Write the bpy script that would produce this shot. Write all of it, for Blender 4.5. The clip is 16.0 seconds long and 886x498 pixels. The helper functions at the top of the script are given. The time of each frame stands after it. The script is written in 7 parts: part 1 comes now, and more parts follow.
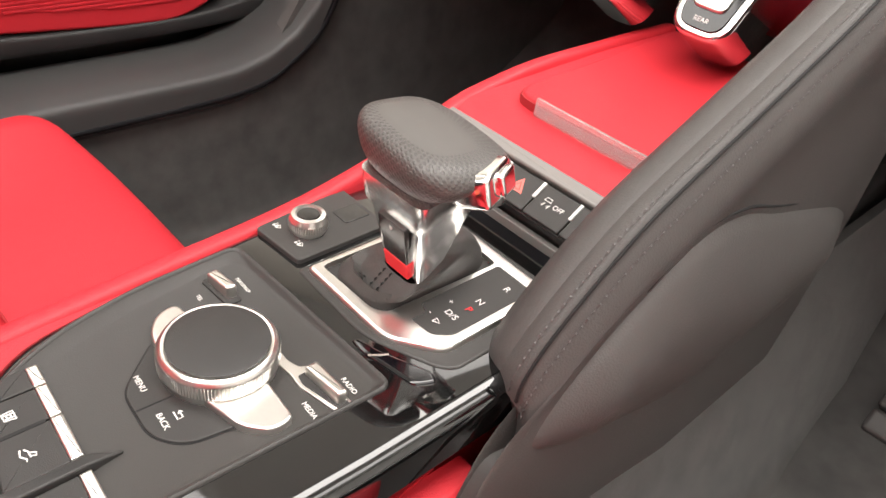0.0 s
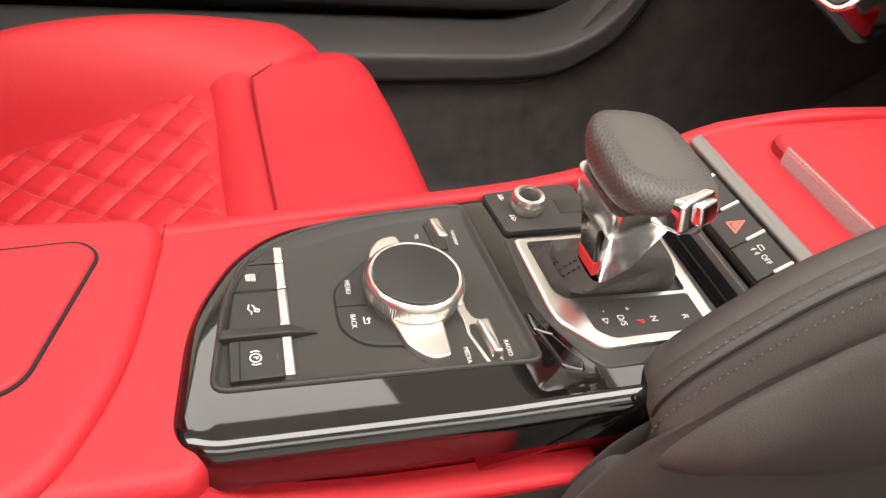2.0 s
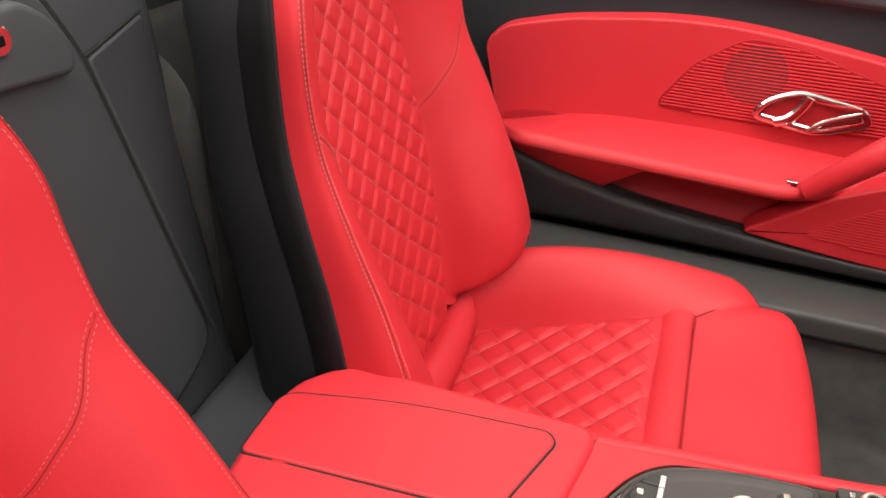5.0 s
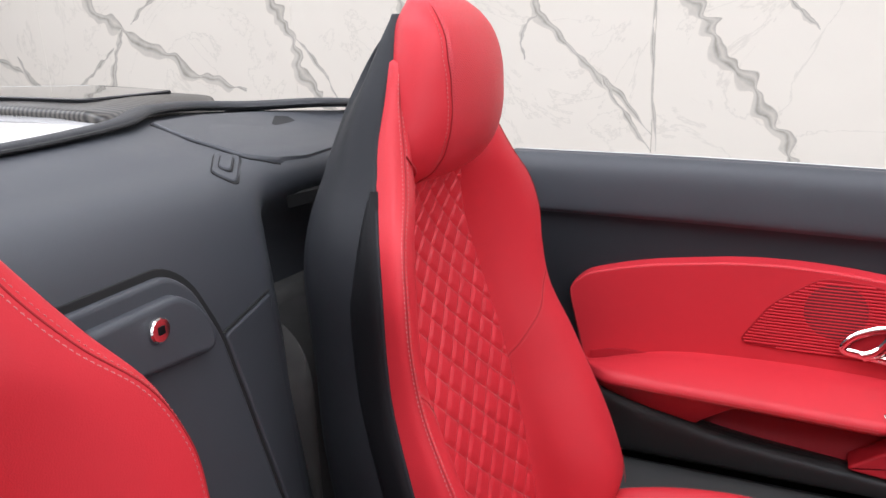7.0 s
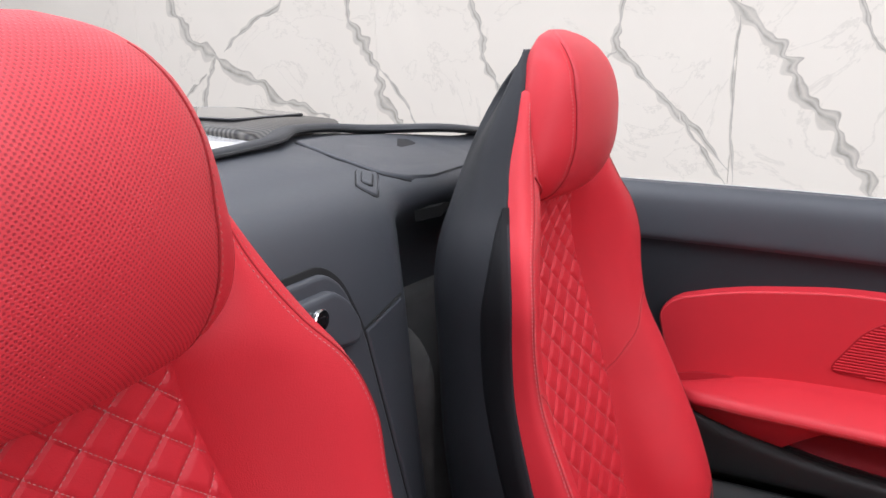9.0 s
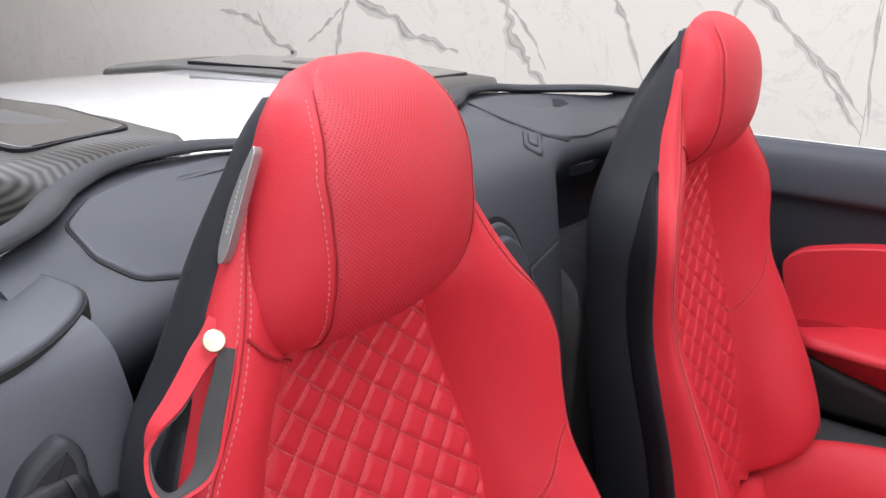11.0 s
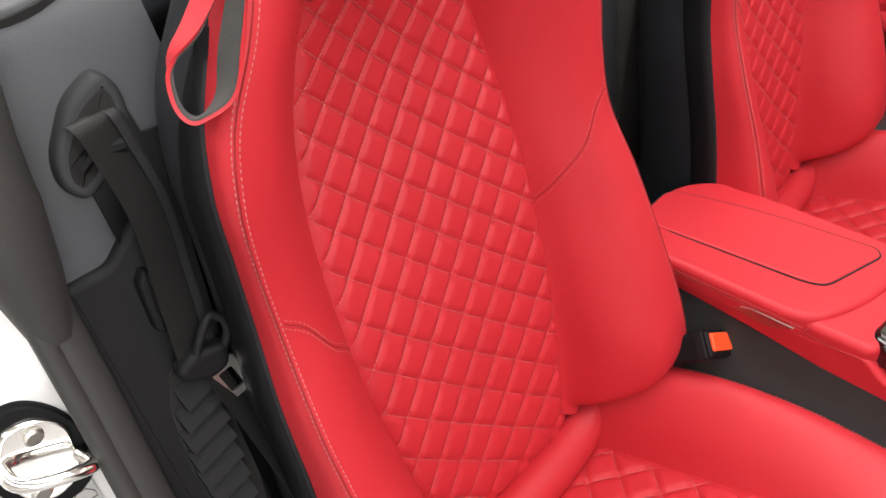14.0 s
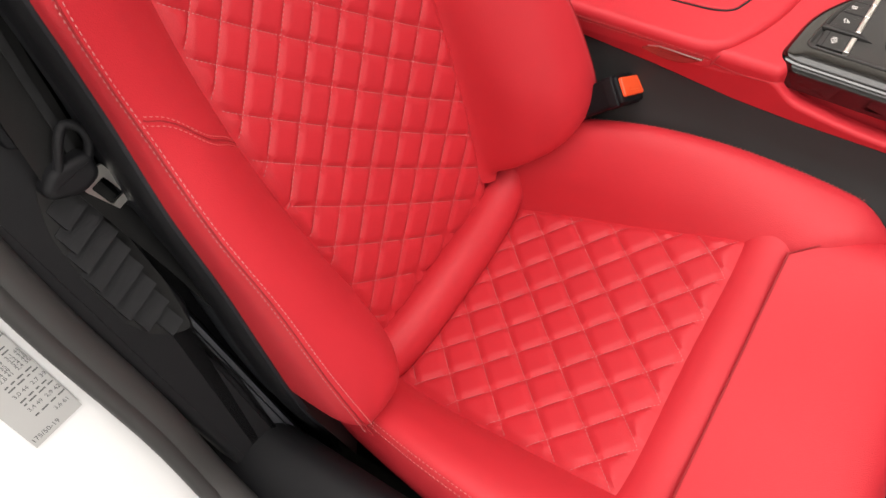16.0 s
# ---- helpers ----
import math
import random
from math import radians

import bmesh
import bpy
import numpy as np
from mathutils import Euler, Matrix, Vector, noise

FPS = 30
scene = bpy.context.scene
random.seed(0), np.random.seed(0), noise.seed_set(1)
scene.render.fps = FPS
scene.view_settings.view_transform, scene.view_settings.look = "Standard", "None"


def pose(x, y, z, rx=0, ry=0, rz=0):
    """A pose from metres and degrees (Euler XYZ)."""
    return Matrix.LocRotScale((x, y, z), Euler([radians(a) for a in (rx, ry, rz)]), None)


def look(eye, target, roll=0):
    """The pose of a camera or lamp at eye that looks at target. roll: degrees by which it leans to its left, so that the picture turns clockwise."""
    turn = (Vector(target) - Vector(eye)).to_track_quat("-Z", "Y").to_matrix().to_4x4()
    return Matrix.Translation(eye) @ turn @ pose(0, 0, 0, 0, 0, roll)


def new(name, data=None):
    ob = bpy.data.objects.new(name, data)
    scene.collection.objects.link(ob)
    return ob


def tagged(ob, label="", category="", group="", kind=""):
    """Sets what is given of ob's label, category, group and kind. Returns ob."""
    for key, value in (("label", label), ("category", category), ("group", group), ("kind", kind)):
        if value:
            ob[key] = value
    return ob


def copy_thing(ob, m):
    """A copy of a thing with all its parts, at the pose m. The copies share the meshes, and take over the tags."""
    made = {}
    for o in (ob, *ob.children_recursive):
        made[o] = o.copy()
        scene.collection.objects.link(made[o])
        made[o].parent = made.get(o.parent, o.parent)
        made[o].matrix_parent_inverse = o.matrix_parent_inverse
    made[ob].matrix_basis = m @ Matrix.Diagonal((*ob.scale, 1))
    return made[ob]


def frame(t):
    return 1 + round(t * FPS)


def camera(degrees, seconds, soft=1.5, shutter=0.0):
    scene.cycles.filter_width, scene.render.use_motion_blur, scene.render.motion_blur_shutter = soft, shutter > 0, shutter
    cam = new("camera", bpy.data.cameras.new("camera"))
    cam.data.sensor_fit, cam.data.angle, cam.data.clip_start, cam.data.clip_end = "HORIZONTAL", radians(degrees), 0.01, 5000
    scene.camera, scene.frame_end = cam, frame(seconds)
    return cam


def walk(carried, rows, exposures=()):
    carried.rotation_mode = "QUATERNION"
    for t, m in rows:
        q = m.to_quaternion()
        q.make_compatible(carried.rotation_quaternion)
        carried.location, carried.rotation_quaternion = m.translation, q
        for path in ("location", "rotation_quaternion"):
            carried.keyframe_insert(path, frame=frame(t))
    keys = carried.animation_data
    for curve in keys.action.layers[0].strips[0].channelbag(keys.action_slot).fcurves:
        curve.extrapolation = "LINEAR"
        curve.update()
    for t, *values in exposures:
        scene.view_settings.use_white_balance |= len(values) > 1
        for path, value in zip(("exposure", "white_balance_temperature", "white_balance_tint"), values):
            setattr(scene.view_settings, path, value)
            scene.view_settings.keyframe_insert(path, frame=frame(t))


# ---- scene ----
cam = camera(60.0, 16.0)
PATH = [
    (0, (0.259, -0.142, 0.802), (-0.831, 1.056, -0.37), 9.1),
    (0.5, (0.263, -0.144, 0.81), (-0.904, 0.938, -0.402), 9.9),
    (1, (0.285, -0.14, 0.812), (-0.985, 0.793, -0.419), 10.4),
    (1.5, (0.303, -0.14, 0.82), (-1.041, 0.644, -0.436), 11.3),
    (2, (0.313, -0.136, 0.831), (-1.088, 0.495, -0.448), 12.1),
    (2.5, (0.33, -0.128, 0.847), (-1.11, 0.357, -0.453), 12.6),
    (3, (0.356, -0.127, 0.878), (-1.114, 0.192, -0.44), 12.5),
    (3.5, (0.383, -0.132, 0.922), (-1.123, 0.01, -0.387), 11.7),
    (4, (0.42, -0.14, 0.971), (-1.133, -0.22, -0.288), 9.0),
    (4.5, (0.452, -0.145, 1.032), (-1.124, -0.472, -0.154), 5.4),
    (5, (0.479, -0.14, 1.067), (-1.121, -0.646, -0.021), 2.6),
    (5.2, (0.491, -0.137, 1.094), (-1.117, -0.698, 0.045), 1.8),
    (7.3, (0.536, -0.116, 1.136), (-1.203, -0.95, 0.607), -2.2),
    (7.5, (0.542, -0.112, 1.134), (-1.193, -0.964, 0.622), -2.2),
    (8, (0.566, -0.132, 1.133), (-1.164, -1.008, 0.642), -2.0),
    (8.5, (0.6, -0.152, 1.124), (-1.124, -1.051, 0.652), -1.6),
    (9, (0.648, -0.155, 1.14), (-1.043, -1.102, 0.646), -0.9),
    (9.2, (0.672, -0.163, 1.15), (-1.012, -1.122, 0.654), -0.7),
    (11.3, (0.849, -0.117, 1.226), (-0.611, -1.292, 0.527), -0.9),
    (11.5, (0.853, -0.11, 1.228), (-0.587, -1.3, 0.512), -1.1),
    (12, (0.858, -0.106, 1.224), (-0.536, -1.32, 0.461), -1.5),
    (12.5, (0.859, -0.101, 1.226), (-0.488, -1.318, 0.387), -1.7),
    (13, (0.857, -0.092, 1.214), (-0.431, -1.285, 0.255), -2.2),
    (13.5, (0.848, -0.088, 1.188), (-0.358, -1.231, 0.075), -2.9),
    (14, (0.838, -0.085, 1.165), (-0.262, -1.153, -0.118), -3.9),
    (14.5, (0.832, -0.08, 1.148), (-0.177, -1.056, -0.276), -4.5),
    (15, (0.828, -0.077, 1.138), (-0.113, -0.963, -0.389), -5.1),
    (15.5, (0.816, -0.07, 1.13), (-0.076, -0.878, -0.467), -6.7),
    (16, (0.807, -0.064, 1.119), (-0.059, -0.794, -0.53), -9.1),
]
walk(cam, [(t, look(eye, target, roll)) for t, eye, target, roll in PATH],
     exposures=[(0, 0.45, 6500, 10), (1.5, 0.25, 6650, 10), (3.0, 0.17, 6900, 10), (5.2, 0.2, 6800, 10), (7.3, -0.15, 5700, 12), (12.5, -0.1, 5700, 12), (13.6, -0.05, 6300, 10), (16, -0.12, 6500, 10)])

# ---- world and light ----
world = bpy.data.worlds.new("world")
scene.world = world
world.use_nodes = True
world.node_tree.nodes["Background"].inputs[0].default_value = (1.0, 0.97, 0.94, 1)
world.node_tree.nodes["Background"].inputs[1].default_value = 0.06


def area_lamp(name, eye, target, sx, sy, watts, colour=(1.0, 0.96, 0.92)):
    data = bpy.data.lights.new(name, "AREA")
    data.shape, data.size, data.size_y, data.energy, data.color = "RECTANGLE", sx, sy, watts, colour
    ob = new(name, data)
    ob.matrix_world = look(eye, target)
    return ob


# long ceiling panels over the car, and an added fill light from the front
for px, py, wide, long, watts in ((0.3, -0.8, 1.3, 9.6, 300), (2.8, -0.8, 1.3, 9.6, 130), (-2.2, -4.6, 1.1, 10.8, 118), (-2.2, 3.8, 1.1, 3.0, 24)):
    area_lamp("ceiling_strip_light", (px, py, 3.38), (px, py, 0), wide, long, watts)
area_lamp("shop_window_light", (2.6, 5.7, 1.9), (0.2, -0.5, 0.9), 5.0, 2.8, 180)


# ---- materials ----
def mat(name, colour, rough=0.5, metal=0.0, coat=0.0, spec=0.5):
    m = bpy.data.materials.new(name)
    m.use_nodes = True
    b = m.node_tree.nodes["Principled BSDF"]
    b.inputs["Base Color"].default_value = (*colour, 1)
    b.inputs["Roughness"].default_value = rough
    b.inputs["Metallic"].default_value = metal
    b.inputs["Coat Weight"].default_value = coat
    b.inputs["Specular IOR Level"].default_value = spec
    return m


def node(m, kind, **values):
    n = m.node_tree.nodes.new(kind)
    for key, value in values.items():
        n.inputs[key.replace("_", " ")].default_value = value
    return n


def link(m, a, b):
    m.node_tree.links.new(a, b)


def bsdf(m):
    return m.node_tree.nodes["Principled BSDF"]


def coords(m, kind="Object"):
    return m.node_tree.nodes.new("ShaderNodeTexCoord").outputs[kind]


def vary(m, scale, low, high, detail=4.0, rough_low=None, rough_high=None, distort=0.0):
    """Colour that drifts between two tones with a noise of that scale."""
    tex = node(m, "ShaderNodeTexNoise", Scale=scale, Detail=detail, Distortion=distort)
    link(m, coords(m), tex.inputs["Vector"])
    mix = m.node_tree.nodes.new("ShaderNodeMix")
    mix.data_type = "RGBA"
    mix.inputs["A"].default_value, mix.inputs["B"].default_value = (*low, 1), (*high, 1)
    link(m, tex.outputs["Fac"], mix.inputs["Factor"])
    link(m, mix.outputs["Result"], bsdf(m).inputs["Base Color"])
    if rough_low is not None:
        r = node(m, "ShaderNodeMapRange", To_Min=rough_low, To_Max=rough_high)
        link(m, tex.outputs["Fac"], r.inputs["Value"])
        link(m, r.outputs["Result"], bsdf(m).inputs["Roughness"])
    return mix


def bump(m, height, strength=0.3, distance=0.001, last=None):
    b = node(m, "ShaderNodeBump", Strength=strength, Distance=distance)
    link(m, height, b.inputs["Height"])
    if last:
        link(m, last.outputs["Normal"], b.inputs["Normal"])
    link(m, b.outputs["Normal"], bsdf(m).inputs["Normal"])
    return b


def leather(name, colour, rough=0.45, grain=900.0, depth=0.00025, spec=0.3):
    m = mat(name, colour, rough, spec=spec)
    vary(m, 9.0, [c * 0.93 for c in colour], [min(1, c * 1.06) for c in colour], 3.0, rough - 0.04, rough + 0.06)
    cells = node(m, "ShaderNodeTexVoronoi", Scale=grain)
    link(m, coords(m), cells.inputs["Vector"])
    first = bump(m, cells.outputs["Distance"], 0.5, depth * 1.3)
    soft = node(m, "ShaderNodeTexNoise", Scale=55.0, Detail=3.0)
    link(m, coords(m), soft.inputs["Vector"])
    bump(m, soft.outputs["Fac"], 0.12, 0.0015, first)
    return m


def perforated(name, colour, hole, pitch, radius, axes=("X", "Z"), raised=False, rough=0.5, space="Object"):
    """Leather with staggered rows of punched holes, or raised dots."""
    m = mat(name, colour, rough)
    split = m.node_tree.nodes.new("ShaderNodeSeparateXYZ")
    link(m, coords(m, space), split.inputs[0])

    def calc(op, a, b=None):
        n = m.node_tree.nodes.new("ShaderNodeMath")
        n.operation = op
        for slot, value in enumerate((a, b)):
            if value is None:
                continue
            if isinstance(value, (int, float)):
                n.inputs[slot].default_value = value
            else:
                link(m, value, n.inputs[slot])
        return n.outputs[0]

    u, v = calc("DIVIDE", split.outputs[axes[0]], pitch), calc("DIVIDE", split.outputs[axes[1]], pitch * 0.5)
    row = calc("FLOOR", v)
    shift = calc("MULTIPLY", calc("MODULO", calc("ABSOLUTE", row), 2.0), 0.5)
    fu = calc("SUBTRACT", calc("FRACT", calc("ADD", u, shift)), 0.5)
    fv = calc("MULTIPLY", calc("SUBTRACT", calc("FRACT", v), 0.5), 0.5)
    far = calc("SQRT", calc("ADD", calc("MULTIPLY", fu, fu), calc("MULTIPLY", fv, fv)))
    dot = node(m, "ShaderNodeMapRange", From_Min=radius * 0.8, From_Max=radius * 1.25, To_Min=1.0, To_Max=0.0)
    link(m, far, dot.inputs["Value"])
    mix = m.node_tree.nodes.new("ShaderNodeMix")
    mix.data_type = "RGBA"
    mix.inputs["A"].default_value, mix.inputs["B"].default_value = (*colour, 1), (*hole, 1)
    link(m, dot.outputs["Result"], mix.inputs["Factor"])
    link(m, mix.outputs["Result"], bsdf(m).inputs["Base Color"])
    b = bump(m, dot.outputs["Result"], 0.6, 0.0006)
    b.invert = not raised
    return m


RED_C = (0.50, 0.024, 0.034)
RED = leather("red_leather", RED_C)
RED_PERF = perforated("red_perforated_leather", RED_C, (0.30, 0.010, 0.020), 0.0036, 0.20)
# darker copy of the red leather: shade inside recesses put into the colour
RED_DARK = leather("red_leather_recess_shade", (0.30, 0.006, 0.012), 0.6)
DASH = leather("burgundy_dash", (0.10, 0.004, 0.008), 0.5)
GREY = leather("grey_leather", (0.064, 0.060, 0.057), 0.5, 800.0)
GRIP = perforated("grip_leather", (0.072, 0.067, 0.062), (0.050, 0.046, 0.043), 0.0043, 0.24, ("X", "Y"), True, 0.42, "UV")
SMOKED = mat("smoked_insert", (0.03, 0.028, 0.027), 0.15, 0.0)
BAR = mat("matt_grey_metal", (0.20, 0.19, 0.18), 0.48, 0.3)
TRIM = leather("slate_trim", (0.045, 0.048, 0.055), 0.44, 1100.0, 0.00018, 0.38)
PLASTIC = leather("black_soft_plastic", (0.006, 0.006, 0.007), 0.5, 1300.0, 0.00012, 0.14)
RAIL_RUBBER = leather("rail_rubber", (0.024, 0.025, 0.028), 0.5, 1200.0, 0.00012, 0.3)
SHELL = leather("black_shell_leather", (0.017, 0.018, 0.021), 0.5, 1100.0, 0.0002, 0.2)
PANEL = leather("dark_grey_panel", (0.040, 0.038, 0.036), 0.42, 1500.0, 0.0001)
KEYCAP = leather("charcoal_key", (0.030, 0.029, 0.028), 0.4, 1500.0, 0.0001)
FLANK = leather("flank_plastic", (0.019, 0.019, 0.019), 0.45, 1200.0, 0.0002)
SEALING = leather("seal_rubber", (0.042, 0.041, 0.040), 0.5, 1200.0, 0.00015, 0.3)
LOWER = leather("lower_trim_plastic", (0.0085, 0.0085, 0.0095), 0.5, 1300.0, 0.00015, 0.16)
SILL = leather("sill_plastic", (0.046, 0.046, 0.045), 0.42, 1200.0, 0.0002)
GLOSS = mat("piano_black", (0.004, 0.004, 0.004), 0.04, 0, 0.9)
GLASS_BLACK = mat("black_glass", (0.003, 0.003, 0.004), 0.03, 0, 0.5)
TRAY_BLACK = mat("tray_black", (0.003, 0.003, 0.004), 0.32, 0.0, 0.0, 0.2)
GROOVE = mat("dark_gap", (0.004, 0.004, 0.004), 0.8)
RED_SHADE = mat("speaker_cloth", (0.10, 0.006, 0.009), 0.8)
RED_GROOVE = mat("red_seam", (0.28, 0.008, 0.012), 0.7)
CHROME = mat("chrome", (0.86, 0.85, 0.83), 0.08, 1.0)
COLLAR = mat("brushed_chrome", (0.86, 0.85, 0.84), 0.20, 1.0)
SATIN = mat("satin_aluminium", (0.80, 0.78, 0.74), 0.28, 1.0)
DARK_METAL = mat("smoked_metal", (0.18, 0.18, 0.19), 0.25, 1.0)
BRASS = mat("brass_stud", (0.70, 0.60, 0.42), 0.42, 1.0)
PEWTER = mat("pewter_badge", (0.42, 0.41, 0.40), 0.35, 0.8)
THREAD = mat("pale_thread", (0.46, 0.15, 0.145), 0.7)
THREAD_RED = mat("red_thread", (0.50, 0.13, 0.12), 0.7)
THREAD_GREY = mat("grey_thread", (0.075, 0.07, 0.068), 0.7)
INK = mat("white_print", (0.72, 0.71, 0.68), 0.5)
INK_RED = mat("red_print", (0.80, 0.03, 0.04), 0.5)
INK_CORAL = mat("coral_print", (0.75, 0.16, 0.13), 0.5)
ORANGE = mat("orange_button", (0.78, 0.085, 0.022), 0.38)
WHITE = mat("white_paint", (0.80, 0.80, 0.80), 0.12, 0, 1.0)
WEB = mat("belt_webbing", (0.018, 0.018, 0.019), 0.55, spec=0.3)
STICKER = mat("silver_sticker", (0.42, 0.42, 0.41), 0.35)
STICKER_INK = mat("sticker_ink", (0.10, 0.10, 0.10), 0.5)
CLEAR = mat("clear_acrylic", (0.9, 0.75, 0.75), 0.08)
bsdf(CLEAR).inputs["Transmission Weight"].default_value = 0.75
LAMP_LENS = mat("reflector_lens", (0.34, 0.05, 0.045), 0.10, 0.2)
for some, low, high in ((SATIN, (0.74, 0.72, 0.68), (0.84, 0.82, 0.79)), (WEB, (0.014, 0.014, 0.015), (0.026, 0.026, 0.027))):
    vary(some, 140.0, low, high, 2.0)

FELT = mat("alcantara", (0.04, 0.04, 0.04), 0.95, spec=0.1)
vary(FELT, 26.0, (0.030, 0.030, 0.029), (0.085, 0.082, 0.078), 6.0)
fuzz = node(FELT, "ShaderNodeTexNoise", Scale=900.0, Detail=2.0)
link(FELT, coords(FELT), fuzz.inputs["Vector"])
bump(FELT, fuzz.outputs["Fac"], 0.5, 0.0008)
bsdf(FELT).inputs["Sheen Weight"].default_value = 0.15

WEAVE = mat("belt_weave", (0.012, 0.012, 0.012), 0.5, spec=0.3)
ribs = node(WEAVE, "ShaderNodeTexNoise", Scale=700.0, Detail=1.0)
link(WEAVE, coords(WEAVE), ribs.inputs["Vector"])
bump(WEAVE, ribs.outputs["Fac"], 0.4, 0.0006)

CARBON = mat("carbon_fibre", (0.02, 0.02, 0.02), 0.36, 0, 0.05, 0.3)
twill = node(CARBON, "ShaderNodeTexWave", Scale=72.0, Distortion=0.0)
twill.bands_direction = "DIAGONAL"
link(CARBON, coords(CARBON), twill.inputs["Vector"])
check = CARBON.node_tree.nodes.new("ShaderNodeMix")
check.data_type = "RGBA"
link(CARBON, twill.outputs["Fac"], check.inputs["Factor"])
check.inputs["A"].default_value, check.inputs["B"].default_value = (0.014, 0.013, 0.012, 1), (0.085, 0.078, 0.068, 1)
link(CARBON, check.outputs["Result"], bsdf(CARBON).inputs["Base Color"])

MARBLE = mat("white_marble", (0.72, 0.69, 0.65), 0.18)
cloud = node(MARBLE, "ShaderNodeTexNoise", Scale=0.9, Detail=6.0, Distortion=0.8)
link(MARBLE, coords(MARBLE), cloud.inputs["Vector"])
m1 = MARBLE.node_tree.nodes.new("ShaderNodeMix")
m1.data_type = "RGBA"
m1.inputs["A"].default_value, m1.inputs["B"].default_value = (0.68, 0.63, 0.56, 1), (0.80, 0.75, 0.67, 1)
link(MARBLE, cloud.outputs["Fac"], m1.inputs["Factor"])
hair = node(MARBLE, "ShaderNodeTexNoise", Scale=1.1, Detail=9.0, Roughness=0.62, Distortion=1.6)
link(MARBLE, coords(MARBLE), hair.inputs["Vector"])
h1 = MARBLE.node_tree.nodes.new("ShaderNodeMath")
h1.operation = "SUBTRACT"
h1.inputs[1].default_value = 0.5
link(MARBLE, hair.outputs["Fac"], h1.inputs[0])
h2 = MARBLE.node_tree.nodes.new("ShaderNodeMath")
h2.operation = "ABSOLUTE"
link(MARBLE, h1.outputs[0], h2.inputs[0])
h3 = node(MARBLE, "ShaderNodeMapRange", From_Min=0.0, From_Max=0.009, To_Min=0.16, To_Max=0.0)
link(MARBLE, h2.outputs[0], h3.inputs["Value"])
attr = MARBLE.node_tree.nodes.new("ShaderNodeAttribute")
attr.attribute_name = "vein"
grit = node(MARBLE, "ShaderNodeTexNoise", Scale=9.0, Detail=7.0, Roughness=0.7)
link(MARBLE, coords(MARBLE), grit.inputs["Vector"])
g1 = node(MARBLE, "ShaderNodeMapRange", From_Min=0.3, From_Max=0.62, To_Min=0.5, To_Max=1.0)
link(MARBLE, grit.outputs["Fac"], g1.inputs["Value"])
g2 = MARBLE.node_tree.nodes.new("ShaderNodeMath")
g2.operation = "MULTIPLY"
link(MARBLE, attr.outputs["Fac"], g2.inputs[0])
link(MARBLE, g1.outputs["Result"], g2.inputs[1])
g3 = MARBLE.node_tree.nodes.new("ShaderNodeMath")
g3.operation = "MAXIMUM"
link(MARBLE, g2.outputs[0], g3.inputs[0])
link(MARBLE, h3.outputs["Result"], g3.inputs[1])
m2 = MARBLE.node_tree.nodes.new("ShaderNodeMix")
m2.data_type = "RGBA"
m2.inputs["B"].default_value = (0.20, 0.19, 0.165, 1)
link(MARBLE, m1.outputs["Result"], m2.inputs["A"])
link(MARBLE, g3.outputs[0], m2.inputs["Factor"])
link(MARBLE, m2.outputs["Result"], bsdf(MARBLE).inputs["Base Color"])

PLASTER = mat("white_plaster", (0.78, 0.77, 0.75), 0.8)
vary(PLASTER, 2.0, (0.74, 0.73, 0.71), (0.80, 0.79, 0.77))
TILE = mat("grey_floor_tile", (0.35, 0.34, 0.33), 0.25)
vary(TILE, 3.0, (0.28, 0.275, 0.27), (0.40, 0.39, 0.38), 6.0)


# ---- building helpers ----
def catmull(pts, n):
    """n points on a smooth curve through pts."""
    p = np.array(pts, float)
    p = np.vstack([2 * p[0] - p[1], p, 2 * p[-1] - p[-2]])
    out = []
    for t in np.linspace(0, len(pts) - 1, n):
        i = min(int(t), len(pts) - 2)
        f = t - i
        a, b, c, d = p[i], p[i + 1], p[i + 2], p[i + 3]
        out.append(0.5 * (2 * b + (c - a) * f + (2 * a - 5 * b + 4 * c - d) * f**2 + (3 * b - a - 3 * c + d) * f**3))
    return np.array(out)


def smooth_fn(xs, ys):
    """A smooth function through the given values."""
    xs, ys = np.array(xs, float), np.array(ys, float)
    order = np.argsort(xs)
    xs, ys = xs[order], ys[order]
    slope = np.gradient(ys, xs)

    def value(x):
        x = min(max(x, xs[0]), xs[-1])
        i = min(int(np.searchsorted(xs, x, "right")) - 1, len(xs) - 2)
        h = xs[i + 1] - xs[i]
        t = (x - xs[i]) / h
        return ((2 * t**3 - 3 * t**2 + 1) * ys[i] + (t**3 - 2 * t**2 + t) * h * slope[i]
                + (3 * t**2 - 2 * t**3) * ys[i + 1] + (t**3 - t**2) * h * slope[i + 1])

    return value


def grid_faces(rows, cols, closed=False, start=0):
    faces = []
    for r in range(rows - 1):
        for c in range(cols if closed else cols - 1):
            d = (c + 1) % cols
            faces.append((start + r * cols + c, start + r * cols + d, start + (r + 1) * cols + d, start + (r + 1) * cols + c))
    return faces


def from_data(name, verts, faces, smooth=True):
    me = bpy.data.meshes.new(name)
    me.from_pydata([tuple(map(float, v)) for v in verts], [], faces)
    me.validate()
    bm = bmesh.new()
    bm.from_mesh(me)
    bmesh.ops.recalc_face_normals(bm, faces=bm.faces)
    bm.to_mesh(me)
    bm.free()
    if smooth:
        me.polygons.foreach_set("use_smooth", [True] * len(me.polygons))
        me.set_sharp_from_angle(angle=radians(38))
    return me


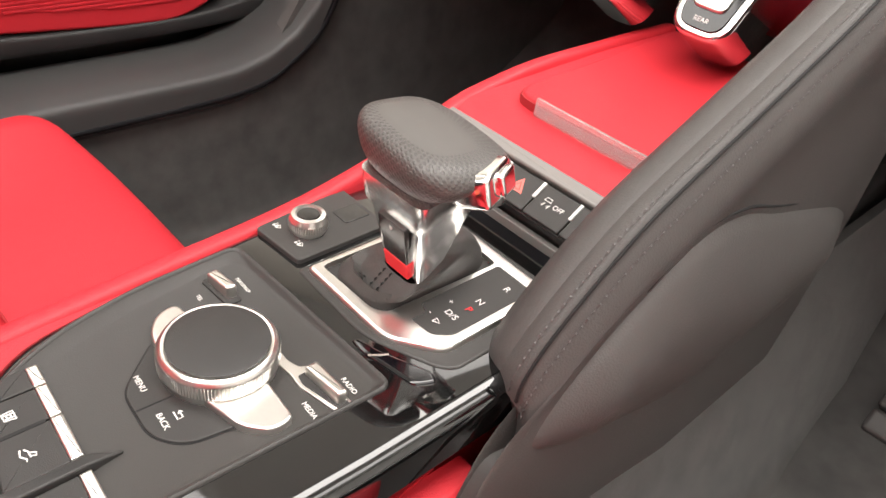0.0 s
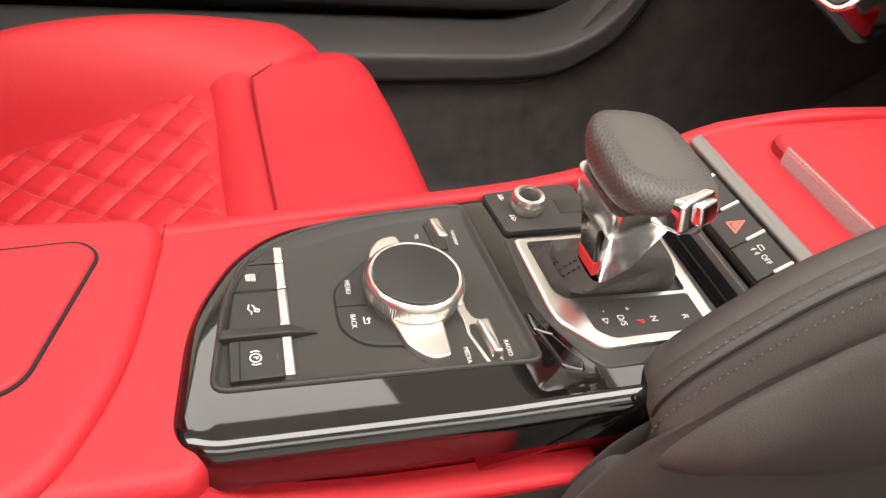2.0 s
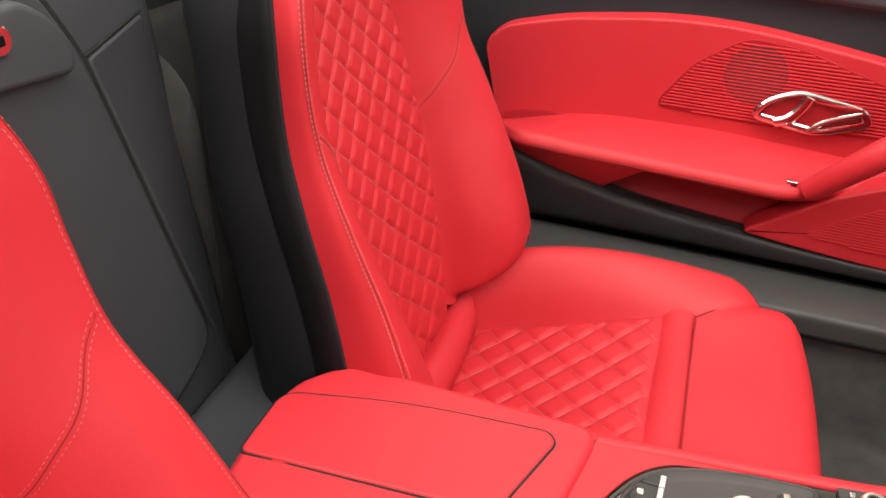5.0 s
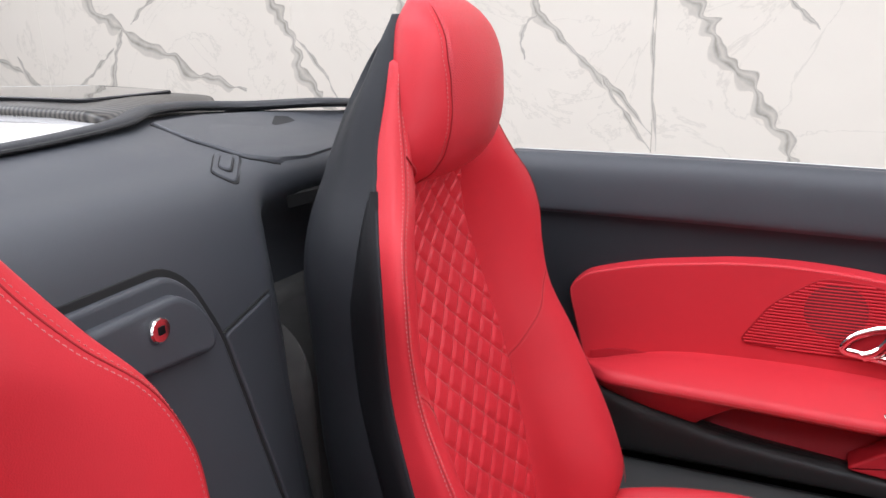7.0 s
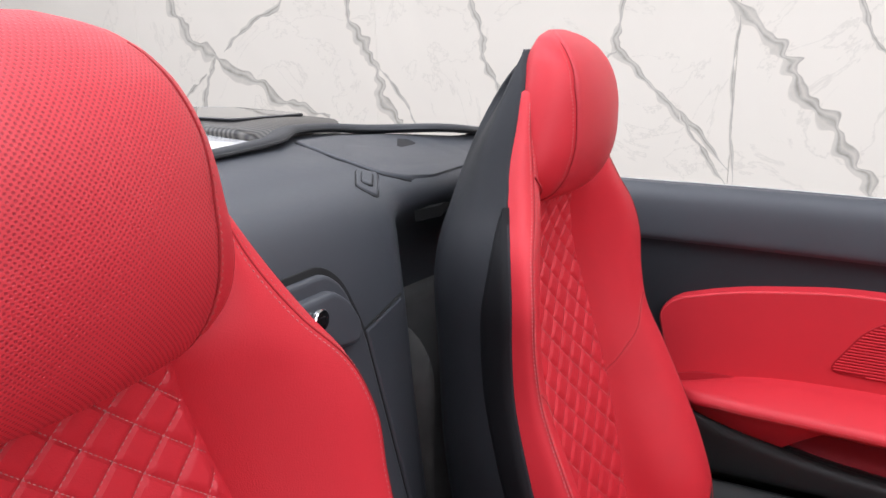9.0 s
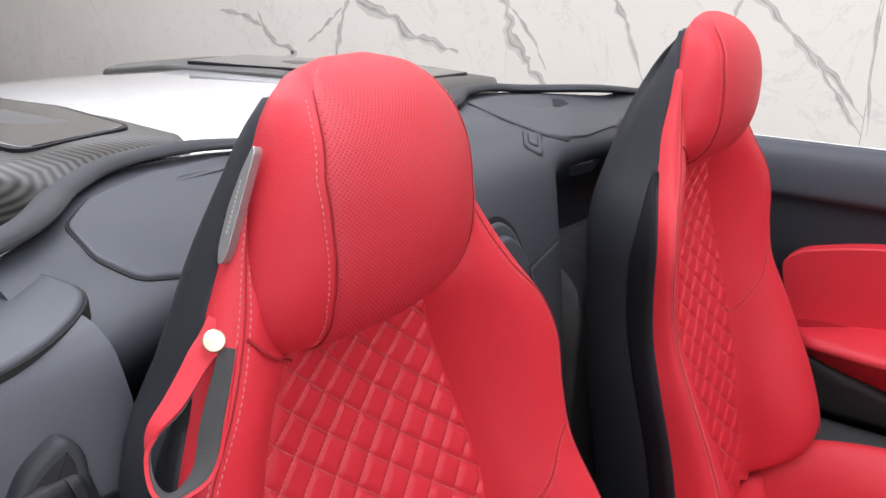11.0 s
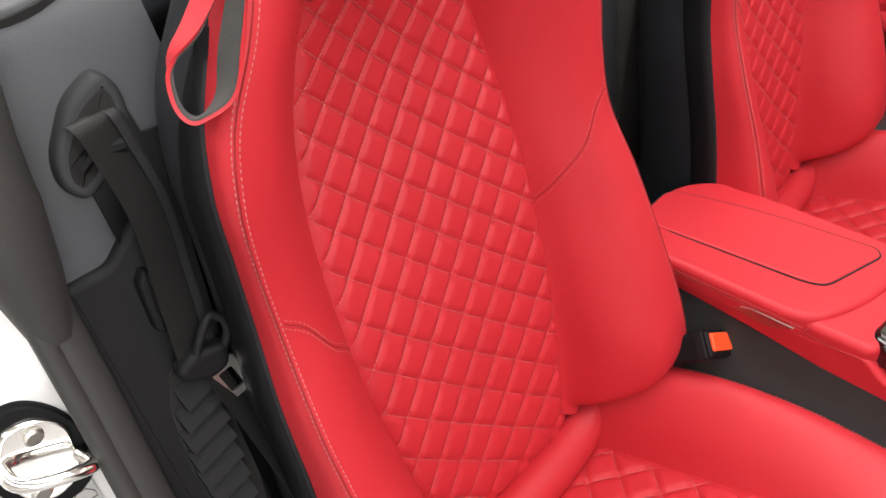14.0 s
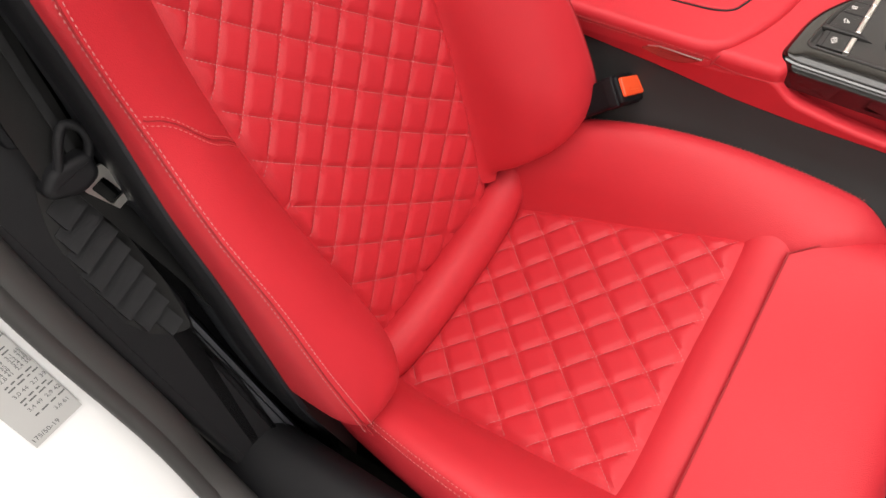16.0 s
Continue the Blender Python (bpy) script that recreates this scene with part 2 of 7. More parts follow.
def part(name, data, material, parent=None, label=""):
    """One mesh object; data: a mesh, or (verts, faces)."""
    me = data if isinstance(data, bpy.types.Mesh) else from_data(name, *data)
    if not me.materials:
        me.materials.append(material)
    ob = new(name, me)
    ob.parent = parent
    if label:
        ob["label"] = label
    return ob


def thing(name, label, category, group="", at=(0, 0, 0), kind=""):
    ob = new(name)
    ob.location = at
    ob.empty_display_size = 0.05
    tagged(ob, label, category, group, kind)
    return ob


def rounded(poly, r, n=5):
    """The outline with its corners rounded; r: one radius or one for each corner."""
    out, k = [], len(poly)
    rs = r if isinstance(r, (list, tuple)) else [r] * k
    for i in range(k):
        a, b, c = (np.array(poly[(i + j) % k], float) for j in (-1, 0, 1))
        u, v = a - b, c - b
        lu, lv = np.linalg.norm(u), np.linalg.norm(v)
        u, v = u / lu, v / lv
        reach = min(rs[i], 0.48 * lu, 0.48 * lv)
        for t in np.linspace(0, 1, n):
            p = (1 - t) ** 2 * (b + u * reach) + 2 * t * (1 - t) * b + t**2 * (b + v * reach)
            out.append(tuple(p))
    return out


def inset(poly, d):
    """The outline moved inwards by d."""
    p = np.array(poly, float)
    area = 0.5 * np.sum(p[:, 0] * np.roll(p[:, 1], -1) - np.roll(p[:, 0], -1) * p[:, 1])
    e = np.roll(p, -1, 0) - p
    e /= np.maximum(np.linalg.norm(e, axis=1, keepdims=True), 1e-9)
    nrm = np.stack([-e[:, 1], e[:, 0]], 1) * np.sign(area)
    m = nrm + np.roll(nrm, 1, 0)
    m /= np.maximum((m**2).sum(1, keepdims=True), 0.3) / 2
    return p + m * d


def slab(outline, z0, z1, bevel=0.001, place=None, steps=3, lift=None):
    """A flat body with that outline between two heights, its upper edge rounded. lift: a height to add at (x, y)."""
    rings, n = [(np.array(outline, float), z0)], len(outline)
    for k in range(steps + 1):
        a = k / steps * math.pi / 2
        rings.append((inset(outline, bevel * (1 - math.cos(a))) if bevel else np.array(outline, float), z1 - bevel + bevel * math.sin(a)))
    if bevel:
        rings.append((inset(outline, bevel * 1.15), z1))
    verts = [(x, y, z + (lift(x, y) if lift else 0)) for ring, z in rings for x, y in ring]
    faces = grid_faces(len(rings), n, True)
    faces.append(tuple(range((len(rings) - 1) * n, len(rings) * n)))
    faces.append(tuple(reversed(range(n))))
    if place is not None:
        verts = [place @ Vector(v) for v in verts]
    return verts, faces


def pierced(outline, hole, z0, z1, bevel, depth, steps=6):
    """A flat body with a rounded upper edge and an opening of that depth in its top."""
    rings = [(np.array(outline, float), z0)]
    for k in range(steps + 1):
        a = k / steps * math.pi / 2
        rings.append((inset(outline, bevel * (1 - math.cos(a))), z1 - bevel + bevel * math.sin(a)))
    n, h = len(outline), len(hole)
    verts = [(x, y, z) for ring, z in rings for x, y in ring]
    faces = grid_faces(len(rings), n, True) + [tuple(reversed(range(n)))]
    top, base = (len(rings) - 1) * n, len(verts)
    verts += [(x, y, z) for z in (z1, z1 - depth) for x, y in hole]
    faces += grid_faces(2, h, True, base)
    bm = bmesh.new()
    vs = [bm.verts.new(v) for v in verts[top:top + n] + verts[base:base + h]]
    for loop_vs in (vs[:n], vs[n:]):
        for k in range(len(loop_vs)):
            bm.edges.new((loop_vs[k - 1], loop_vs[k]))
    bm.verts.index_update()
    bmesh.ops.triangle_fill(bm, edges=bm.edges[:], use_beauty=True)
    bm.verts.index_update()
    where = list(range(top, top + n)) + list(range(base, base + h))
    faces += [tuple(where[v.index] for v in f.verts) for f in bm.faces]
    bm.free()
    return verts, faces


def stacked(rings):
    """A skin over outlines at heights, (outline, z), the last one closed."""
    n = len(rings[0][0])
    return [(x, y, z) for ring, z in rings for x, y in ring], grid_faces(len(rings), n, True) + [tuple(range((len(rings) - 1) * n, len(rings) * n))]


def frame_ring(outer, inner, z0, z1, place=None):
    """A flat frame between two outlines with the same number of points."""
    n = len(outer)
    verts = [(x, y, z) for pts, z in ((outer, z0), (outer, z1), (inner, z1), (inner, z0)) for x, y in pts]
    faces = grid_faces(4, n, True)
    faces += [(k, (k + 1) % n, 3 * n + (k + 1) % n, 3 * n + k) for k in range(n)]
    if place is not None:
        verts = [place @ Vector(v) for v in verts]
    return verts, faces


def joined(*pieces):
    verts, faces = [], []
    for v, f in pieces:
        k = len(verts)
        verts += list(v)
        faces += [tuple(i + k for i in face) for face in f]
    return verts, faces


def tube(path, radius, n=10, flat=1.0, up=(0, 0, 1)):
    """A tube along a path; radius: one value or one for each point."""
    p = np.array(path, float)
    rs = radius if isinstance(radius, (list, tuple, np.ndarray)) else [radius] * len(p)
    verts = []
    for i in range(len(p)):
        t = p[min(i + 1, len(p) - 1)] - p[max(i - 1, 0)]
        t = t / np.linalg.norm(t)
        side = np.cross(t, up)
        if np.linalg.norm(side) < 1e-4:
            side = np.cross(t, (1, 0, 0))
        side /= np.linalg.norm(side)
        top = np.cross(side, t)
        for k in range(n):
            a = 2 * math.pi * k / n
            verts.append(p[i] + rs[i] * (math.cos(a) * side + flat * math.sin(a) * top))
    faces = grid_faces(len(p), n, True)
    faces += [tuple(range(n)), tuple(reversed(range((len(p) - 1) * n, len(p) * n)))]
    return verts, faces


def band(path, side, width, thick):
    """A flat strap along a path; side: its width's direction at each point."""
    p, s = np.array(path, float), np.array(side, float)
    size = np.broadcast_to(np.array(width, float), (len(p),))
    verts = []
    for i in range(len(p)):
        t = p[min(i + 1, len(p) - 1)] - p[max(i - 1, 0)]
        t = t / np.linalg.norm(t)
        w = s[i] - t * (s[i] @ t)
        w /= np.linalg.norm(w)
        nrm = np.cross(t, w)
        for a, b in ((-1, -1), (-0.9, 1), (0.9, 1), (1, -1)):
            verts.append(p[i] + w * a * size[i] / 2 + nrm * b * thick / 2)
    faces = grid_faces(len(p), 4, True)
    faces += [(0, 1, 2, 3), tuple(reversed(range(len(p) * 4 - 4, len(p) * 4)))]
    return verts, faces


def stitches(path, pitch, length, width, height, normals):
    """Single thread stitches laid along a path on a surface."""
    p, nr = np.array(path, float), np.array(normals, float)
    if nr.ndim == 1:
        nr = np.tile(nr, (len(p), 1))
    run = np.r_[0, np.cumsum(np.linalg.norm(np.diff(p, axis=0), axis=1))]
    verts, faces = [], []
    for s in np.arange(pitch / 2, run[-1], pitch):
        a, b = (np.array([np.interp(q, run, p[:, k]) for k in range(3)]) for q in (s - length / 2, s + length / 2))
        nn = np.array([np.interp(s, run, nr[:, k]) for k in range(3)])
        t = b - a
        if np.linalg.norm(t) < length * 0.4:
            continue
        w = np.cross(nn, t)
        w *= width / 2 / np.linalg.norm(w)
        h = nn / np.linalg.norm(nn) * height
        k = len(verts)
        m = (a + b) / 2
        verts += [a - w * 0.6, a + w * 0.6, b + w * 0.6, b - w * 0.6, m - w + h, m + w + h, a + h * 0.4, b + h * 0.4]
        faces += [(k, k + 1, k + 5, k + 4), (k + 1, k + 2, k + 5), (k + 2, k + 3, k + 4, k + 5), (k + 3, k, k + 4)]
    return verts, faces


def lathe(profile, n=40, place=None):
    verts = [(r * math.cos(2 * math.pi * k / n), r * math.sin(2 * math.pi * k / n), z) for r, z in profile for k in range(n)]
    faces = grid_faces(len(profile), n, True)
    faces += [tuple(range(n)), tuple(reversed(range((len(profile) - 1) * n, len(profile) * n)))]
    if place is not None:
        verts = [place @ Vector(v) for v in verts]
    return verts, faces


def writing(text, size, place, material, parent, name="lettering"):
    data = bpy.data.curves.new(name, "FONT")
    data.body, data.size, data.extrude, data.align_x, data.align_y = text, size, 0.00008, "CENTER", "CENTER"
    temp = bpy.data.objects.new(name, data)
    me = bpy.data.meshes.new_from_object(temp)
    bpy.data.objects.remove(temp)
    me.materials.clear()
    me.materials.append(material)
    me.transform(place)
    ob = new(name, me)
    ob.parent = parent
    return ob


# ---- the showroom ----
def box(x0, x1, y0, y1, z0, z1):
    v = [(x, y, z) for x in (x0, x1) for y in (y0, y1) for z in (z0, z1)]
    return v, [(0, 1, 3, 2), (4, 6, 7, 5), (0, 4, 5, 1), (2, 3, 7, 6), (0, 2, 6, 4), (1, 5, 7, 3)]


def setting(name, data, material, label, category):
    return tagged(part(name, data, material), label, category, kind="structure")


WALL_X = -3.0
setting("floor", box(-3.2, 5.8, -12.2, 6.2, -0.1, 0.0), TILE, "pale grey polished showroom floor", "floor")
setting("ceiling", box(-3.2, 5.8, -12.2, 6.2, 3.45, 3.6), PLASTER, "white plastered showroom ceiling", "ceiling")
setting("wall_east", box(5.5, 5.8, -12.2, 6.2, 0, 3.45), PLASTER, "plain white showroom wall", "wall")
setting("wall_north", box(-3.0, 5.5, 6.0, 6.2, 0, 3.45), PLASTER, "plain white showroom wall", "wall")
setting("wall_south", box(-3.0, 5.5, -12.2, -12.0, 0, 3.45), PLASTER, "plain white showroom wall", "wall")
marble_wall = setting("wall_west", box(-3.2, WALL_X - 0.012, -12.2, 6.2, 0, 3.45), PLASTER, "wall clad with large veined marble slabs", "wall")


def slab_box(y0, y1, z0, z1):
    return slab(rounded([(y0, z0), (y1, z0), (y1, z1), (y0, z1)], 0.003, 2), 0, 0.012, 0.001,
                Matrix(((0, 0, 1, WALL_X - 0.012), (1, 0, 0, 0), (0, 1, 0, 0), (0, 0, 0, 1))))


def wander(rnd, reach, bends):
    """A smooth random drift along a line."""
    waves = [(reach / (k + 1), bends * (k + 0.6 + rnd.random()), 6.28 * rnd.random()) for k in range(4)]
    return lambda t: sum(a * math.sin(f * t + p) for a, f, p in waves)


def vein_ribbon(path, width, seed):
    """A vein inlaid in the slabs' face: a thin dark core in a soft grey halo."""
    rnd = random.Random(seed)
    p = catmull(path, 26 * len(path))
    drift, core, swell = wander(rnd, width * 0.16, 3.2 * len(path)), wander(rnd, 0.22, 3.4 * len(path)), wander(rnd, 0.34, 4.2 * len(path))
    verts, weight = [], []
    for i, (y, z) in enumerate(p):
        t = p[min(i + 1, len(p) - 1)] - p[max(i - 1, 0)]
        t = t / np.linalg.norm(t)
        across = np.array([-t[1], t[0]])
        f = i / (len(p) - 1)
        w = width * (0.85 + swell(f)) * (0.25 + 0.75 * math.sin(math.pi * min(1, f + 0.02)) ** 0.5)
        c = max(-0.6, min(0.6, core(f)))
        for k, v in ((-1.0, 0.0), (-0.80, 0.34), (0.5 * (c - 0.80), 0.38), (c, 0.85), (0.5 * (c + 0.86), 0.42), (0.86, 0.75), (1.0, 0.0)):
            q = np.array([y, z]) + across * (drift(f) + k * w / 2)
            verts.append((WALL_X + 0.0007 + 0.00002 * seed, q[0], q[1]))
            weight.append(v)
    return verts, grid_faces(len(p), 7), weight


# joints between the slabs stand upright, two courses high
JOINTS = [-12.2, -10.3, -8.4, -6.5, -4.5, -2.6, -0.71, 1.18, 3.07, 4.9, 6.2]
for y0, y1 in zip(JOINTS[:-1], JOINTS[1:]):
    for z0, z1 in ((0.0, 1.75), (1.75, 3.45)):
        part("marble_slab", slab_box(y0 + 0.0008, y1 - 0.0008, z0 + 0.0008, z1 - 0.0008), MARBLE, marble_wall)

VEINS = [
    ([(-4.30, 1.75), (-4.17, 1.49), (-4.05, 1.28), (-3.84, 1.14), (-3.50, 0.98), (-3.22, 0.85), (-2.94, 0.80)], 0.10),
    ([(-3.81, 1.14), (-3.89, 1.01), (-3.95, 0.80), (-4.05, 0.55)], 0.05),
    ([(-3.10, 1.60), (-3.28, 1.43), (-3.53, 1.32), (-3.74, 1.17)], 0.04),
    ([(-4.25, 0.80), (-4.05, 0.92), (-3.90, 1.04)], 0.03),
    ([(-5.19, 0.99), (-4.85, 0.95), (-4.57, 0.78)], 0.05),
    ([(-2.86, 1.70), (-2.79, 1.41), (-2.72, 1.23), (-2.62, 1.10), (-2.58, 0.93), (-2.48, 0.77), (-2.38, 0.67), (-2.2, 0.4)], 0.085),
    ([(-2.62, 1.10), (-2.45, 0.92), (-2.33, 0.72)], 0.025),
    ([(-2.08, 1.62), (-2.01, 1.40), (-1.96, 1.23), (-1.93, 1.09), (-1.86, 0.95), (-1.75, 0.7)], 0.045),
    ([(-1.20, 1.70), (-1.23, 1.31), (-1.24, 1.14), (-1.08, 0.98), (-0.92, 0.83), (-0.71, 0.60)], 0.05),
    ([(-0.94, 0.86), (-0.84, 0.70), (-0.71, 0.53)], 0.03),
    ([(-1.25, 1.14), (-1.32, 1.07), (-1.31, 0.94)], 0.025),
    ([(-0.92, 1.60), (-0.70, 1.28), (-0.54, 1.15), (-0.49, 1.04), (-0.39, 0.90), (-0.27, 0.76), (-0.17, 0.60), (-0.10, 0.47), (0.1, 0.2)], 0.085),
    ([(-0.30, 1.45), (-0.23, 1.26), (-0.15, 1.12), (-0.06, 1.05)], 0.03),
    ([(-10.9, 0.6), (-10.4, 0.4), (-9.9, 0.24), (-9.5, 0.07)], 0.14),
    ([(-4.75, 1.0), (-4.63, 0.79), (-4.39, 0.72), (-4.75, 0.58)], 0.05),
    ([(-0.71, 1.28), (-0.72, 0.95), (-0.69, 0.53)], 0.02),
]
for seed, (path, width) in enumerate(VEINS):
    verts, faces, weight = vein_ribbon(path, width * 0.95, seed)
    me = bpy.data.meshes.new("marble_vein")
    me.from_pydata(verts, [], faces)
    level = me.attributes.new("vein", "FLOAT", "POINT")
    level.data.foreach_set("value", weight)
    part("marble_vein", me, MARBLE, marble_wall)

# ---- seats ----
SEAT_X, SEAT_GAP = 0.395, 0.742
ZB = [0.30, 0.36, 0.42, 0.50, 0.58, 0.66, 0.74, 0.80, 0.86, 0.91, 0.95, 1.00, 1.05, 1.10, 1.14]
quilt_y = smooth_fn(ZB, [-0.424, -0.435, -0.447, -0.465, -0.484, -0.506, -0.529, -0.545, -0.556, -0.556, -0.550, -0.556, -0.562, -0.57, -0.58])
quilt_w = smooth_fn(ZB, [0.124, 0.130, 0.137, 0.143, 0.147, 0.147, 0.141, 0.131, 0.116, 0.100, 0.088, 0.092, 0.092, 0.085, 0.07])
ridge_x = smooth_fn(ZB, [0.236, 0.242, 0.246, 0.246, 0.240, 0.236, 0.226, 0.224, 0.219, 0.199, 0.165, 0.136, 0.120, 0.100, 0.075])
ridge_y = smooth_fn(ZB, [-0.328, -0.327, -0.333, -0.358, -0.391, -0.429, -0.466, -0.478, -0.484, -0.495, -0.508, -0.524, -0.537, -0.546, -0.558])
outer_x = smooth_fn(ZB, [0.254, 0.262, 0.264, 0.260, 0.252, 0.245, 0.233, 0.230, 0.228, 0.213, 0.187, 0.158, 0.130, 0.104, 0.078])
red_deep = smooth_fn(ZB, [0.085, 0.085, 0.083, 0.070, 0.058, 0.046, 0.034, 0.029, 0.026, 0.025, 0.026, 0.024, 0.016, 0.010, 0.008])


def bolster_section(z):
    """From the quilted panel's edge over the stitched ridge to the shell, on the seat's right-hand side."""
    q, r, o, yq, yr = quilt_w(z), ridge_x(z), outer_x(z), quilt_y(z), ridge_y(z)
    d, k, fat = red_deep(z), min(1.0, max(0.0, (z - 0.96) / 0.05)), min(1.0, max(0.0, (0.60 - z) / 0.14))
    return [(q - 0.006 - 0.014 * fat, yq - 0.012), (q + 0.002 - 0.004 * fat, yq + 0.002), (q + (0.22 - 0.06 * fat) * (r - q), yq + (0.40 + 0.16 * fat) * (yr - yq)), (q + (0.62 + 0.15 * k - 0.08 * fat) * (r - q), yq + (0.88 + 0.14 * k + 0.10 * fat) * (yr - yq)),
            (r, yr + 0.001), (r + 0.65 * (o - r), yr - 0.10 * d), (o, yr - 0.40 * d), (o - 0.001, yr - d)]


def bolster_point(z, u, side=1):
    p = catmull(bolster_section(z), 41)
    f = min(39.999, max(0.0, u * 40))
    i = int(f)
    x, y = p[i] + (p[i + 1] - p[i]) * (f - i)
    return np.array([side * x, y, z])


def make_bolster(side):
    rows, n = [], 26
    # the lower end is a blunt, rounded thumb that tucks into the crease beside the quilting
    for k in range(11):
        a = k / 11 * math.pi / 2
        shrink = 0.10 + 0.90 * math.sin(a) ** 0.62
        row = []
        for u in range(n):
            f = u / (n - 1)
            low = 0.312 + 0.042 * min(1.0, f / 0.45) + 0.010 * max(0.0, f - 0.6)
            z = 0.430 - (0.430 - low) * math.cos(a)
            sec = catmull(bolster_section(z), n)
            mid = 0.62 * sec[1] + 0.38 * np.array([sec[:, 0].mean(), sec[:, 1].mean() - 0.015])
            x, y = mid + (sec[u] - mid) * shrink
            row.append((side * x, y, z))
        rows.append(row)
    for z in np.linspace(0.430, 1.085, 62):
        rows.append([(side * x, y, z) for x, y in catmull(bolster_section(z), n)])
    for k in range(1, 5):
        a = k / 4 * math.pi / 2
        z = 1.085 + 0.010 * math.sin(a)
        sec = catmull(bolster_section(1.085), n)
        mid = np.array([0.075, -0.565])
        rows.append([(side * x, y, z) for x, y in mid + (sec - mid) * (0.15 + 0.85 * math.cos(a))])
    verts = [v for row in rows for v in row]
    faces = grid_faces(len(rows), n)
    faces.append(tuple(range(n)))
    return verts, faces


TOP_D, GROW = 0.0180, 0.0225


def back_phase(x, z):
    s = max(0.0, 0.96 - z) * 1.03
    return math.log((TOP_D + GROW * s) / TOP_D) / GROW, x / (TOP_D + GROW * s)


def puff(p, q):
    """The pillow between stitch lines, which run where p or q is even."""
    a, b = abs(math.sin(math.pi * p / 2)), abs(math.sin(math.pi * q / 2))
    return (1 - (1 - a) ** 4.4) * (1 - (1 - b) ** 4.4)


def lattice(place, inside, p_range, q_range, n=8):
    """Pillows of n x n faces for all diamonds that lie on the panel, joined along their seams."""
    verts, faces, at = [], [], {}

    def vertex(p, q):
        if (p, q) not in at:
            at[(p, q)] = len(verts)
            verts.append(place(p, q))
        return at[(p, q)]

    for p0 in p_range:
        for q0 in q_range:
            if not any(inside(p0 + i / 2, q0 + j / 2) for i in range(5) for j in range(5)):
                continue
            ids = [[vertex(p0 + 2 * i / n, q0 + 2 * j / n) for j in range(n + 1)] for i in range(n + 1)]
            faces += [(ids[i][j], ids[i + 1][j], ids[i + 1][j + 1], ids[i][j + 1]) for i in range(n) for j in range(n)]
    return verts, faces


def back_quilt_point(x, z, lift=1.0):
    w, v = back_phase(x, z)
    half = quilt_w(z)
    edge = min(1.0, max(0.0, (half - abs(x)) / 0.012))
    h = 0.0038 * puff(w + v, w - v) * edge * lift
    bow = -0.006 * (1 - (x / half) ** 2)
    return np.array([x, quilt_y(z) + bow + h - 0.004 * (1 - edge), z + 0.3 * h])


def back_place(p, q):
    """Seat position of a lattice point; beyond the panel's edge it slides back to the edge."""
    w, v = (p + q) / 2, (p - q) / 2
    z = 0.96 - TOP_D * (math.exp(GROW * w) - 1) / GROW / 1.03
    z = min(0.975, max(0.285, z))
    half = quilt_w(z) + 0.003
    x = v * (TOP_D + GROW * max(0.0, 0.96 - z) * 1.03)
    return back_quilt_point(max(-half, min(half, x)), z)


def back_inside(p, q):
    w, v = (p + q) / 2, (p - q) / 2
    z = 0.96 - TOP_D * (math.exp(GROW * w) - 1) / GROW / 1.03
    return 0.287 < z < 0.972 and abs(v * (TOP_D + GROW * max(0.0, 0.96 - z) * 1.03)) < quilt_w(min(0.97, max(0.3, z)))


def make_back_quilt():
    return lattice(back_place, back_inside, range(-12, 60, 2), range(-12, 60, 2))


def trace_back(k, sign):
    """The line along which one of the two families of quilting seams runs."""
    out = []
    for z in np.linspace(0.32, 0.945, 220):
        w, _ = back_phase(0, z)
        d = TOP_D + GROW * max(0.0, 0.96 - z) * 1.03
        x = sign * (2 * k - w) * d
        if abs(x) < quilt_w(z) - 0.003:
            out.append(back_quilt_point(x, z, 0.0) + np.array([0, 0.0004, 0]))
    return out


def back_threads():
    pieces = []
    for k in range(-12, 45):
        for sign in (1, -1):
            line = trace_back(k, sign)
            if len(line) > 4:
                pieces.append(stitches(line, 0.0044, 0.0028, 0.0009, 0.0007, (0, 1, 0.25)))
    return joined(*pieces)


cush_w = smooth_fn([-0.40, -0.36, -0.22, -0.09, 0.0], [0.146, 0.153, 0.165, 0.174, 0.178])
cush_z = smooth_fn([-0.42, -0.37, -0.28, -0.18, -0.10, -0.045, 0.02, 0.06], [0.248, 0.258, 0.283, 0.317, 0.345, 0.358, 0.366, 0.366])
crest_z = smooth_fn([-0.46, -0.40, -0.30, -0.20, -0.10, 0.0, 0.06, 0.10], [0.352, 0.366, 0.390, 0.402, 0.402, 0.395, 0.388, 0.376])
out_w = smooth_fn([-0.46, -0.40, -0.33, -0.28, -0.20, -0.10, -0.02, 0.04, 0.08], [0.232, 0.240, 0.254, 0.263, 0.272, 0.276, 0.273, 0.265, 0.252])
CD = 0.0292


def cushion_point(x, y, lift=1.0):
    half = cush_w(y)
    edge = min(1.0, max(0.0, min((half - abs(x)) / 0.012, (y + 0.388) / 0.012, (-0.098 - y) / 0.010)))
    h = 0.0038 * puff((y + x + 0.1) / CD, (y - x + 0.1) / CD) * edge * lift
    return np.array([x, y - 0.3 * h, cush_z(y) + 0.010 * (x / half) ** 2 + h - 0.004 * (1 - edge)])


def cushion_place(p, q):
    y = min(-0.096, max(-0.40, (p + q) / 2 * CD - 0.1))
    half = cush_w(y) + 0.003
    return cushion_point(max(-half, min(half, (p - q) / 2 * CD)), y)


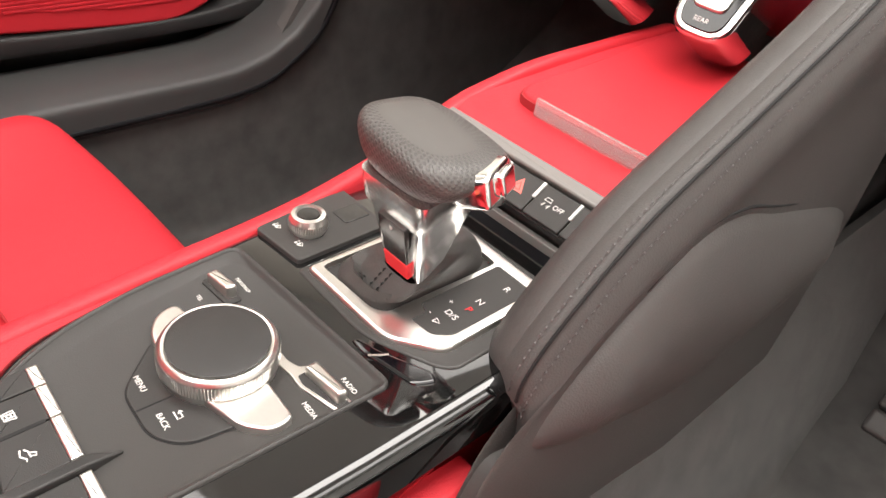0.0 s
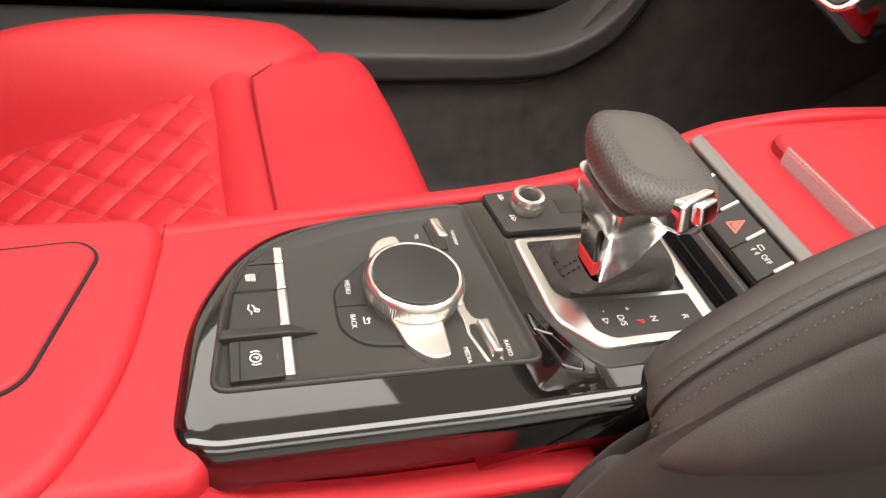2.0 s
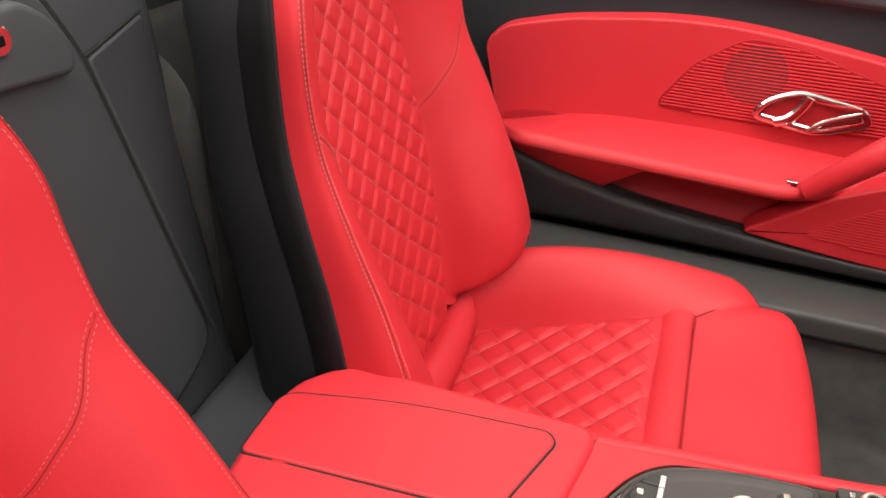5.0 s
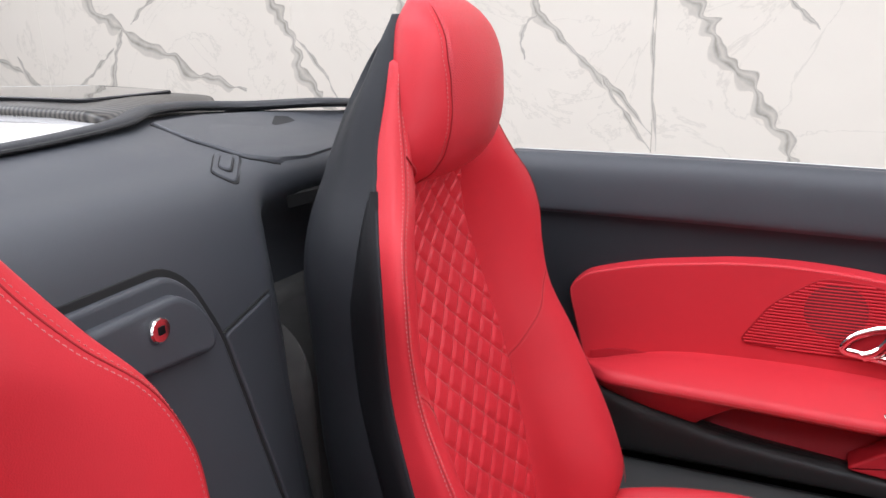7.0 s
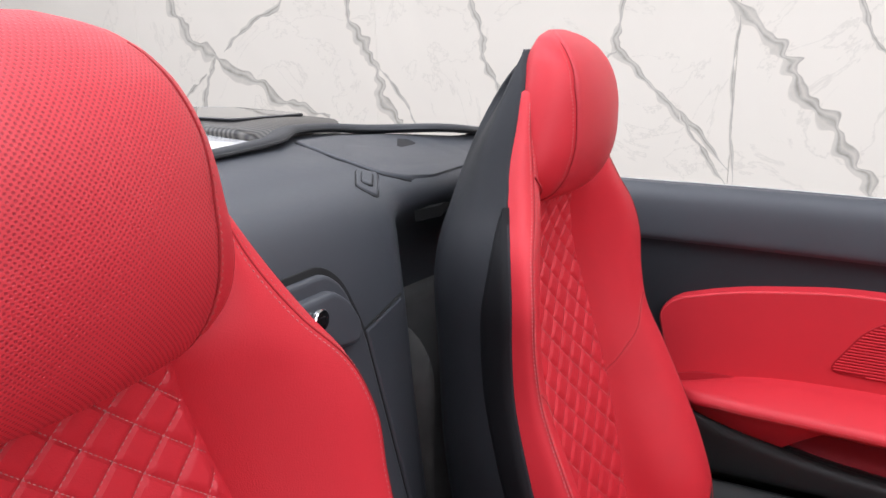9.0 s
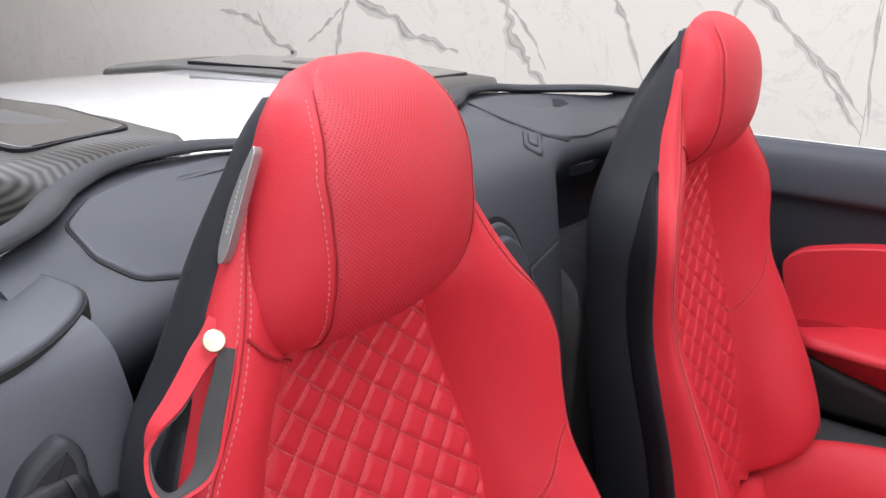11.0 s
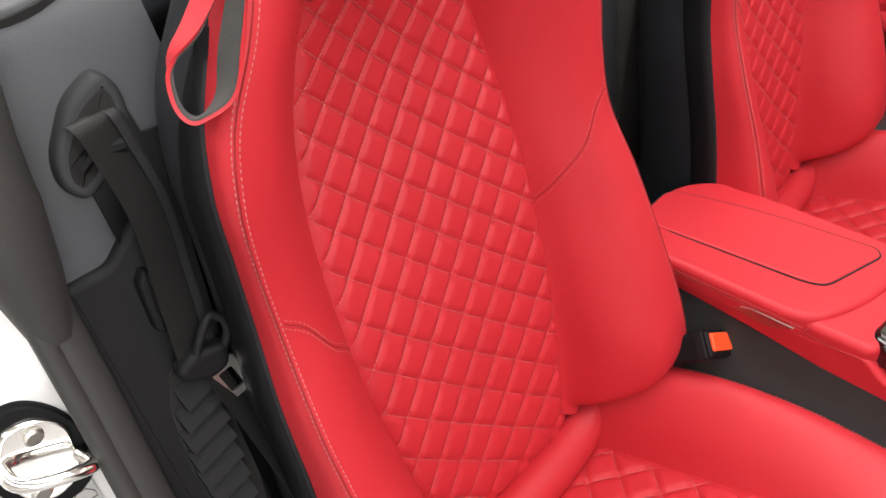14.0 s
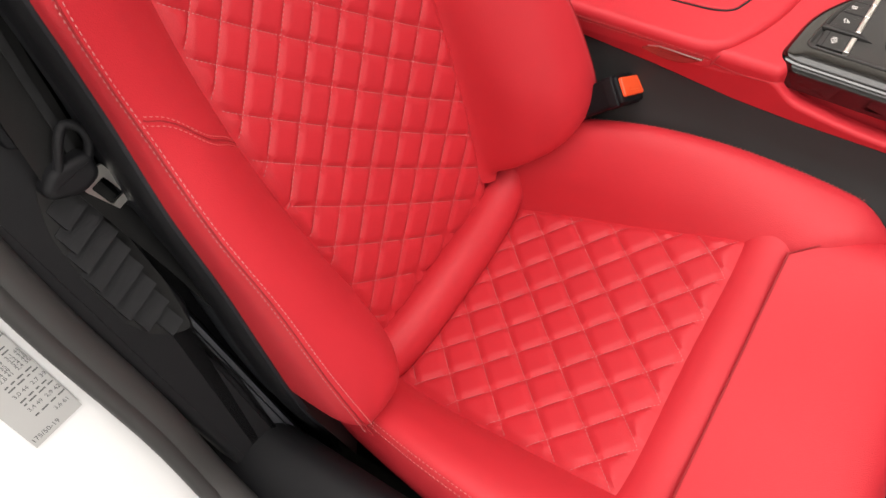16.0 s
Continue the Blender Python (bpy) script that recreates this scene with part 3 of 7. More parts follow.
def cushion_inside(p, q):
    y = (p + q) / 2 * CD - 0.1
    return -0.40 < y < -0.096 and abs((p - q) / 2 * CD) < cush_w(y)


def make_cushion_quilt():
    return lattice(cushion_place, cushion_inside, range(-20, 14, 2), range(-20, 14, 2))


def cushion_threads():
    pieces = []
    for k in range(-12, 14):
        for sign in (1, -1):
            line = []
            for y in np.linspace(-0.385, -0.10, 160):
                x = sign * (2 * k * CD - y - 0.1)
                if abs(x) < cush_w(y) - 0.003:
                    line.append(cushion_point(x, y, 0.0) + np.array([0, 0, 0.0004]))
            if len(line) > 4:
                pieces.append(stitches(line, 0.0044, 0.0028, 0.0009, 0.0007, (0, -0.25, 1)))
    return joined(*pieces)


def cushion_section(y):
    w, o, zq, zc = cush_w(y), out_w(y), cush_z(y) + 0.010, crest_z(y)
    c = 0.80 * o + 0.20 * w
    return [(w - 0.006, zq - 0.012), (w + 0.001, zq), (w + 0.30 * (c - w), zq + 0.50 * (zc - zq)), (w + 0.70 * (c - w), zq + 0.90 * (zc - zq)),
            (c, zc), (c + 0.6 * (o - c), zc - 0.014), (o, zc - 0.055), (o - 0.004, zc - 0.11), (o - 0.02, 0.215)]


def make_cushion_bolster(side):
    rows = []
    for y in np.linspace(-0.455, 0.092, 54):
        dive = 0.095 * (max(0.0, y + 0.015) / 0.107) ** 2.0
        row = []
        for x, z in catmull(cushion_section(y), 26):
            over = y - (-0.052 + 0.100 * max(0.0, (x / 0.25 - 0.66) / 0.34)) if x > 0.165 else 0.0
            row.append((side * (x - 0.35 * dive), y, z - dive - min(0.05, 0.7 * max(0.0, over))))
        rows.append(row)
    return [v for r in rows for v in r], grid_faces(len(rows), 26)


def front_point(a, t):
    """The rounded front of the cushion: a runs across, t from the cross seam to the outline and down."""
    b = abs(a)
    sx, sy = a * 0.250, -0.052 + 0.100 * max(0.0, (b - 0.66) / 0.34)
    ox, oy = a * (0.262 - 0.010 * b**6), 0.125 - 0.040 * b**3 - 0.024 * b**10
    zt = cush_z(-0.03) - 0.003 + 0.026 * min(1, b / 0.85) ** 3 - 0.030 * max(0.0, (b - 0.74) / 0.26) ** 1.6
    if t <= 1:
        f = math.sin(t * math.pi / 2) ** 0.9
        return (sx + (ox - sx) * f, sy + (oy - sy) * f, zt + 0.010 * (1 - a * a) * math.sin(math.pi * min(1, t)) - 0.052 * t**4)
    g = t - 1
    return (ox * (1 - 0.03 * g), oy - 0.012 * g, zt - 0.052 - 0.14 * g)


def make_front():
    na, nt = 60, 34
    verts = [front_point(a, t) for t in np.linspace(0, 2, nt) for a in np.linspace(-1, 1, na)]
    return verts, grid_faces(nt, na)


def make_insert():
    verts, ny, nx = [], 12, 40
    for j in range(ny):
        t = j / (ny - 1)
        y = -0.1005 + 0.054 * t
        for a in np.linspace(-1, 1, nx):
            z = cush_z(y) + 0.016 * abs(a) ** 4 + 0.010 * math.sin(math.pi * t) ** 0.6 - 0.006
            verts.append((a * (0.190 + 0.01 * t), y, z))
    return verts, grid_faces(ny, nx)


def make_roll():
    verts, n, m = [], 16, 30
    for a in np.linspace(-1, 1, m):
        r = 0.036 * (1 - 0.12 * abs(a) ** 6 - 0.30 * abs(a) ** 24)
        for k in range(n):
            th = 2 * math.pi * k / n
            verts.append((a * 0.180, -0.410 + r * math.cos(th) * 0.9 - 0.010 * abs(a) ** 3, 0.268 + r * math.sin(th) + 0.026 * abs(a) ** 5))
    return verts, grid_faces(m, n, True) + [tuple(range(n)), tuple(reversed(range((m - 1) * n, m * n)))]


HZ = [0.942, 0.955, 0.975, 1.00, 1.03, 1.06, 1.09, 1.113, 1.132, 1.148, 1.158, 1.165]
head_w = smooth_fn(HZ, [0.092, 0.114, 0.128, 0.131, 0.126, 0.119, 0.109, 0.099, 0.089, 0.074, 0.056, 0.024])
head_f = smooth_fn(HZ, [-0.545, -0.518, -0.497, -0.483, -0.475, -0.474, -0.479, -0.488, -0.500, -0.517, -0.534, -0.552])


head_back = smooth_fn([0.94, 1.06, 1.09, 1.113, 1.132, 1.148, 1.158, 1.165], [-0.592, -0.592, -0.590, -0.585, -0.579, -0.571, -0.565, -0.558])


def head_power(z):
    """How boxy the headrest's face is at that height: rounder lower down."""
    return 0.84 + 0.28 * min(1.0, max(0.0, (1.115 - z) / 0.06))


def head_ring(z, n=56, grow=0.0):
    w, f, back = head_w(z) + grow, head_f(z) + grow, head_back(z)
    c, d = (f + back) / 2, (f - back) / 2
    ring = []
    for k in range(n):
        th = 2 * math.pi * k / n
        cs, sn = math.cos(th), math.sin(th)
        rear = 1 - 0.16 * min(0.0, cs) ** 2
        power = head_power(z) if cs > 0 else 0.84
        ring.append((w * rear * math.copysign(abs(sn) ** power, sn), c + d * math.copysign(abs(cs) ** power, cs), z))
    return ring


def make_headrest():
    zs = np.r_[np.linspace(0.942, 1.10, 24), np.linspace(1.105, 1.165, 20)]
    rings = [head_ring(z) for z in zs]
    return [v for r in rings for v in r], grid_faces(len(rings), 56, True) + [tuple(range(56)), tuple(reversed(range((len(rings) - 1) * 56, len(rings) * 56)))]


def head_front(x, z, grow=0.0):
    """The headrest's face at that width and height."""
    w, f, back = head_w(z) + grow, head_f(z) + grow, head_back(z)
    c, d = (f + back) / 2, (f - back) / 2
    power = head_power(z)
    s = min(1.0, abs(x) / w) ** (1 / power)
    return c + d * (1 - s * s) ** (power / 2)


def face_half(z):
    return 0.082 * min(1.0, head_w(z) / 0.108) ** 0.8 * (1 - 0.10 * max(0, (1.0 - z) / 0.06))


def face_lift(x, z, lift):
    """A point a little off the headrest's face, along its normal."""
    dx = (head_front(x + 0.001, z) - head_front(x - 0.001, z)) / 0.002
    dz = (head_front(x, z + 0.0005) - head_front(x, z - 0.0005)) / 0.001
    nr = np.array([-dx, 1.0, -dz])
    return np.array([x, head_front(x, z), z]) + nr / np.linalg.norm(nr) * lift


def make_face():
    verts, nz, nx = [], 56, 40
    for z in np.r_[np.linspace(0.946, 1.12, 30), np.linspace(1.124, 1.1638, 26)]:
        half = min(face_half(z), head_w(z) * 0.80)
        for a in np.linspace(-1, 1, nx):
            edge = min(1, (1 - abs(a)) / 0.06)
            verts.append(face_lift(a * half, z, 0.0020 * edge**0.5 - 0.0004))
    return verts, grid_faces(nz, nx)


shell_y = smooth_fn([0.22, 0.37, 0.50, 0.63, 0.79, 0.90, 0.99, 1.06, 1.12, 1.16], [-0.575, -0.588, -0.605, -0.635, -0.658, -0.664, -0.656, -0.636, -0.604, -0.566])


shell_w = smooth_fn([0.22, 0.95, 1.00, 1.05, 1.09, 1.115, 1.135, 1.15, 1.158, 1.163], [0.0, 0.188, 0.160, 0.134, 0.110, 0.094, 0.074, 0.050, 0.030, 0.010])


def make_shell():
    rows, n = [], 44
    for z in np.r_[np.linspace(0.22, 1.08, 50), np.linspace(1.09, 1.140, 16)]:
        if z < 0.95:
            o, yf = outer_x(z) + 0.003, ridge_y(z) - red_deep(z) - 0.001
        else:
            o = shell_w(z)
            yf = min(ridge_y(z) - red_deep(z) - 0.001, -0.540)
        yb = min(shell_y(z) + 0.015, yf - 0.012)
        half = [(o - 0.006, yf + 0.004), (o, yf - 0.004), (o - 0.006, yf + 0.45 * (yb - yf)), (o - 0.045 * min(1, o / 0.1), yb + 0.015), (o * 0.55, yb), (0, yb - 0.006)]
        sec = catmull(half + [(-x, y) for x, y in reversed(half[:-1])], n)
        rows.append([(x, y, z) for x, y in sec])
    verts = [v for r in rows for v in r]
    return verts, grid_faces(len(rows), n) + [tuple(range((len(rows) - 1) * n, len(rows) * n))]


def make_shell_side(side):
    """The darker strip between the red bolster and the shell."""
    rows = []
    for z in np.linspace(0.24, 0.96, 40):
        o, yf, fade = outer_x(z) + 0.003, ridge_y(z) - red_deep(z) - 0.001, min(1.0, (0.965 - z) / 0.12) ** 0.7
        rows.append([(side * (o - 0.004), yf + 0.003, z), (side * (o + 0.003), yf - 0.002, z), (side * (o + 0.004), yf - 0.018 * fade, z), (side * (o + 0.001), yf - 0.034 * fade, z), (side * (o - 0.006), yf - 0.040 * fade, z)])
    return [tuple(p) for r in rows for p in catmull(r, 9)], grid_faces(40, 9)


def surface_line(fn, pts, pitch, lift, n=60, length=0.0034, width=0.0010):
    """Stitches along a line of (z, u) on a bolster."""
    path = [fn(z, u) for z, u in catmull(pts, n)]
    return stitches(np.array(path), pitch, length, width, 0.0007, lift)


def make_seat(seat):
    part("quilted_back_panel", make_back_quilt(), RED, seat, "diamond-quilted red leather panel")
    part("quilting_thread", back_threads(), THREAD, seat, "pale dashed stitching")["kind"] = "stuff"
    for side in (1, -1):
        bolster = part("side_bolster", make_bolster(side), RED, seat)
        nrm = (0.45 * side, 1, 0)
        rows = []
        for off, up in ((0.0, nrm), (0.085, (0.9 * side, 0.7, 0))):
            line = [(z, 0.575 + off) for z in np.linspace(0.40, 1.08, 30)]
            rows.append(surface_line(lambda z, u: bolster_point(z, u, side), line, 0.0052, up, 260))
        part("stitching", joined(*rows), THREAD, bolster)["kind"] = "stuff"
        seam = [bolster_point(z, 0.618, side) + np.array([0, 0.0002, 0]) for z in np.linspace(0.39, 1.08, 90)]
        part("seam", tube(seam, 0.0008, 6), RED_GROOVE, bolster)
        cross = [(0.632, 0.10), (0.652, 0.22), (0.690, 0.36), (0.735, 0.48), (0.752, 0.56)]
        line = [bolster_point(z, u, side) for z, u in catmull(cross, 40)]
        part("cross_seam", tube(line, 0.0007, 6), RED_GROOVE, bolster)
        both = [surface_line(lambda z, u: bolster_point(z, u, side), [(z + d, u) for z, u in cross], 0.005, (0.2 * side, 1, 0.1), 60) for d in (0.004, -0.004)]
        part("cross_stitching", joined(*both), THREAD_RED, bolster)["kind"] = "stuff"
    fold = catmull([bolster_point(0.992, 0.60) + np.array([0, 0.0015, 0]), (0.128, -0.516, 0.974), (0.106, -0.533, 0.956), (0.084, -0.548, 0.941)], 24)
    part("headrest_fold", tube(fold, 0.0013, 8), RED_GROOVE, seat)
    head = part("headrest", make_headrest(), RED, seat)
    part("headrest_face", make_face(), RED_PERF, head, "perforated red leather face")
    for side in (1, -1):
        line = [(side * face_half(z), head_front(face_half(z), z) + 0.0012, z) for z in np.linspace(0.948, 1.148, 60)]
        part("headrest_seam", tube(line, 0.0007, 6), RED_GROOVE, head)
        pair = [np.array([side * (face_half(z) + d), head_front(face_half(z) + d, z) + 0.0004, z]) for d in (0.005,) for z in np.linspace(0.955, 1.145, 80)]
        part("headrest_stitching", stitches(pair, 0.005, 0.0032, 0.001, 0.0008, (0.5 * side, 1, 0)), THREAD_RED, head)["kind"] = "stuff"
    part("back_shell", make_shell(), SHELL, seat, "black leather-covered seat back shell")
    for side in (1, -1):
        part("shell_side", make_shell_side(side), PLASTIC, seat)
    part("quilted_cushion_panel", make_cushion_quilt(), RED, seat, "diamond-quilted red leather seat panel")
    part("cushion_thread", cushion_threads(), THREAD, seat, "pale dashed stitching")["kind"] = "stuff"
    for side in (1, -1):
        bol = part("cushion_bolster", make_cushion_bolster(side), RED, seat)
        rows = []
        for u in (22, 24):
            line = [(side * catmull(cushion_section(y), 41)[u][0], y, catmull(cushion_section(y), 41)[u][1] + 0.0004) for y in np.linspace(-0.44, 0.0, 60)]
            rows.append(stitches(line, 0.0052, 0.0034, 0.001, 0.0008, (0.7 * side, 0, 0.7)))
        part("bolster_stitching", joined(*rows), THREAD_RED, bol)["kind"] = "stuff"
    part("cushion_front", make_front(), RED, seat)
    part("cushion_insert", make_insert(), RED, seat)
    for side in (1, -1):
        rim = [np.array(front_point(side * b, 0.0)) + np.array([0, 0, 0.0012]) for b in np.linspace(0.66, 1.0, 24)]
        part("cushion_seam", tube(rim, 0.0011, 6), RED_GROOVE, seat)
    part("insert_seam", tube([np.array(front_point(b, 0.0)) + np.array([0, 0.001, 0.002]) for b in np.linspace(-0.66, 0.66, 40)], 0.0011, 6), RED_GROOVE, seat)
    part("lumbar_roll", make_roll(), RED, seat)
    part("seat_base", slab(rounded([(-0.235, -0.50), (0.235, -0.50), (0.225, 0.05), (-0.225, 0.05)], 0.05), 0.16, 0.25, 0.02), PLASTIC, seat, "black plastic seat base")
    for side in (1, -1):
        part("seat_rail", slab([(side * 0.18 - 0.02, -0.48), (side * 0.18 + 0.02, -0.48), (side * 0.18 + 0.02, 0.08), (side * 0.18 - 0.02, 0.08)], 0.12, 0.165, 0.004), DARK_METAL, seat)


seat = thing("sports_seat", "red leather bucket seat with diamond quilting and black shell", "seat", "front seats", (SEAT_X, 0, 0))
make_seat(seat)
far_seat = copy_thing(seat, Matrix.Translation((SEAT_X - SEAT_GAP, 0, 0)))
# the far backrest stands a little more upright, the near one leans a little towards its door
HINGE = Matrix.Translation((0, -0.42, 0.36))
for piece in (*far_seat.children, *seat.children):
    turn = Euler((radians(-1.4), 0, 0)) if piece.parent == far_seat else Euler((0, radians(0.8), 0))
    upright = HINGE @ turn.to_matrix().to_4x4() @ HINGE.inverted()
    if piece.name.split(".")[0] in ("quilted_back_panel", "quilting_thread", "side_bolster", "headrest", "headrest_fold", "back_shell", "shell_side"):
        piece.matrix_local = upright @ piece.matrix_local


# ---- the car's shell: floor, sills, rear wall ----
ONTO_X = Matrix(((0, 0, 1, 0), (1, 0, 0, 0), (0, 1, 0, 0), (0, 0, 0, 1)))  # outline (y, z), thickness along x


def yz(x):
    return Matrix.Translation((x, 0, 0)) @ ONTO_X


def loft(sections, n=24):
    """A skin over cross sections, each a list of the same number of points."""
    return [tuple(p) for s in sections for p in catmull(s, n)], grid_faces(len(sections), n)


def solid(sections, thick=(0, 0, -0.01), n=24):
    verts, faces = loft(sections, n)
    k, rows = len(verts), len(sections)
    under = [tuple(np.array(v) + np.array(thick)) for v in verts]
    faces = faces + [tuple(i + k for i in reversed(f)) for f in faces]
    rim = list(range(n)) + [r * n + n - 1 for r in range(1, rows)] + [(rows - 1) * n + c for c in range(n - 2, -1, -1)] + [r * n for r in range(rows - 2, 0, -1)]
    faces += [(a, b, b + k, a + k) for a, b in zip(rim, rim[1:] + rim[:1])]
    return verts + under, faces


car_floor = setting("car_floor", solid([[(x, y, z) for x in np.linspace(-0.60, 0.66, 9)] for y, z in ((-0.62, 0.13), (0.0, 0.12), (0.45, 0.12), (0.75, 0.17), (1.0, 0.33), (1.12, 0.5))], (0, 0, -0.02)),
                    FELT, "dark grey carpeted footwell floor of the car", "car floor")
part("floor_mat", slab(rounded([(-0.56, 0.16), (-0.20, 0.16), (-0.20, 0.66), (-0.56, 0.66)], 0.05), 0.118, 0.128, 0.004), FELT, car_floor)
part("floor_mat", slab(rounded([(0.20, 0.16), (0.56, 0.16), (0.56, 0.66), (0.20, 0.66)], 0.05), 0.118, 0.128, 0.004), FELT, car_floor)
# the side carpet between floor and sill, and the firewall
setting("footwell_side", solid([[(-0.575, y, 0.118), (-0.600, y, 0.135), (-0.618, y, 0.20), (-0.628, y, 0.27), (-0.632, y, 0.330)] for y in np.linspace(-0.62, 0.40, 6)]
        + [[(-0.575, y, 0.118 + 0.02 * k), (-0.605, y, 0.145 + 0.02 * k), (-0.628, y, 0.26), (-0.640, y, 0.40 + 0.03 * k), (-0.650, y, 0.46 + 0.07 * k)] for k, y in enumerate((0.50, 0.62, 0.80, 0.98, 1.12))], (-0.02, 0, 0)),
        FELT, "dark felt side lining of the footwell", "carpet")
setting("firewall", box(-0.85, 0.85, 1.10, 1.14, 0.1, 0.95), FELT, "dark felt-covered front bulkhead of the footwell", "bulkhead")


def sill_section(y, rise=0.0, drop=0.0):
    r = rise
    return [(-0.620, y, 0.304 + r), (-0.621, y, 0.320 + r), (-0.622, y, 0.336 + r), (-0.626, y, 0.3425 + r), (-0.634, y, 0.346 + r), (-0.66, y, 0.352 + r), (-0.72, y, 0.350 + r), (-0.76, y, 0.335 + r), (-0.80, y, 0.27 + r), (-0.86, y, 0.2 + r)]


setting("door_sill", solid([sill_section(y) for y in (-0.62, -0.45, -0.2, 0.0, 0.2, 0.31)] + [sill_section(0.36, 0.003), sill_section(0.41, 0.016), sill_section(0.455, 0.042), sill_section(0.490, 0.080), sill_section(0.515, 0.13), sill_section(0.530, 0.20), sill_section(0.54, 0.30)], (-0.012, 0, -0.012)),
        SILL, "smooth dark grey plastic door sill trim", "door sill")
setting("sill_edge", tube([(-0.6215, y, 0.308 + z) for y, z in catmull([(-0.6, 0.0), (-0.2, 0), (0.2, 0.0), (0.38, 0.008), (0.455, 0.042), (0.500, 0.085), (0.525, 0.145), (0.535, 0.26)], 50)], 0.004, 8), PLASTIC, "black edge strip between sill trim and carpet", "trim")

# ---- the rear wall behind the seats ----
RAIL = [(0.84, -0.77, 0.965), (0.625, -0.79, 1.000), (0.53, -0.815, 1.012), (0.455, -0.895, 1.014), (0.375, -0.940, 1.022), (0.28, -0.930, 1.026), (0.19, -0.885, 1.023), (0.09, -0.872, 1.020), (0.0, -0.870, 1.019)]
deck_end = smooth_fn([r[0] for r in RAIL], [r[1] for r in RAIL])


def rear_section(x):
    """From the floor up the rear wall, over its rounded shoulder and back along the deck; hollowed behind each seat."""
    far = abs(x - 0.02)
    s = min(1.0, max(0.0, (far - 0.25) / 0.32))
    y0, lift = -0.665 + 0.035 * s, 0.0 - 0.02 * s**2
    step = lambda v: v * v * (3 - 2 * v)
    h = 0.09 * step(min(1.0, max(0.0, (far - 0.185) / 0.06))) * step(min(1.0, max(0.0, (0.578 - far) / 0.03)))
    end = deck_end(far)
    back = lambda f: y0 - 0.10 + f * (end - y0 + 0.10)
    return [(x, y0 + 0.06 - h, 0.20), (x, y0 + 0.035 - h, 0.45), (x, y0 + 0.012 - h, 0.68), (x, y0 - h, 0.82), (x, y0 - 0.008 - 0.85 * h, 0.88 + lift), (x, y0 - 0.024 - 0.2 * h, 0.935 + lift), (x, y0 - 0.052, 0.970 + lift),
            (x, y0 - 0.10, 0.991 + lift), (x, back(0.35), 1.004 + lift), (x, back(0.7), 1.013 + lift), (x, back(1.0), 1.019 + lift)]


rear = setting("rear_bulkhead", solid([rear_section(x) for x in np.linspace(-0.86, 0.602, 74)], (0, -0.02, -0.012), 60), TRIM, "slate grey leather-grained rear bulkhead and deck", "bulkhead")


def rear_y(x, z):
    p = catmull(rear_section(x), 200)
    return float(np.interp(z, p[:120, 2], p[:120, 1]))


def rear_slab(outline, depth, bevel=0.004, sink=0.0, thick=0.02):
    """A piece lying on the rear wall; outline in (x, z)."""
    verts, faces = slab(outline, -thick, depth, bevel)
    return [(x, rear_y(x, z) + h + sink, z) for x, z, h in verts], faces


hatch = thing("storage_hatch", "slate grey storage hatch with keyed latch in the rear wall", "hatch")
hatch_line = rounded([(-0.058, 0.82), (-0.03, 0.885), (-0.005, 0.905), (0.10, 0.905), (0.17, 0.905), (0.17, 0.42), (-0.055, 0.42), (-0.13, 0.455)], [0.02, 0.02, 0.02, 0.03, 0.02, 0.03, 0.04, 0.03])
part("hatch_gap", rear_slab(inset(hatch_line, -0.008), 0.002, 0.001), GROOVE, hatch)
part("hatch_door", rear_slab(hatch_line, 0.008, 0.005), TRIM, hatch)
part("hatch_latch", rear_slab(rounded([(-0.040, 0.842), (-0.022, 0.872), (0.0, 0.888), (0.13, 0.888), (0.13, 0.835), (-0.035, 0.818)], 0.010), 0.020, 0.006), TRIM, hatch)
lock = part("lock", lathe([(0.0, 0.0), (0.0125, 0.0), (0.0125, 0.004), (0.011, 0.0052), (0.0, 0.0052)], 28, Matrix.Translation((0.036, rear_y(0.036, 0.866) + 0.0195, 0.866)) @ pose(0, 0, 0, -90)), CHROME, hatch)
part("keyhole", slab(rounded([(-0.004, -0.004), (0.004, -0.004), (0.004, 0.004), (-0.004, 0.004)], 0.001), 0.005, 0.0062, 0.0003, Matrix.Translation((0.036, rear_y(0.036, 0.866) + 0.0195, 0.866)) @ pose(0, 0, 0, -90)), PLASTIC, lock)
side_strip = tagged(part("rear_wall_strip", rear_slab(rounded([(-0.066, 0.818), (-0.150, 0.838), (-0.205, 0.62), (-0.215, 0.25), (-0.145, 0.25), (-0.140, 0.45)], 0.006), 0.0040, 0.003), TRIM), "narrow slate grey trim strip on the rear wall", "trim", kind="structure")
part("strip_joint", tube([(x, rear_y(x, z) + 0.002, z) for x, z in ((-0.064, 0.8205), (-0.105, 0.8300), (-0.150, 0.8405))], 0.0016, 6), GROOVE, side_strip)
for sgn in (-1, 1):
    felt = rounded([(0.02 + sgn * a, z) for a, z in ((0.180, 0.72), (0.200, 0.770), (0.25, 0.800), (0.52, 0.800), (0.52, 0.25), (0.235, 0.25))], 0.02)
    tagged(part("felt_panel", rear_slab(felt, 0.030, 0.014), FELT), "dark felt-covered panel of the rear wall", "panel", kind="structure")
tagged(part("rear_shelf", slab(rounded([(-0.30, -0.62), (0.20, -0.62), (0.20, -0.44), (-0.02, -0.44), (-0.14, -0.44), (-0.30, -0.47)], 0.03), 0.30, 0.395, 0.02), TRIM), "grey padded ledge behind the centre armrest", "ledge", kind="structure")


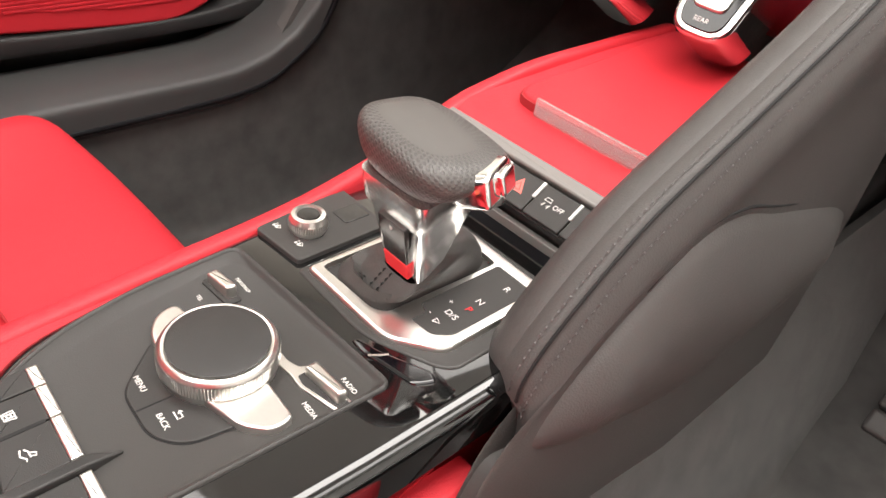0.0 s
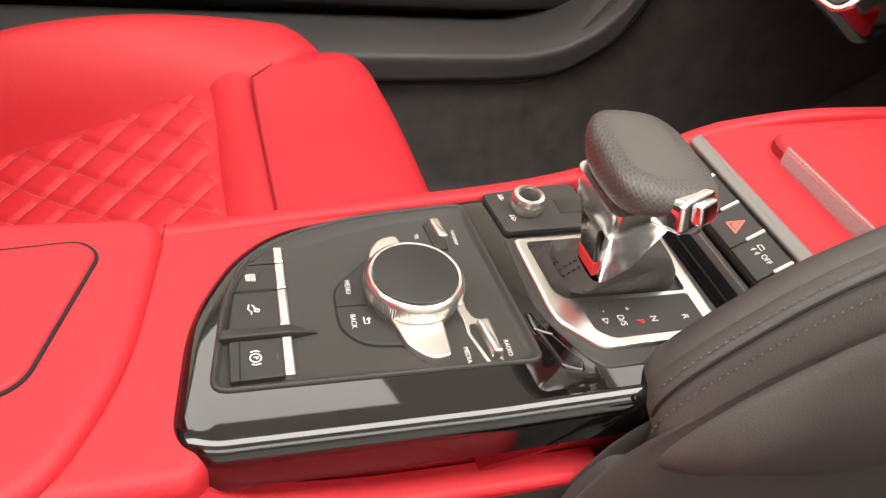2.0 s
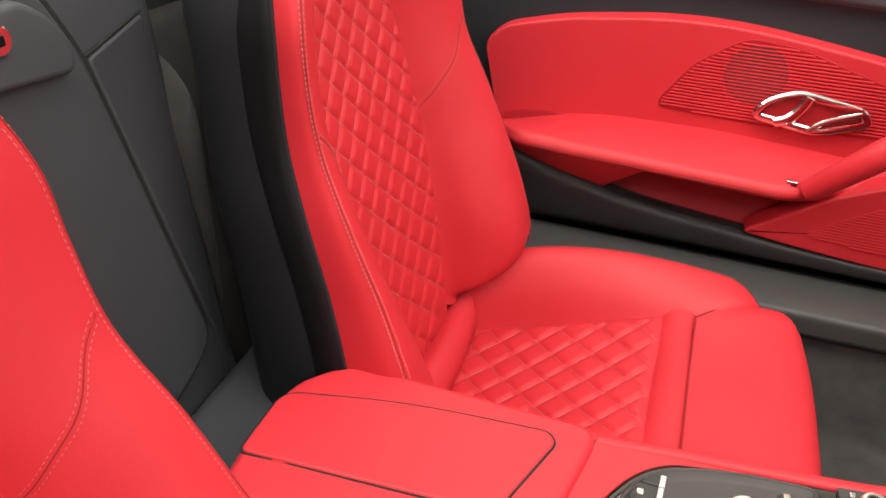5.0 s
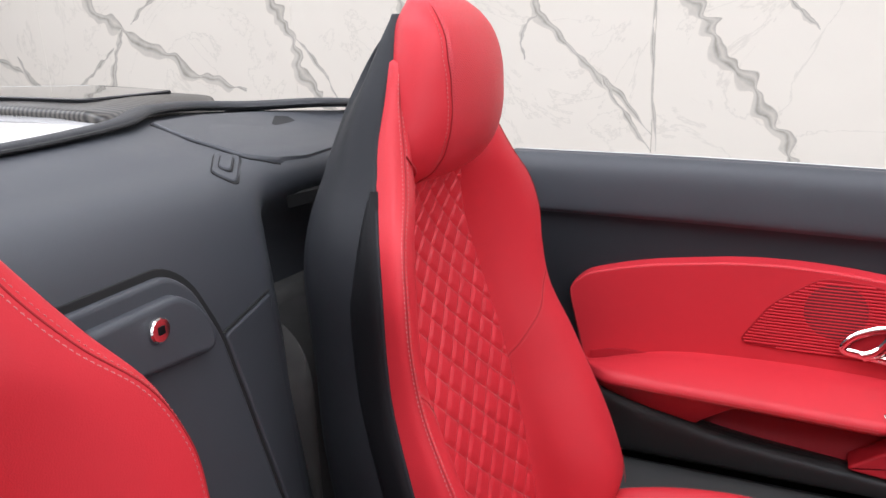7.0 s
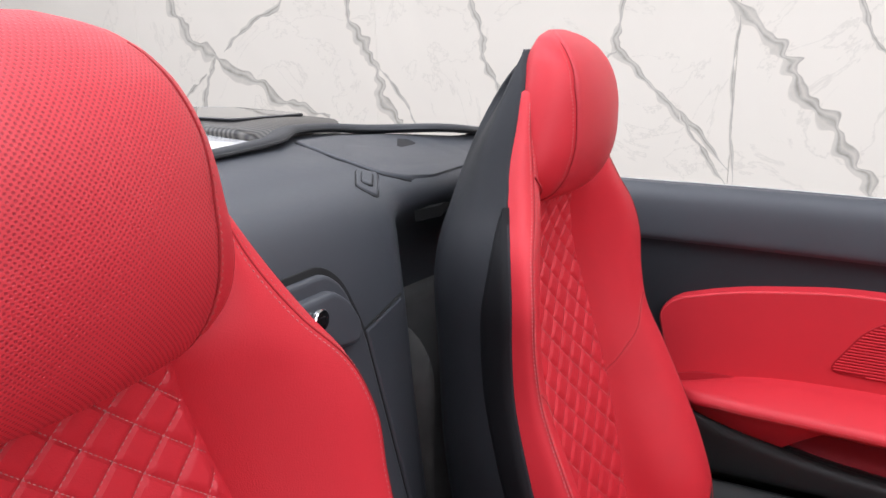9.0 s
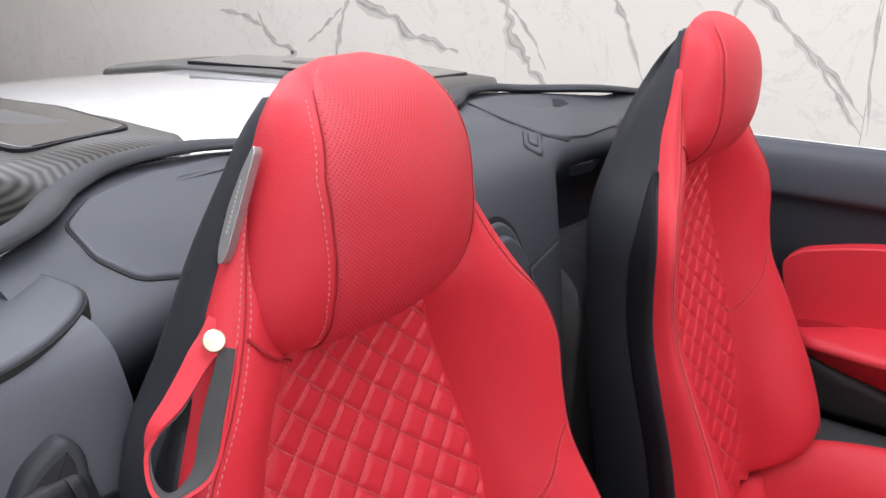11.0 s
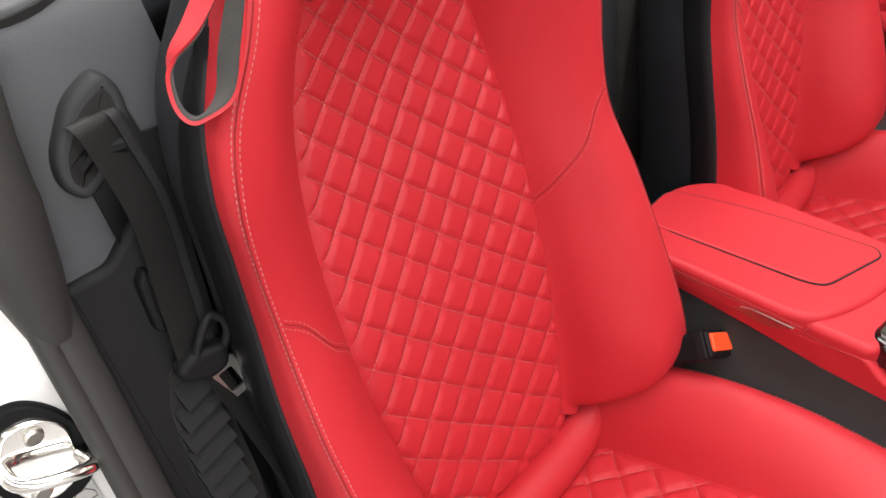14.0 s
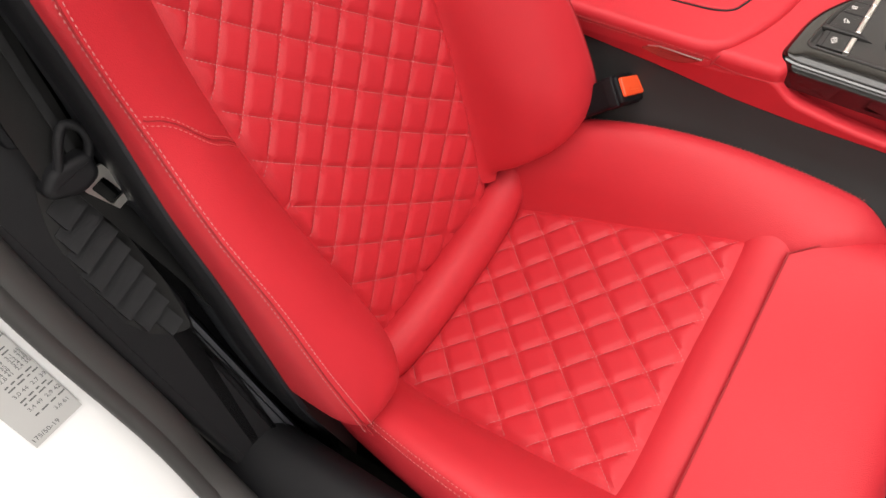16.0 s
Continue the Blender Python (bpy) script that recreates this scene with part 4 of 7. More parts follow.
def deck_z(x, y):
    p = catmull(rear_section(x), 200)[95:]
    return float(np.interp(-y, -p[:, 1], p[:, 2]))


def deck_slab(outline, height, bevel=0.006):
    verts, faces = slab(outline, -0.015, height, bevel)
    return [(x, y, deck_z(x, y) + h) for x, y, h in verts], faces


for sgn, name in ((-1, "far"), (1, "near")):
    mid = 0.02
    line = rounded([(mid + sgn * a, b) for a, b in ((0.250, -0.895), (0.222, -0.80), (0.238, -0.735), (0.272, -0.714), (0.33, -0.702), (0.44, -0.700), (0.484, -0.716), (0.500, -0.76), (0.490, -0.825), (0.44, -0.875), (0.36, -0.905))], 0.012)
    cover = thing("deck_cover", "slate grey flush cover on the rear deck", "cover", "deck covers")
    part("cover_gap", deck_slab(inset(line, -0.0022), 0.0015, 0.0005), GROOVE, cover)
    part("cover_lid", deck_slab(line, 0.0040, 0.0035), TRIM, cover)
    if sgn > 0:
        part("label_recess", deck_slab(rounded([(0.30, -0.870), (0.385, -0.870), (0.375, -0.855), (0.29, -0.855)], 0.004), 0.0052, 0.001), TRIM, cover)
        writing("DO NOT COVER", 0.0062, Matrix(((-1, 0, 0, 0.3375), (0, -1, 0, -0.8625), (0, 0, 1, deck_z(0.3375, -0.8625) + 0.0056), (0, 0, 0, 1))), GROOVE, cover)
hook = thing("coat_hook", "slate grey folding hook set in the rear deck", "hook")
hook_line = rounded([(-0.216, -0.739), (-0.164, -0.705), (-0.146, -0.725), (-0.194, -0.759)], 0.010)
part("hook_gap", deck_slab(inset(hook_line, -0.002), 0.0012, 0.0004), GROOVE, hook)
part("hook_plate", deck_slab(hook_line, 0.0030, 0.0015), TRIM, hook)
flap = rounded([(-0.202, -0.738), (-0.171, -0.718), (-0.162, -0.728), (-0.192, -0.748)], 0.006)
part("flap_gap", deck_slab(inset(flap, -0.0015), 0.0036, 0.0003), GROOVE, hook)
part("hook_flap", deck_slab(flap, 0.0050, 0.0015), TRIM, hook)

# ---- rear body: rail, engine cover, white wings ----
rail = catmull([(0.02 + x, y, z) for x, y, z in RAIL[:-1]] + [(0.02 - x, y, z) for x, y, z in reversed(RAIL)], 140)
wide = [0.013 + 0.005 * min(1.0, max(0.0, (abs(q[0] - 0.02) - 0.17) / 0.12)) for q in rail]
tagged(part("deck_rail", tube(rail + np.array([0, 0, 0.004]), wide, 14, 0.42), RAIL_RUBBER), "dark rubber rail framing the rear deck", "rail", kind="structure")
tagged(part("deck_gap", tube(rail + np.array([0, 0.016, 0.002]), 0.005, 8, 0.6), GROOVE), "shadow gap in front of the deck rail", "gap", kind="structure")
lid = thing("tonneau_lid", "glossy white painted tonneau lid behind the deck", "body panel")
rows = []
for f, z in ((0.0, 1.004), (0.03, 1.018), (0.10, 1.026), (0.3, 1.032), (0.6, 1.028), (1.0, 0.98)):
    rows.append([(0.02 + x, (deck_end(abs(x)) - 0.012) * (1 - f) - 2.2 * f, z - 0.004 * (x / 0.3) ** 2) for x in np.linspace(-0.30, 0.30, 13)])
part("lid_skin", solid(rows, (0, 0, -0.012), 30), WHITE, lid)
part("lid_lip", tube([(0.02 + x, deck_end(abs(x)) - 0.016, 1.010) for x in np.linspace(-0.28, 0.28, 30)], 0.007, 8), WHITE, lid)
for sgn in (1, -1):
    hump = thing("carbon_hump", "woven carbon fibre deck fairing with smoked vent window", "fairing", "deck fairings")
    secs = []
    for y, a, b, z in ((-0.955, 0.25, 0.44, 1.014), (-0.975, 0.24, 0.47, 1.028), (-1.0, 0.235, 0.505, 1.036), (-1.15, 0.235, 0.518, 1.042), (-1.4, 0.24, 0.52, 1.044), (-1.8, 0.26, 0.50, 1.034), (-2.1, 0.28, 0.46, 1.005)):
        secs.append([(0.02 + sgn * x, y, q) for x, q in ((b + 0.004, z - 0.07), (b, z - 0.02), (b - 0.03, z - 0.004), (0.5 * (a + b), z + 0.004), (a + 0.03, z), (a + 0.004, z - 0.010), (a, z - 0.04))])
    part("carbon_skin", solid(secs, (0, 0, -0.012), 40), CARBON, hump)
    win = rounded([(0.02 + sgn * x, y) for x, y in ((0.285, -1.045), (0.430, -1.020), (0.445, -1.20), (0.45, -1.72), (0.28, -1.72), (0.268, -1.25))], 0.02)
    part("vent_window", slab(win, 1.030, 1.0495, 0.002, None, 3, lambda x, y: -0.035 * max(0.0, y + 1.18) - 0.022 * max(0.0, -1.4 - y)), GLASS_BLACK, hump, "smoked vent window")
    part("vent_rim", slab(inset(win, -0.006), 1.020, 1.0484, 0.001, None, 2, lambda x, y: -0.035 * max(0.0, y + 1.18) - 0.022 * max(0.0, -1.4 - y)), PLASTIC, hump)
for sgn in (1, -1):
    wing = thing("rear_wing", "glossy white painted rear body panel", "body panel", "rear wings")
    secs = []
    for y, w, z in ((-0.70, 0.955, 0.855), (-0.86, 0.965, 0.90), (-1.0, 0.97, 0.935), (-1.3, 0.97, 0.955), (-1.7, 0.95, 0.95), (-2.1, 0.90, 0.93)):
        inner = 0.60 if y > -0.9 else 0.50
        secs.append([(0.02 + sgn * a, y, c) for a, c in ((w + 0.02, z - 0.45), (w + 0.005, z - 0.2), (w - 0.03, z - 0.05), (w - 0.12, z + 0.012), (w - 0.28, z + 0.035), (inner, z + 0.035))])
    part("painted_skin", solid(secs, (0, 0, -0.012), 30), WHITE, wing)

# ---- near side: quarter trim, seal, white jamb ----
def jamb_y(x, z):
    return -0.60 + 0.33 * (0.83 - z) - 0.2 * (x - 0.63)


def jamb_slab(outline, depth, bevel=0.003, thick=0.02, bulge=None):
    verts, faces = slab(outline, -thick, depth, bevel)
    return [(x, jamb_y(x, z) + h + (bulge(x, z) if bulge else 0), z) for x, z, h in verts], faces


def shoulder_z(x, y):
    return 0.984 - 0.22 * max(0.0, x - 0.57) - 0.12 * max(0.0, y + 0.72)


def quarter_section(x):
    edge = jamb_y(x, 0.95)
    zb = shoulder_z(x, edge - 0.03)
    hollow = -0.075 * min(1.0, max(0.0, (0.668 - x) / 0.02))
    low = [(x, jamb_y(x, z) + dy, z) for z, dy in ((0.20, hollow), (0.40, hollow), (0.60, hollow), (0.70, 0.9 * hollow), (0.78, 0.25 * hollow), (0.83, 0.0), (0.86, -0.001), (0.905, -0.004))]
    return low + [(x, edge - 0.006, zb - 0.022), (x, edge - 0.022, zb - 0.006)] + [(x, y, shoulder_z(x, y)) for y in (edge - 0.05, -0.76, -0.84, -0.93)]


quarter = setting("quarter_trim", solid([quarter_section(x) for x in (0.578, 0.585, 0.60, 0.64, 0.648, 0.668, 0.69, 0.71, 0.735)], (0, -0.02, -0.004), 60), TRIM, "slate grey leather-grained side trim behind the door opening", "trim panel")
side_cover = thing("side_cover", "slate grey flush cover at the end of the deck", "cover", "deck covers")


def q_slab(outline, h0, h1, bevel):
    verts, faces = slab(outline, h0, h1, bevel)
    return [(x, y, shoulder_z(x, y) + h) for x, y, h in verts], faces


cov = rounded([(0.566, -0.860), (0.560, -0.695), (0.60, -0.668), (0.652, -0.664), (0.700, -0.690), (0.730, -0.72), (0.735, -0.86)], [0.02, 0.03, 0.03, 0.03, 0.03, 0.02, 0.02])
part("cover_gap", q_slab(inset(cov, -0.0025), -0.015, 0.0012, 0.0004), GROOVE, side_cover)
part("cover_lid", q_slab(cov, -0.015, 0.0048, 0.0042), TRIM, side_cover)
# black sheet in the channel beside the seat, added for the deep shade there
part("channel_lining", solid([[(x, jamb_y(x, z) - f * 0.075 * min(1.0, max(0.0, (0.672 - x) / 0.02)) + 0.005, z) for z, f in ((0.20, 1.0), (0.40, 1.0), (0.60, 1.0), (0.70, 0.9), (0.78, 0.25), (0.83, 0.0), (0.868, 0.0))] for x in (0.572, 0.60, 0.63, 0.652, 0.662, 0.674)], (0, -0.003, 0), 40), PLASTIC, quarter)
# lower trim, split from the upper by a stepped joint
lower_line = rounded([(0.683, 0.20), (0.682, 0.33), (0.674, 0.42), (0.677, 0.490), (0.662, 0.530), (0.658, 0.66), (0.660, 0.72), (0.650, 0.765), (0.636, 0.800), (0.618, 0.836), (0.632, 0.830), (0.664, 0.808), (0.690, 0.786), (0.728, 0.782), (0.738, 0.60), (0.735, 0.20)], 0.006)
part("lower_trim", jamb_slab(lower_line, 0.007, 0.006), LOWER, quarter)
setting("sill_trim", solid([[(x, y, z) for x, z in ((0.655, 0.14), (0.662, 0.28), (0.678, 0.335), (0.71, 0.345), (0.745, 0.325), (0.78, 0.25))] for y in (-0.60, -0.48, -0.40, 0.0, 0.5)], (0.0, 0, -0.01)), LOWER, "dark grey plastic sill trim under the open door", "door sill")
seal_path = catmull([(0.80, jamb_y(0.745, 0.95) - 0.12, 0.975), (0.752, jamb_y(0.745, 0.90) - 0.01, 0.935), (0.742, jamb_y(0.742, 0.82) + 0.008, 0.82), (0.745, jamb_y(0.745, 0.72) + 0.010, 0.72), (0.752, jamb_y(0.752, 0.60) + 0.012, 0.60), (0.755, jamb_y(0.757, 0.46) + 0.014, 0.46), (0.765, jamb_y(0.76, 0.34) + 0.015, 0.34), (0.775, jamb_y(0.76, 0.28) + 0.10, 0.29), (0.78, -0.1, 0.28), (0.78, 0.5, 0.28)], 90)
seal = setting("door_seal", tube(seal_path, 0.019, 12), SEALING, "thick black rubber door seal", "seal")
part("seal_lip", tube(seal_path + np.array([0.014, 0.012, 0.0]), 0.009, 10), SEALING, seal)
setting("seal_corner", joined(tube([(0.690, -0.655, 0.962), (0.715, -0.635, 0.945), (0.735, -0.618, 0.910), (0.742, -0.605, 0.865), (0.745, -0.595, 0.81), (0.748, -0.585, 0.76)], [0.010, 0.024, 0.032, 0.033, 0.026, 0.016], 16), tube([(0.76, -0.70, 0.955), (0.775, -0.655, 0.92), (0.775, -0.625, 0.86)], [0.03, 0.032, 0.012], 12)), SEALING, "moulded black rubber corner of the door seal", "seal")
jamb = setting("door_jamb", solid([[(x, jamb_y(x, z) - 0.004 + dy, z) for z, dy in ((0.15, 0.0), (0.4, 0.0), (0.6, 0), (0.75, 0), (0.88, -0.03))] for x in (0.755, 0.80, 0.86, 0.93)], (0, -0.02, 0), 20), WHITE, "glossy white painted door jamb", "jamb")
part("outer_skin", solid([[(0.93, jamb_y(0.93, z) - 0.004, z), (0.948, jamb_y(0.93, z) - 0.012, z), (0.955, jamb_y(0.93, z) - 0.05, z), (0.96, jamb_y(0.93, z) - 0.3, z)] for z in (0.15, 0.4, 0.6, 0.75, 0.86)], (0, 0, -0.01), 10), WHITE, jamb)


# ---- centre console ----
CZ = 0.495  # height of the control panels
console = thing("center_console", "red leather centre console with piano-black bezel", "console")
left_edge = smooth_fn([-0.45, -0.30, -0.147, -0.066, 0.065, 0.163, 0.25, 0.32, 0.56], [-0.094, -0.097, -0.097, -0.106, -0.117, -0.126, -0.132, -0.130, -0.130])
top_z = smooth_fn([-0.15, 0.0, 0.15, 0.22, 0.27, 0.33, 0.45, 0.56], [0.493, 0.495, 0.503, 0.518, 0.538, 0.551, 0.556, 0.556])

# the red spine along the far side, and the body below
spine = []
for y in np.linspace(-0.155, 0.56, 40):
    x, z = left_edge(y), top_z(y)
    spine.append([(x - 0.012, y, 0.14), (x - 0.012, y, z - 0.12), (x - 0.009, y, z - 0.03), (x - 0.003, y, z - 0.002), (x + 0.005, y, z + 0.0045), (x + 0.014, y, z + 0.002), (x + 0.017, y, z - 0.020)])
part("side_rim", solid(spine, (0.004, 0, -0.012), 26), RED, console)
part("tunnel", slab(rounded([(-0.105, -0.50), (0.07, -0.50), (0.07, 0.95), (-0.105, 0.95)], 0.01), 0.12, 0.40, 0.01), FELT, console)

# armrest with its lid
arm_line = rounded([(-0.099, -0.1455), (0.03, -0.1695), (0.1060, -0.210), (0.1060, -0.30), (0.1060, -0.47), (-0.05, -0.47), (-0.099, -0.42)], [0.03, 0.05, 0.035, 0.03, 0.05, 0.06, 0.06], 8)
armrest = part("armrest", slab(arm_line, 0.4735, 0.5045, 0.010, None, 7, lambda x, y: -0.10 * max(0.0, -0.40 - y) ** 1.3), RED, console)
lid_line = rounded([(-0.072, -0.196), (-0.060, -0.186), (0.034, -0.218), (0.043, -0.240), (0.056, -0.468), (-0.030, -0.468), (-0.060, -0.33)], [0.010, 0.010, 0.022, 0.02, 0.01, 0.02, 0.05], 8)
def lid_lift(x, y):
    return -0.10 * max(0.0, -0.40 - y) ** 1.3
part("lid_gap", slab(inset(lid_line, -0.0018), 0.495, 0.5056, 0.0004, None, 2, lid_lift), GROOVE, armrest)
part("armrest_lid", slab(lid_line, 0.496, 0.5074, 0.003, None, 4, lid_lift), RED, armrest)
for d in (0.0, 0.0055):
    line = [(0.1064, y, 0.4925 - d) for y in np.linspace(-0.46, -0.216, 60)]
    part("armrest_stitching", stitches(line, 0.0046, 0.0030, 0.0007, 0.0005, (1, 0, 0.2)), THREAD_RED, armrest)["kind"] = "stuff"
part("armrest_seam", tube([(0.1062, y, 0.4897) for y in np.linspace(-0.46, -0.214, 20)], 0.0007, 6), RED_GROOVE, armrest)
# red shoulder round the back of the bezel, and the side wall with its open pocket
shoulder_line = rounded([(-0.103, -0.30), (0.0990, -0.30), (0.0990, -0.140), (0.080, -0.130), (0.068, -0.09), (0.068, 0.06), (-0.112, 0.06), (-0.102, -0.05)], [0.02, 0.02, 0.022, 0.02, 0.02, 0.02, 0.02, 0.05], 8)
part("shoulder", slab(shoulder_line, 0.43, 0.4960, 0.011, None, 7), RED, console)
part("shoulder_joint", tube(catmull([(-0.094, -0.1485, 0.4975), (-0.049, -0.158, 0.4978), (0.008, -0.1695, 0.4978), (0.047, -0.1835, 0.4976), (0.076, -0.1985, 0.4968), (0.096, -0.208, 0.491), (0.1045, -0.2135, 0.481)], 40), 0.0011, 6), RED_GROOVE, armrest)
part("inner_body", slab([(-0.104, -0.20), (0.075, -0.20), (0.075, 0.262), (-0.118, 0.262), (-0.112, 0.06)], 0.40, 0.4885, 0.001), RED, console)
side = rounded([(-0.46, 0.36), (-0.46, 0.470), (-0.20, 0.475), (-0.152, 0.482), (-0.139, 0.479), (-0.118, 0.459), (-0.05, 0.447), (0.10, 0.440), (0.10, 0.36)], [0.02, 0.03, 0.03, 0.02, 0.02, 0.04, 0.03, 0.005, 0.01], 6)
part("side_wall", slab(side, 0.080, 0.100, 0.005, yz(0), 4), RED, console)
part("side_joint", tube([(0.1003, y, z) for y, z in ((-0.214, 0.480), (-0.19, 0.4775), (-0.17, 0.4765), (-0.146, 0.4785))], 0.0007, 6), RED_GROOVE, console)
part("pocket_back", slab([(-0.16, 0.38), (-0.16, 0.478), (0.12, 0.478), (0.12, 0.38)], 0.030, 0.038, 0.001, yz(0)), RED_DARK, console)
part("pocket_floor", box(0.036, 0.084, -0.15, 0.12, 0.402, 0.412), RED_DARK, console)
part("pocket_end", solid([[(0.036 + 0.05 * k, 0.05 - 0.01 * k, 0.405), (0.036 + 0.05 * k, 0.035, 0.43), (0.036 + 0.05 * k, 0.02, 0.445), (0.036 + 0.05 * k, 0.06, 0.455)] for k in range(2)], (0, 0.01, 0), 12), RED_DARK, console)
lamp_line = rounded([(-0.300, 0.4755), (-0.278, 0.4855), (-0.222, 0.4850), (-0.230, 0.4790), (-0.250, 0.4700), (-0.275, 0.4695)], [0.006, 0.012, 0.002, 0.006, 0.010, 0.012], 6)
lamp = part("side_lamp", slab(lamp_line, 0.096, 0.1068, 0.0008, yz(0)), LAMP_LENS, console, "clear marker lamp lens")
part("lamp_rim", tube([(0.1068, y, z) for y, z in ((-0.290, 0.4815), (-0.276, 0.4855), (-0.224, 0.4850))], 0.0009, 6), SATIN, lamp)

# piano-black bezel: a flat top with a rounded lip towards the near seat
bez_out = rounded([(-0.085, -0.082), (-0.060, -0.112), (-0.010, -0.141), (0.066, -0.152), (0.080, -0.147), (0.088, -0.132), (0.092, 0.02), (0.092, 0.22), (-0.108, 0.22), (-0.118, 0.165), (-0.108, 0.065), (-0.097, -0.026)], [0.03, 0.03, 0.04, 0.02, 0.02, 0.02, 0.01, 0.01, 0.01, 0.02, 0.02, 0.02], 6)
pan = rounded([(0.050, -0.131), (0.055, 0.061), (-0.097, 0.056), (-0.091, -0.020), (-0.077, -0.070), (-0.055, -0.104), (-0.020, -0.119)], [0.012, 0.009, 0.012, 0.03, 0.03, 0.02, 0.03], 7)
pan_floor = rounded([(0.045, -0.125), (0.049, 0.055), (-0.087, 0.050), (-0.077, -0.020), (-0.063, -0.066), (-0.047, -0.094), (-0.018, -0.112)], [0.010, 0.009, 0.014, 0.03, 0.03, 0.02, 0.03], 7)
PZ = CZ + 0.0028
part("bezel", pierced(bez_out, inset(pan, 0.0012), CZ - 0.026, CZ + 0.0050, 0.0115, 0.006), GLOSS, console, "glossy piano-black bezel")
panel = part("control_panel", stacked([(pan, CZ + 0.002), (pan, CZ + 0.0056), (inset(pan, 0.0006), CZ + 0.0065), (inset(pan, 0.0016), CZ + 0.0069), (inset(pan, 0.0028), CZ + 0.0064), (inset(pan, 0.0034), CZ + 0.0054), (inset(pan_floor, -0.0012), CZ + 0.0035), (pan_floor, PZ)]), PANEL, console)


def lettered(text, x, y, size, material=None, spin=0, z=None, parent=None):
    return writing(text, size, pose(x, y, (PZ if z is None else z) + 0.0004, 0, 0, spin), material or INK, parent or panel)


# keys along the back of the panel, with bright bars
def bar_y(x):
    return -0.0845 - 0.056 * (x + 0.061)


def key_back(x):
    return -0.0955 - 0.055 * (x + 0.061) - 0.018 * min(1.0, (x + 0.061) / 0.05)


for x0, x1 in ((-0.060, -0.0455), (-0.0447, -0.0225), (-0.0215, 0.0075), (0.0165, 0.0445)):
    key = part("key", slab(rounded([(x0, bar_y(x0)), (x1, bar_y(x1)), (x1, key_back(x1)), (x0, key_back(x0))], 0.0012), PZ - 0.002, PZ + 0.0040, 0.0008, None, 5), KEYCAP, panel)
    part("key_bar", slab(rounded([(x0, bar_y(x0) - 0.0002), (x1, bar_y(x1) - 0.0002), (x1, bar_y(x1) + 0.0058), (x0, bar_y(x0) + 0.0058)], 0.0010), PZ - 0.002, PZ + 0.0048, 0.0012, None, 4), SATIN, key, "bright aluminium bar")
part("key_split", slab(rounded([(0.0165, -0.1125), (0.0445, -0.1145), (0.0445, -0.1135), (0.0165, -0.1115)], 0.0002), PZ, PZ + 0.0042, 0.0001), GROOVE, panel)
part("key_step", slab(rounded([(0.0085, -0.1215), (0.0155, -0.1235), (0.0155, -0.0835), (0.0130, -0.0670), (0.0085, -0.0800)], [0.001, 0.001, 0.002, 0.001, 0.002]), PZ - 0.002, PZ + 0.0064, 0.0012, None, 3, lambda x, y: -0.30 * max(0.0, y + 0.084)), KEYCAP, panel)
part("key_slit", slab(rounded([(-0.0232, -0.110), (-0.0208, -0.110), (-0.0208, -0.0885), (-0.0232, -0.0885)], 0.0011, 4), PZ + 0.001, PZ + 0.0043, 0.0003), GROOVE, panel)
# pictograms as plain strokes
def icon(pieces, material=INK, parent=None, z=None):
    z = PZ + 0.0042 if z is None else z
    part("pictogram", joined(*[tube([(x, y, z) for x, y in path], 0.00042, 5, 0.4) for path in pieces]), material, parent or panel)


icon([[(-0.036, -0.1035), (-0.0315, -0.1035), (-0.0305, -0.0985), (-0.0365, -0.0985), (-0.036, -0.1035)], [(-0.0352, -0.1000), (-0.0318, -0.1000)], [(-0.0350, -0.1018), (-0.0320, -0.1018)], [(-0.0348, -0.0985), (-0.0348, -0.1030)], [(-0.0324, -0.0985), (-0.0324, -0.1030)]])
icon([[(-0.011, -0.104), (-0.0075, -0.105), (-0.0045, -0.103), (-0.0030, -0.1035)], [(-0.0105, -0.1025), (-0.0085, -0.1012), (-0.0048, -0.1012)], [(-0.0078, -0.1012), (-0.0062, -0.0985), (-0.0045, -0.0990), (-0.0055, -0.1012)]])
ring = [(0.0300 + 0.0030 * math.cos(a), -0.1045 + 0.0030 * math.sin(a)) for a in np.linspace(0, 2 * math.pi, 17)]
icon([ring, [(0.0257, -0.1070), (0.0250, -0.1045), (0.0257, -0.1020)], [(0.0343, -0.1070), (0.0350, -0.1045), (0.0343, -0.1020)]])
icon([[(0.0285, -0.0925), (0.0325, -0.0928)]], THREAD_GREY)
lettered("P", 0.0300, -0.1045, 0.0040, z=PZ + 0.0038)

# rotary controller in its dish, with its four keys
ctrl = thing("rotary_controller", "knurled aluminium rotary controller with black touch pad", "control knob", at=(0, 0, 0))
KX, KY = -0.012, -0.004
dish = rounded([(-0.046, -0.026), (-0.021, -0.0525), (0.012, -0.0545), (0.0265, -0.043), (0.031, -0.012), (0.0, 0.004), (-0.042, 0.0)], [0.004, 0.008, 0.010, 0.012, 0.004, 0.004, 0.004], 7)
part("key_plate_gap", slab(inset(dish, -0.0008), PZ - 0.002, PZ + 0.0003, 0.0001), GROOVE, ctrl)
part("key_plate", slab(dish, PZ - 0.001, PZ + 0.0013, 0.0008), KEYCAP, ctrl)
part("key_split", slab([(-0.0062, -0.0532), (-0.0052, -0.0532), (-0.0046, -0.034), (-0.0056, -0.034)], PZ, PZ + 0.0015, 0.0001), GROOVE, ctrl)
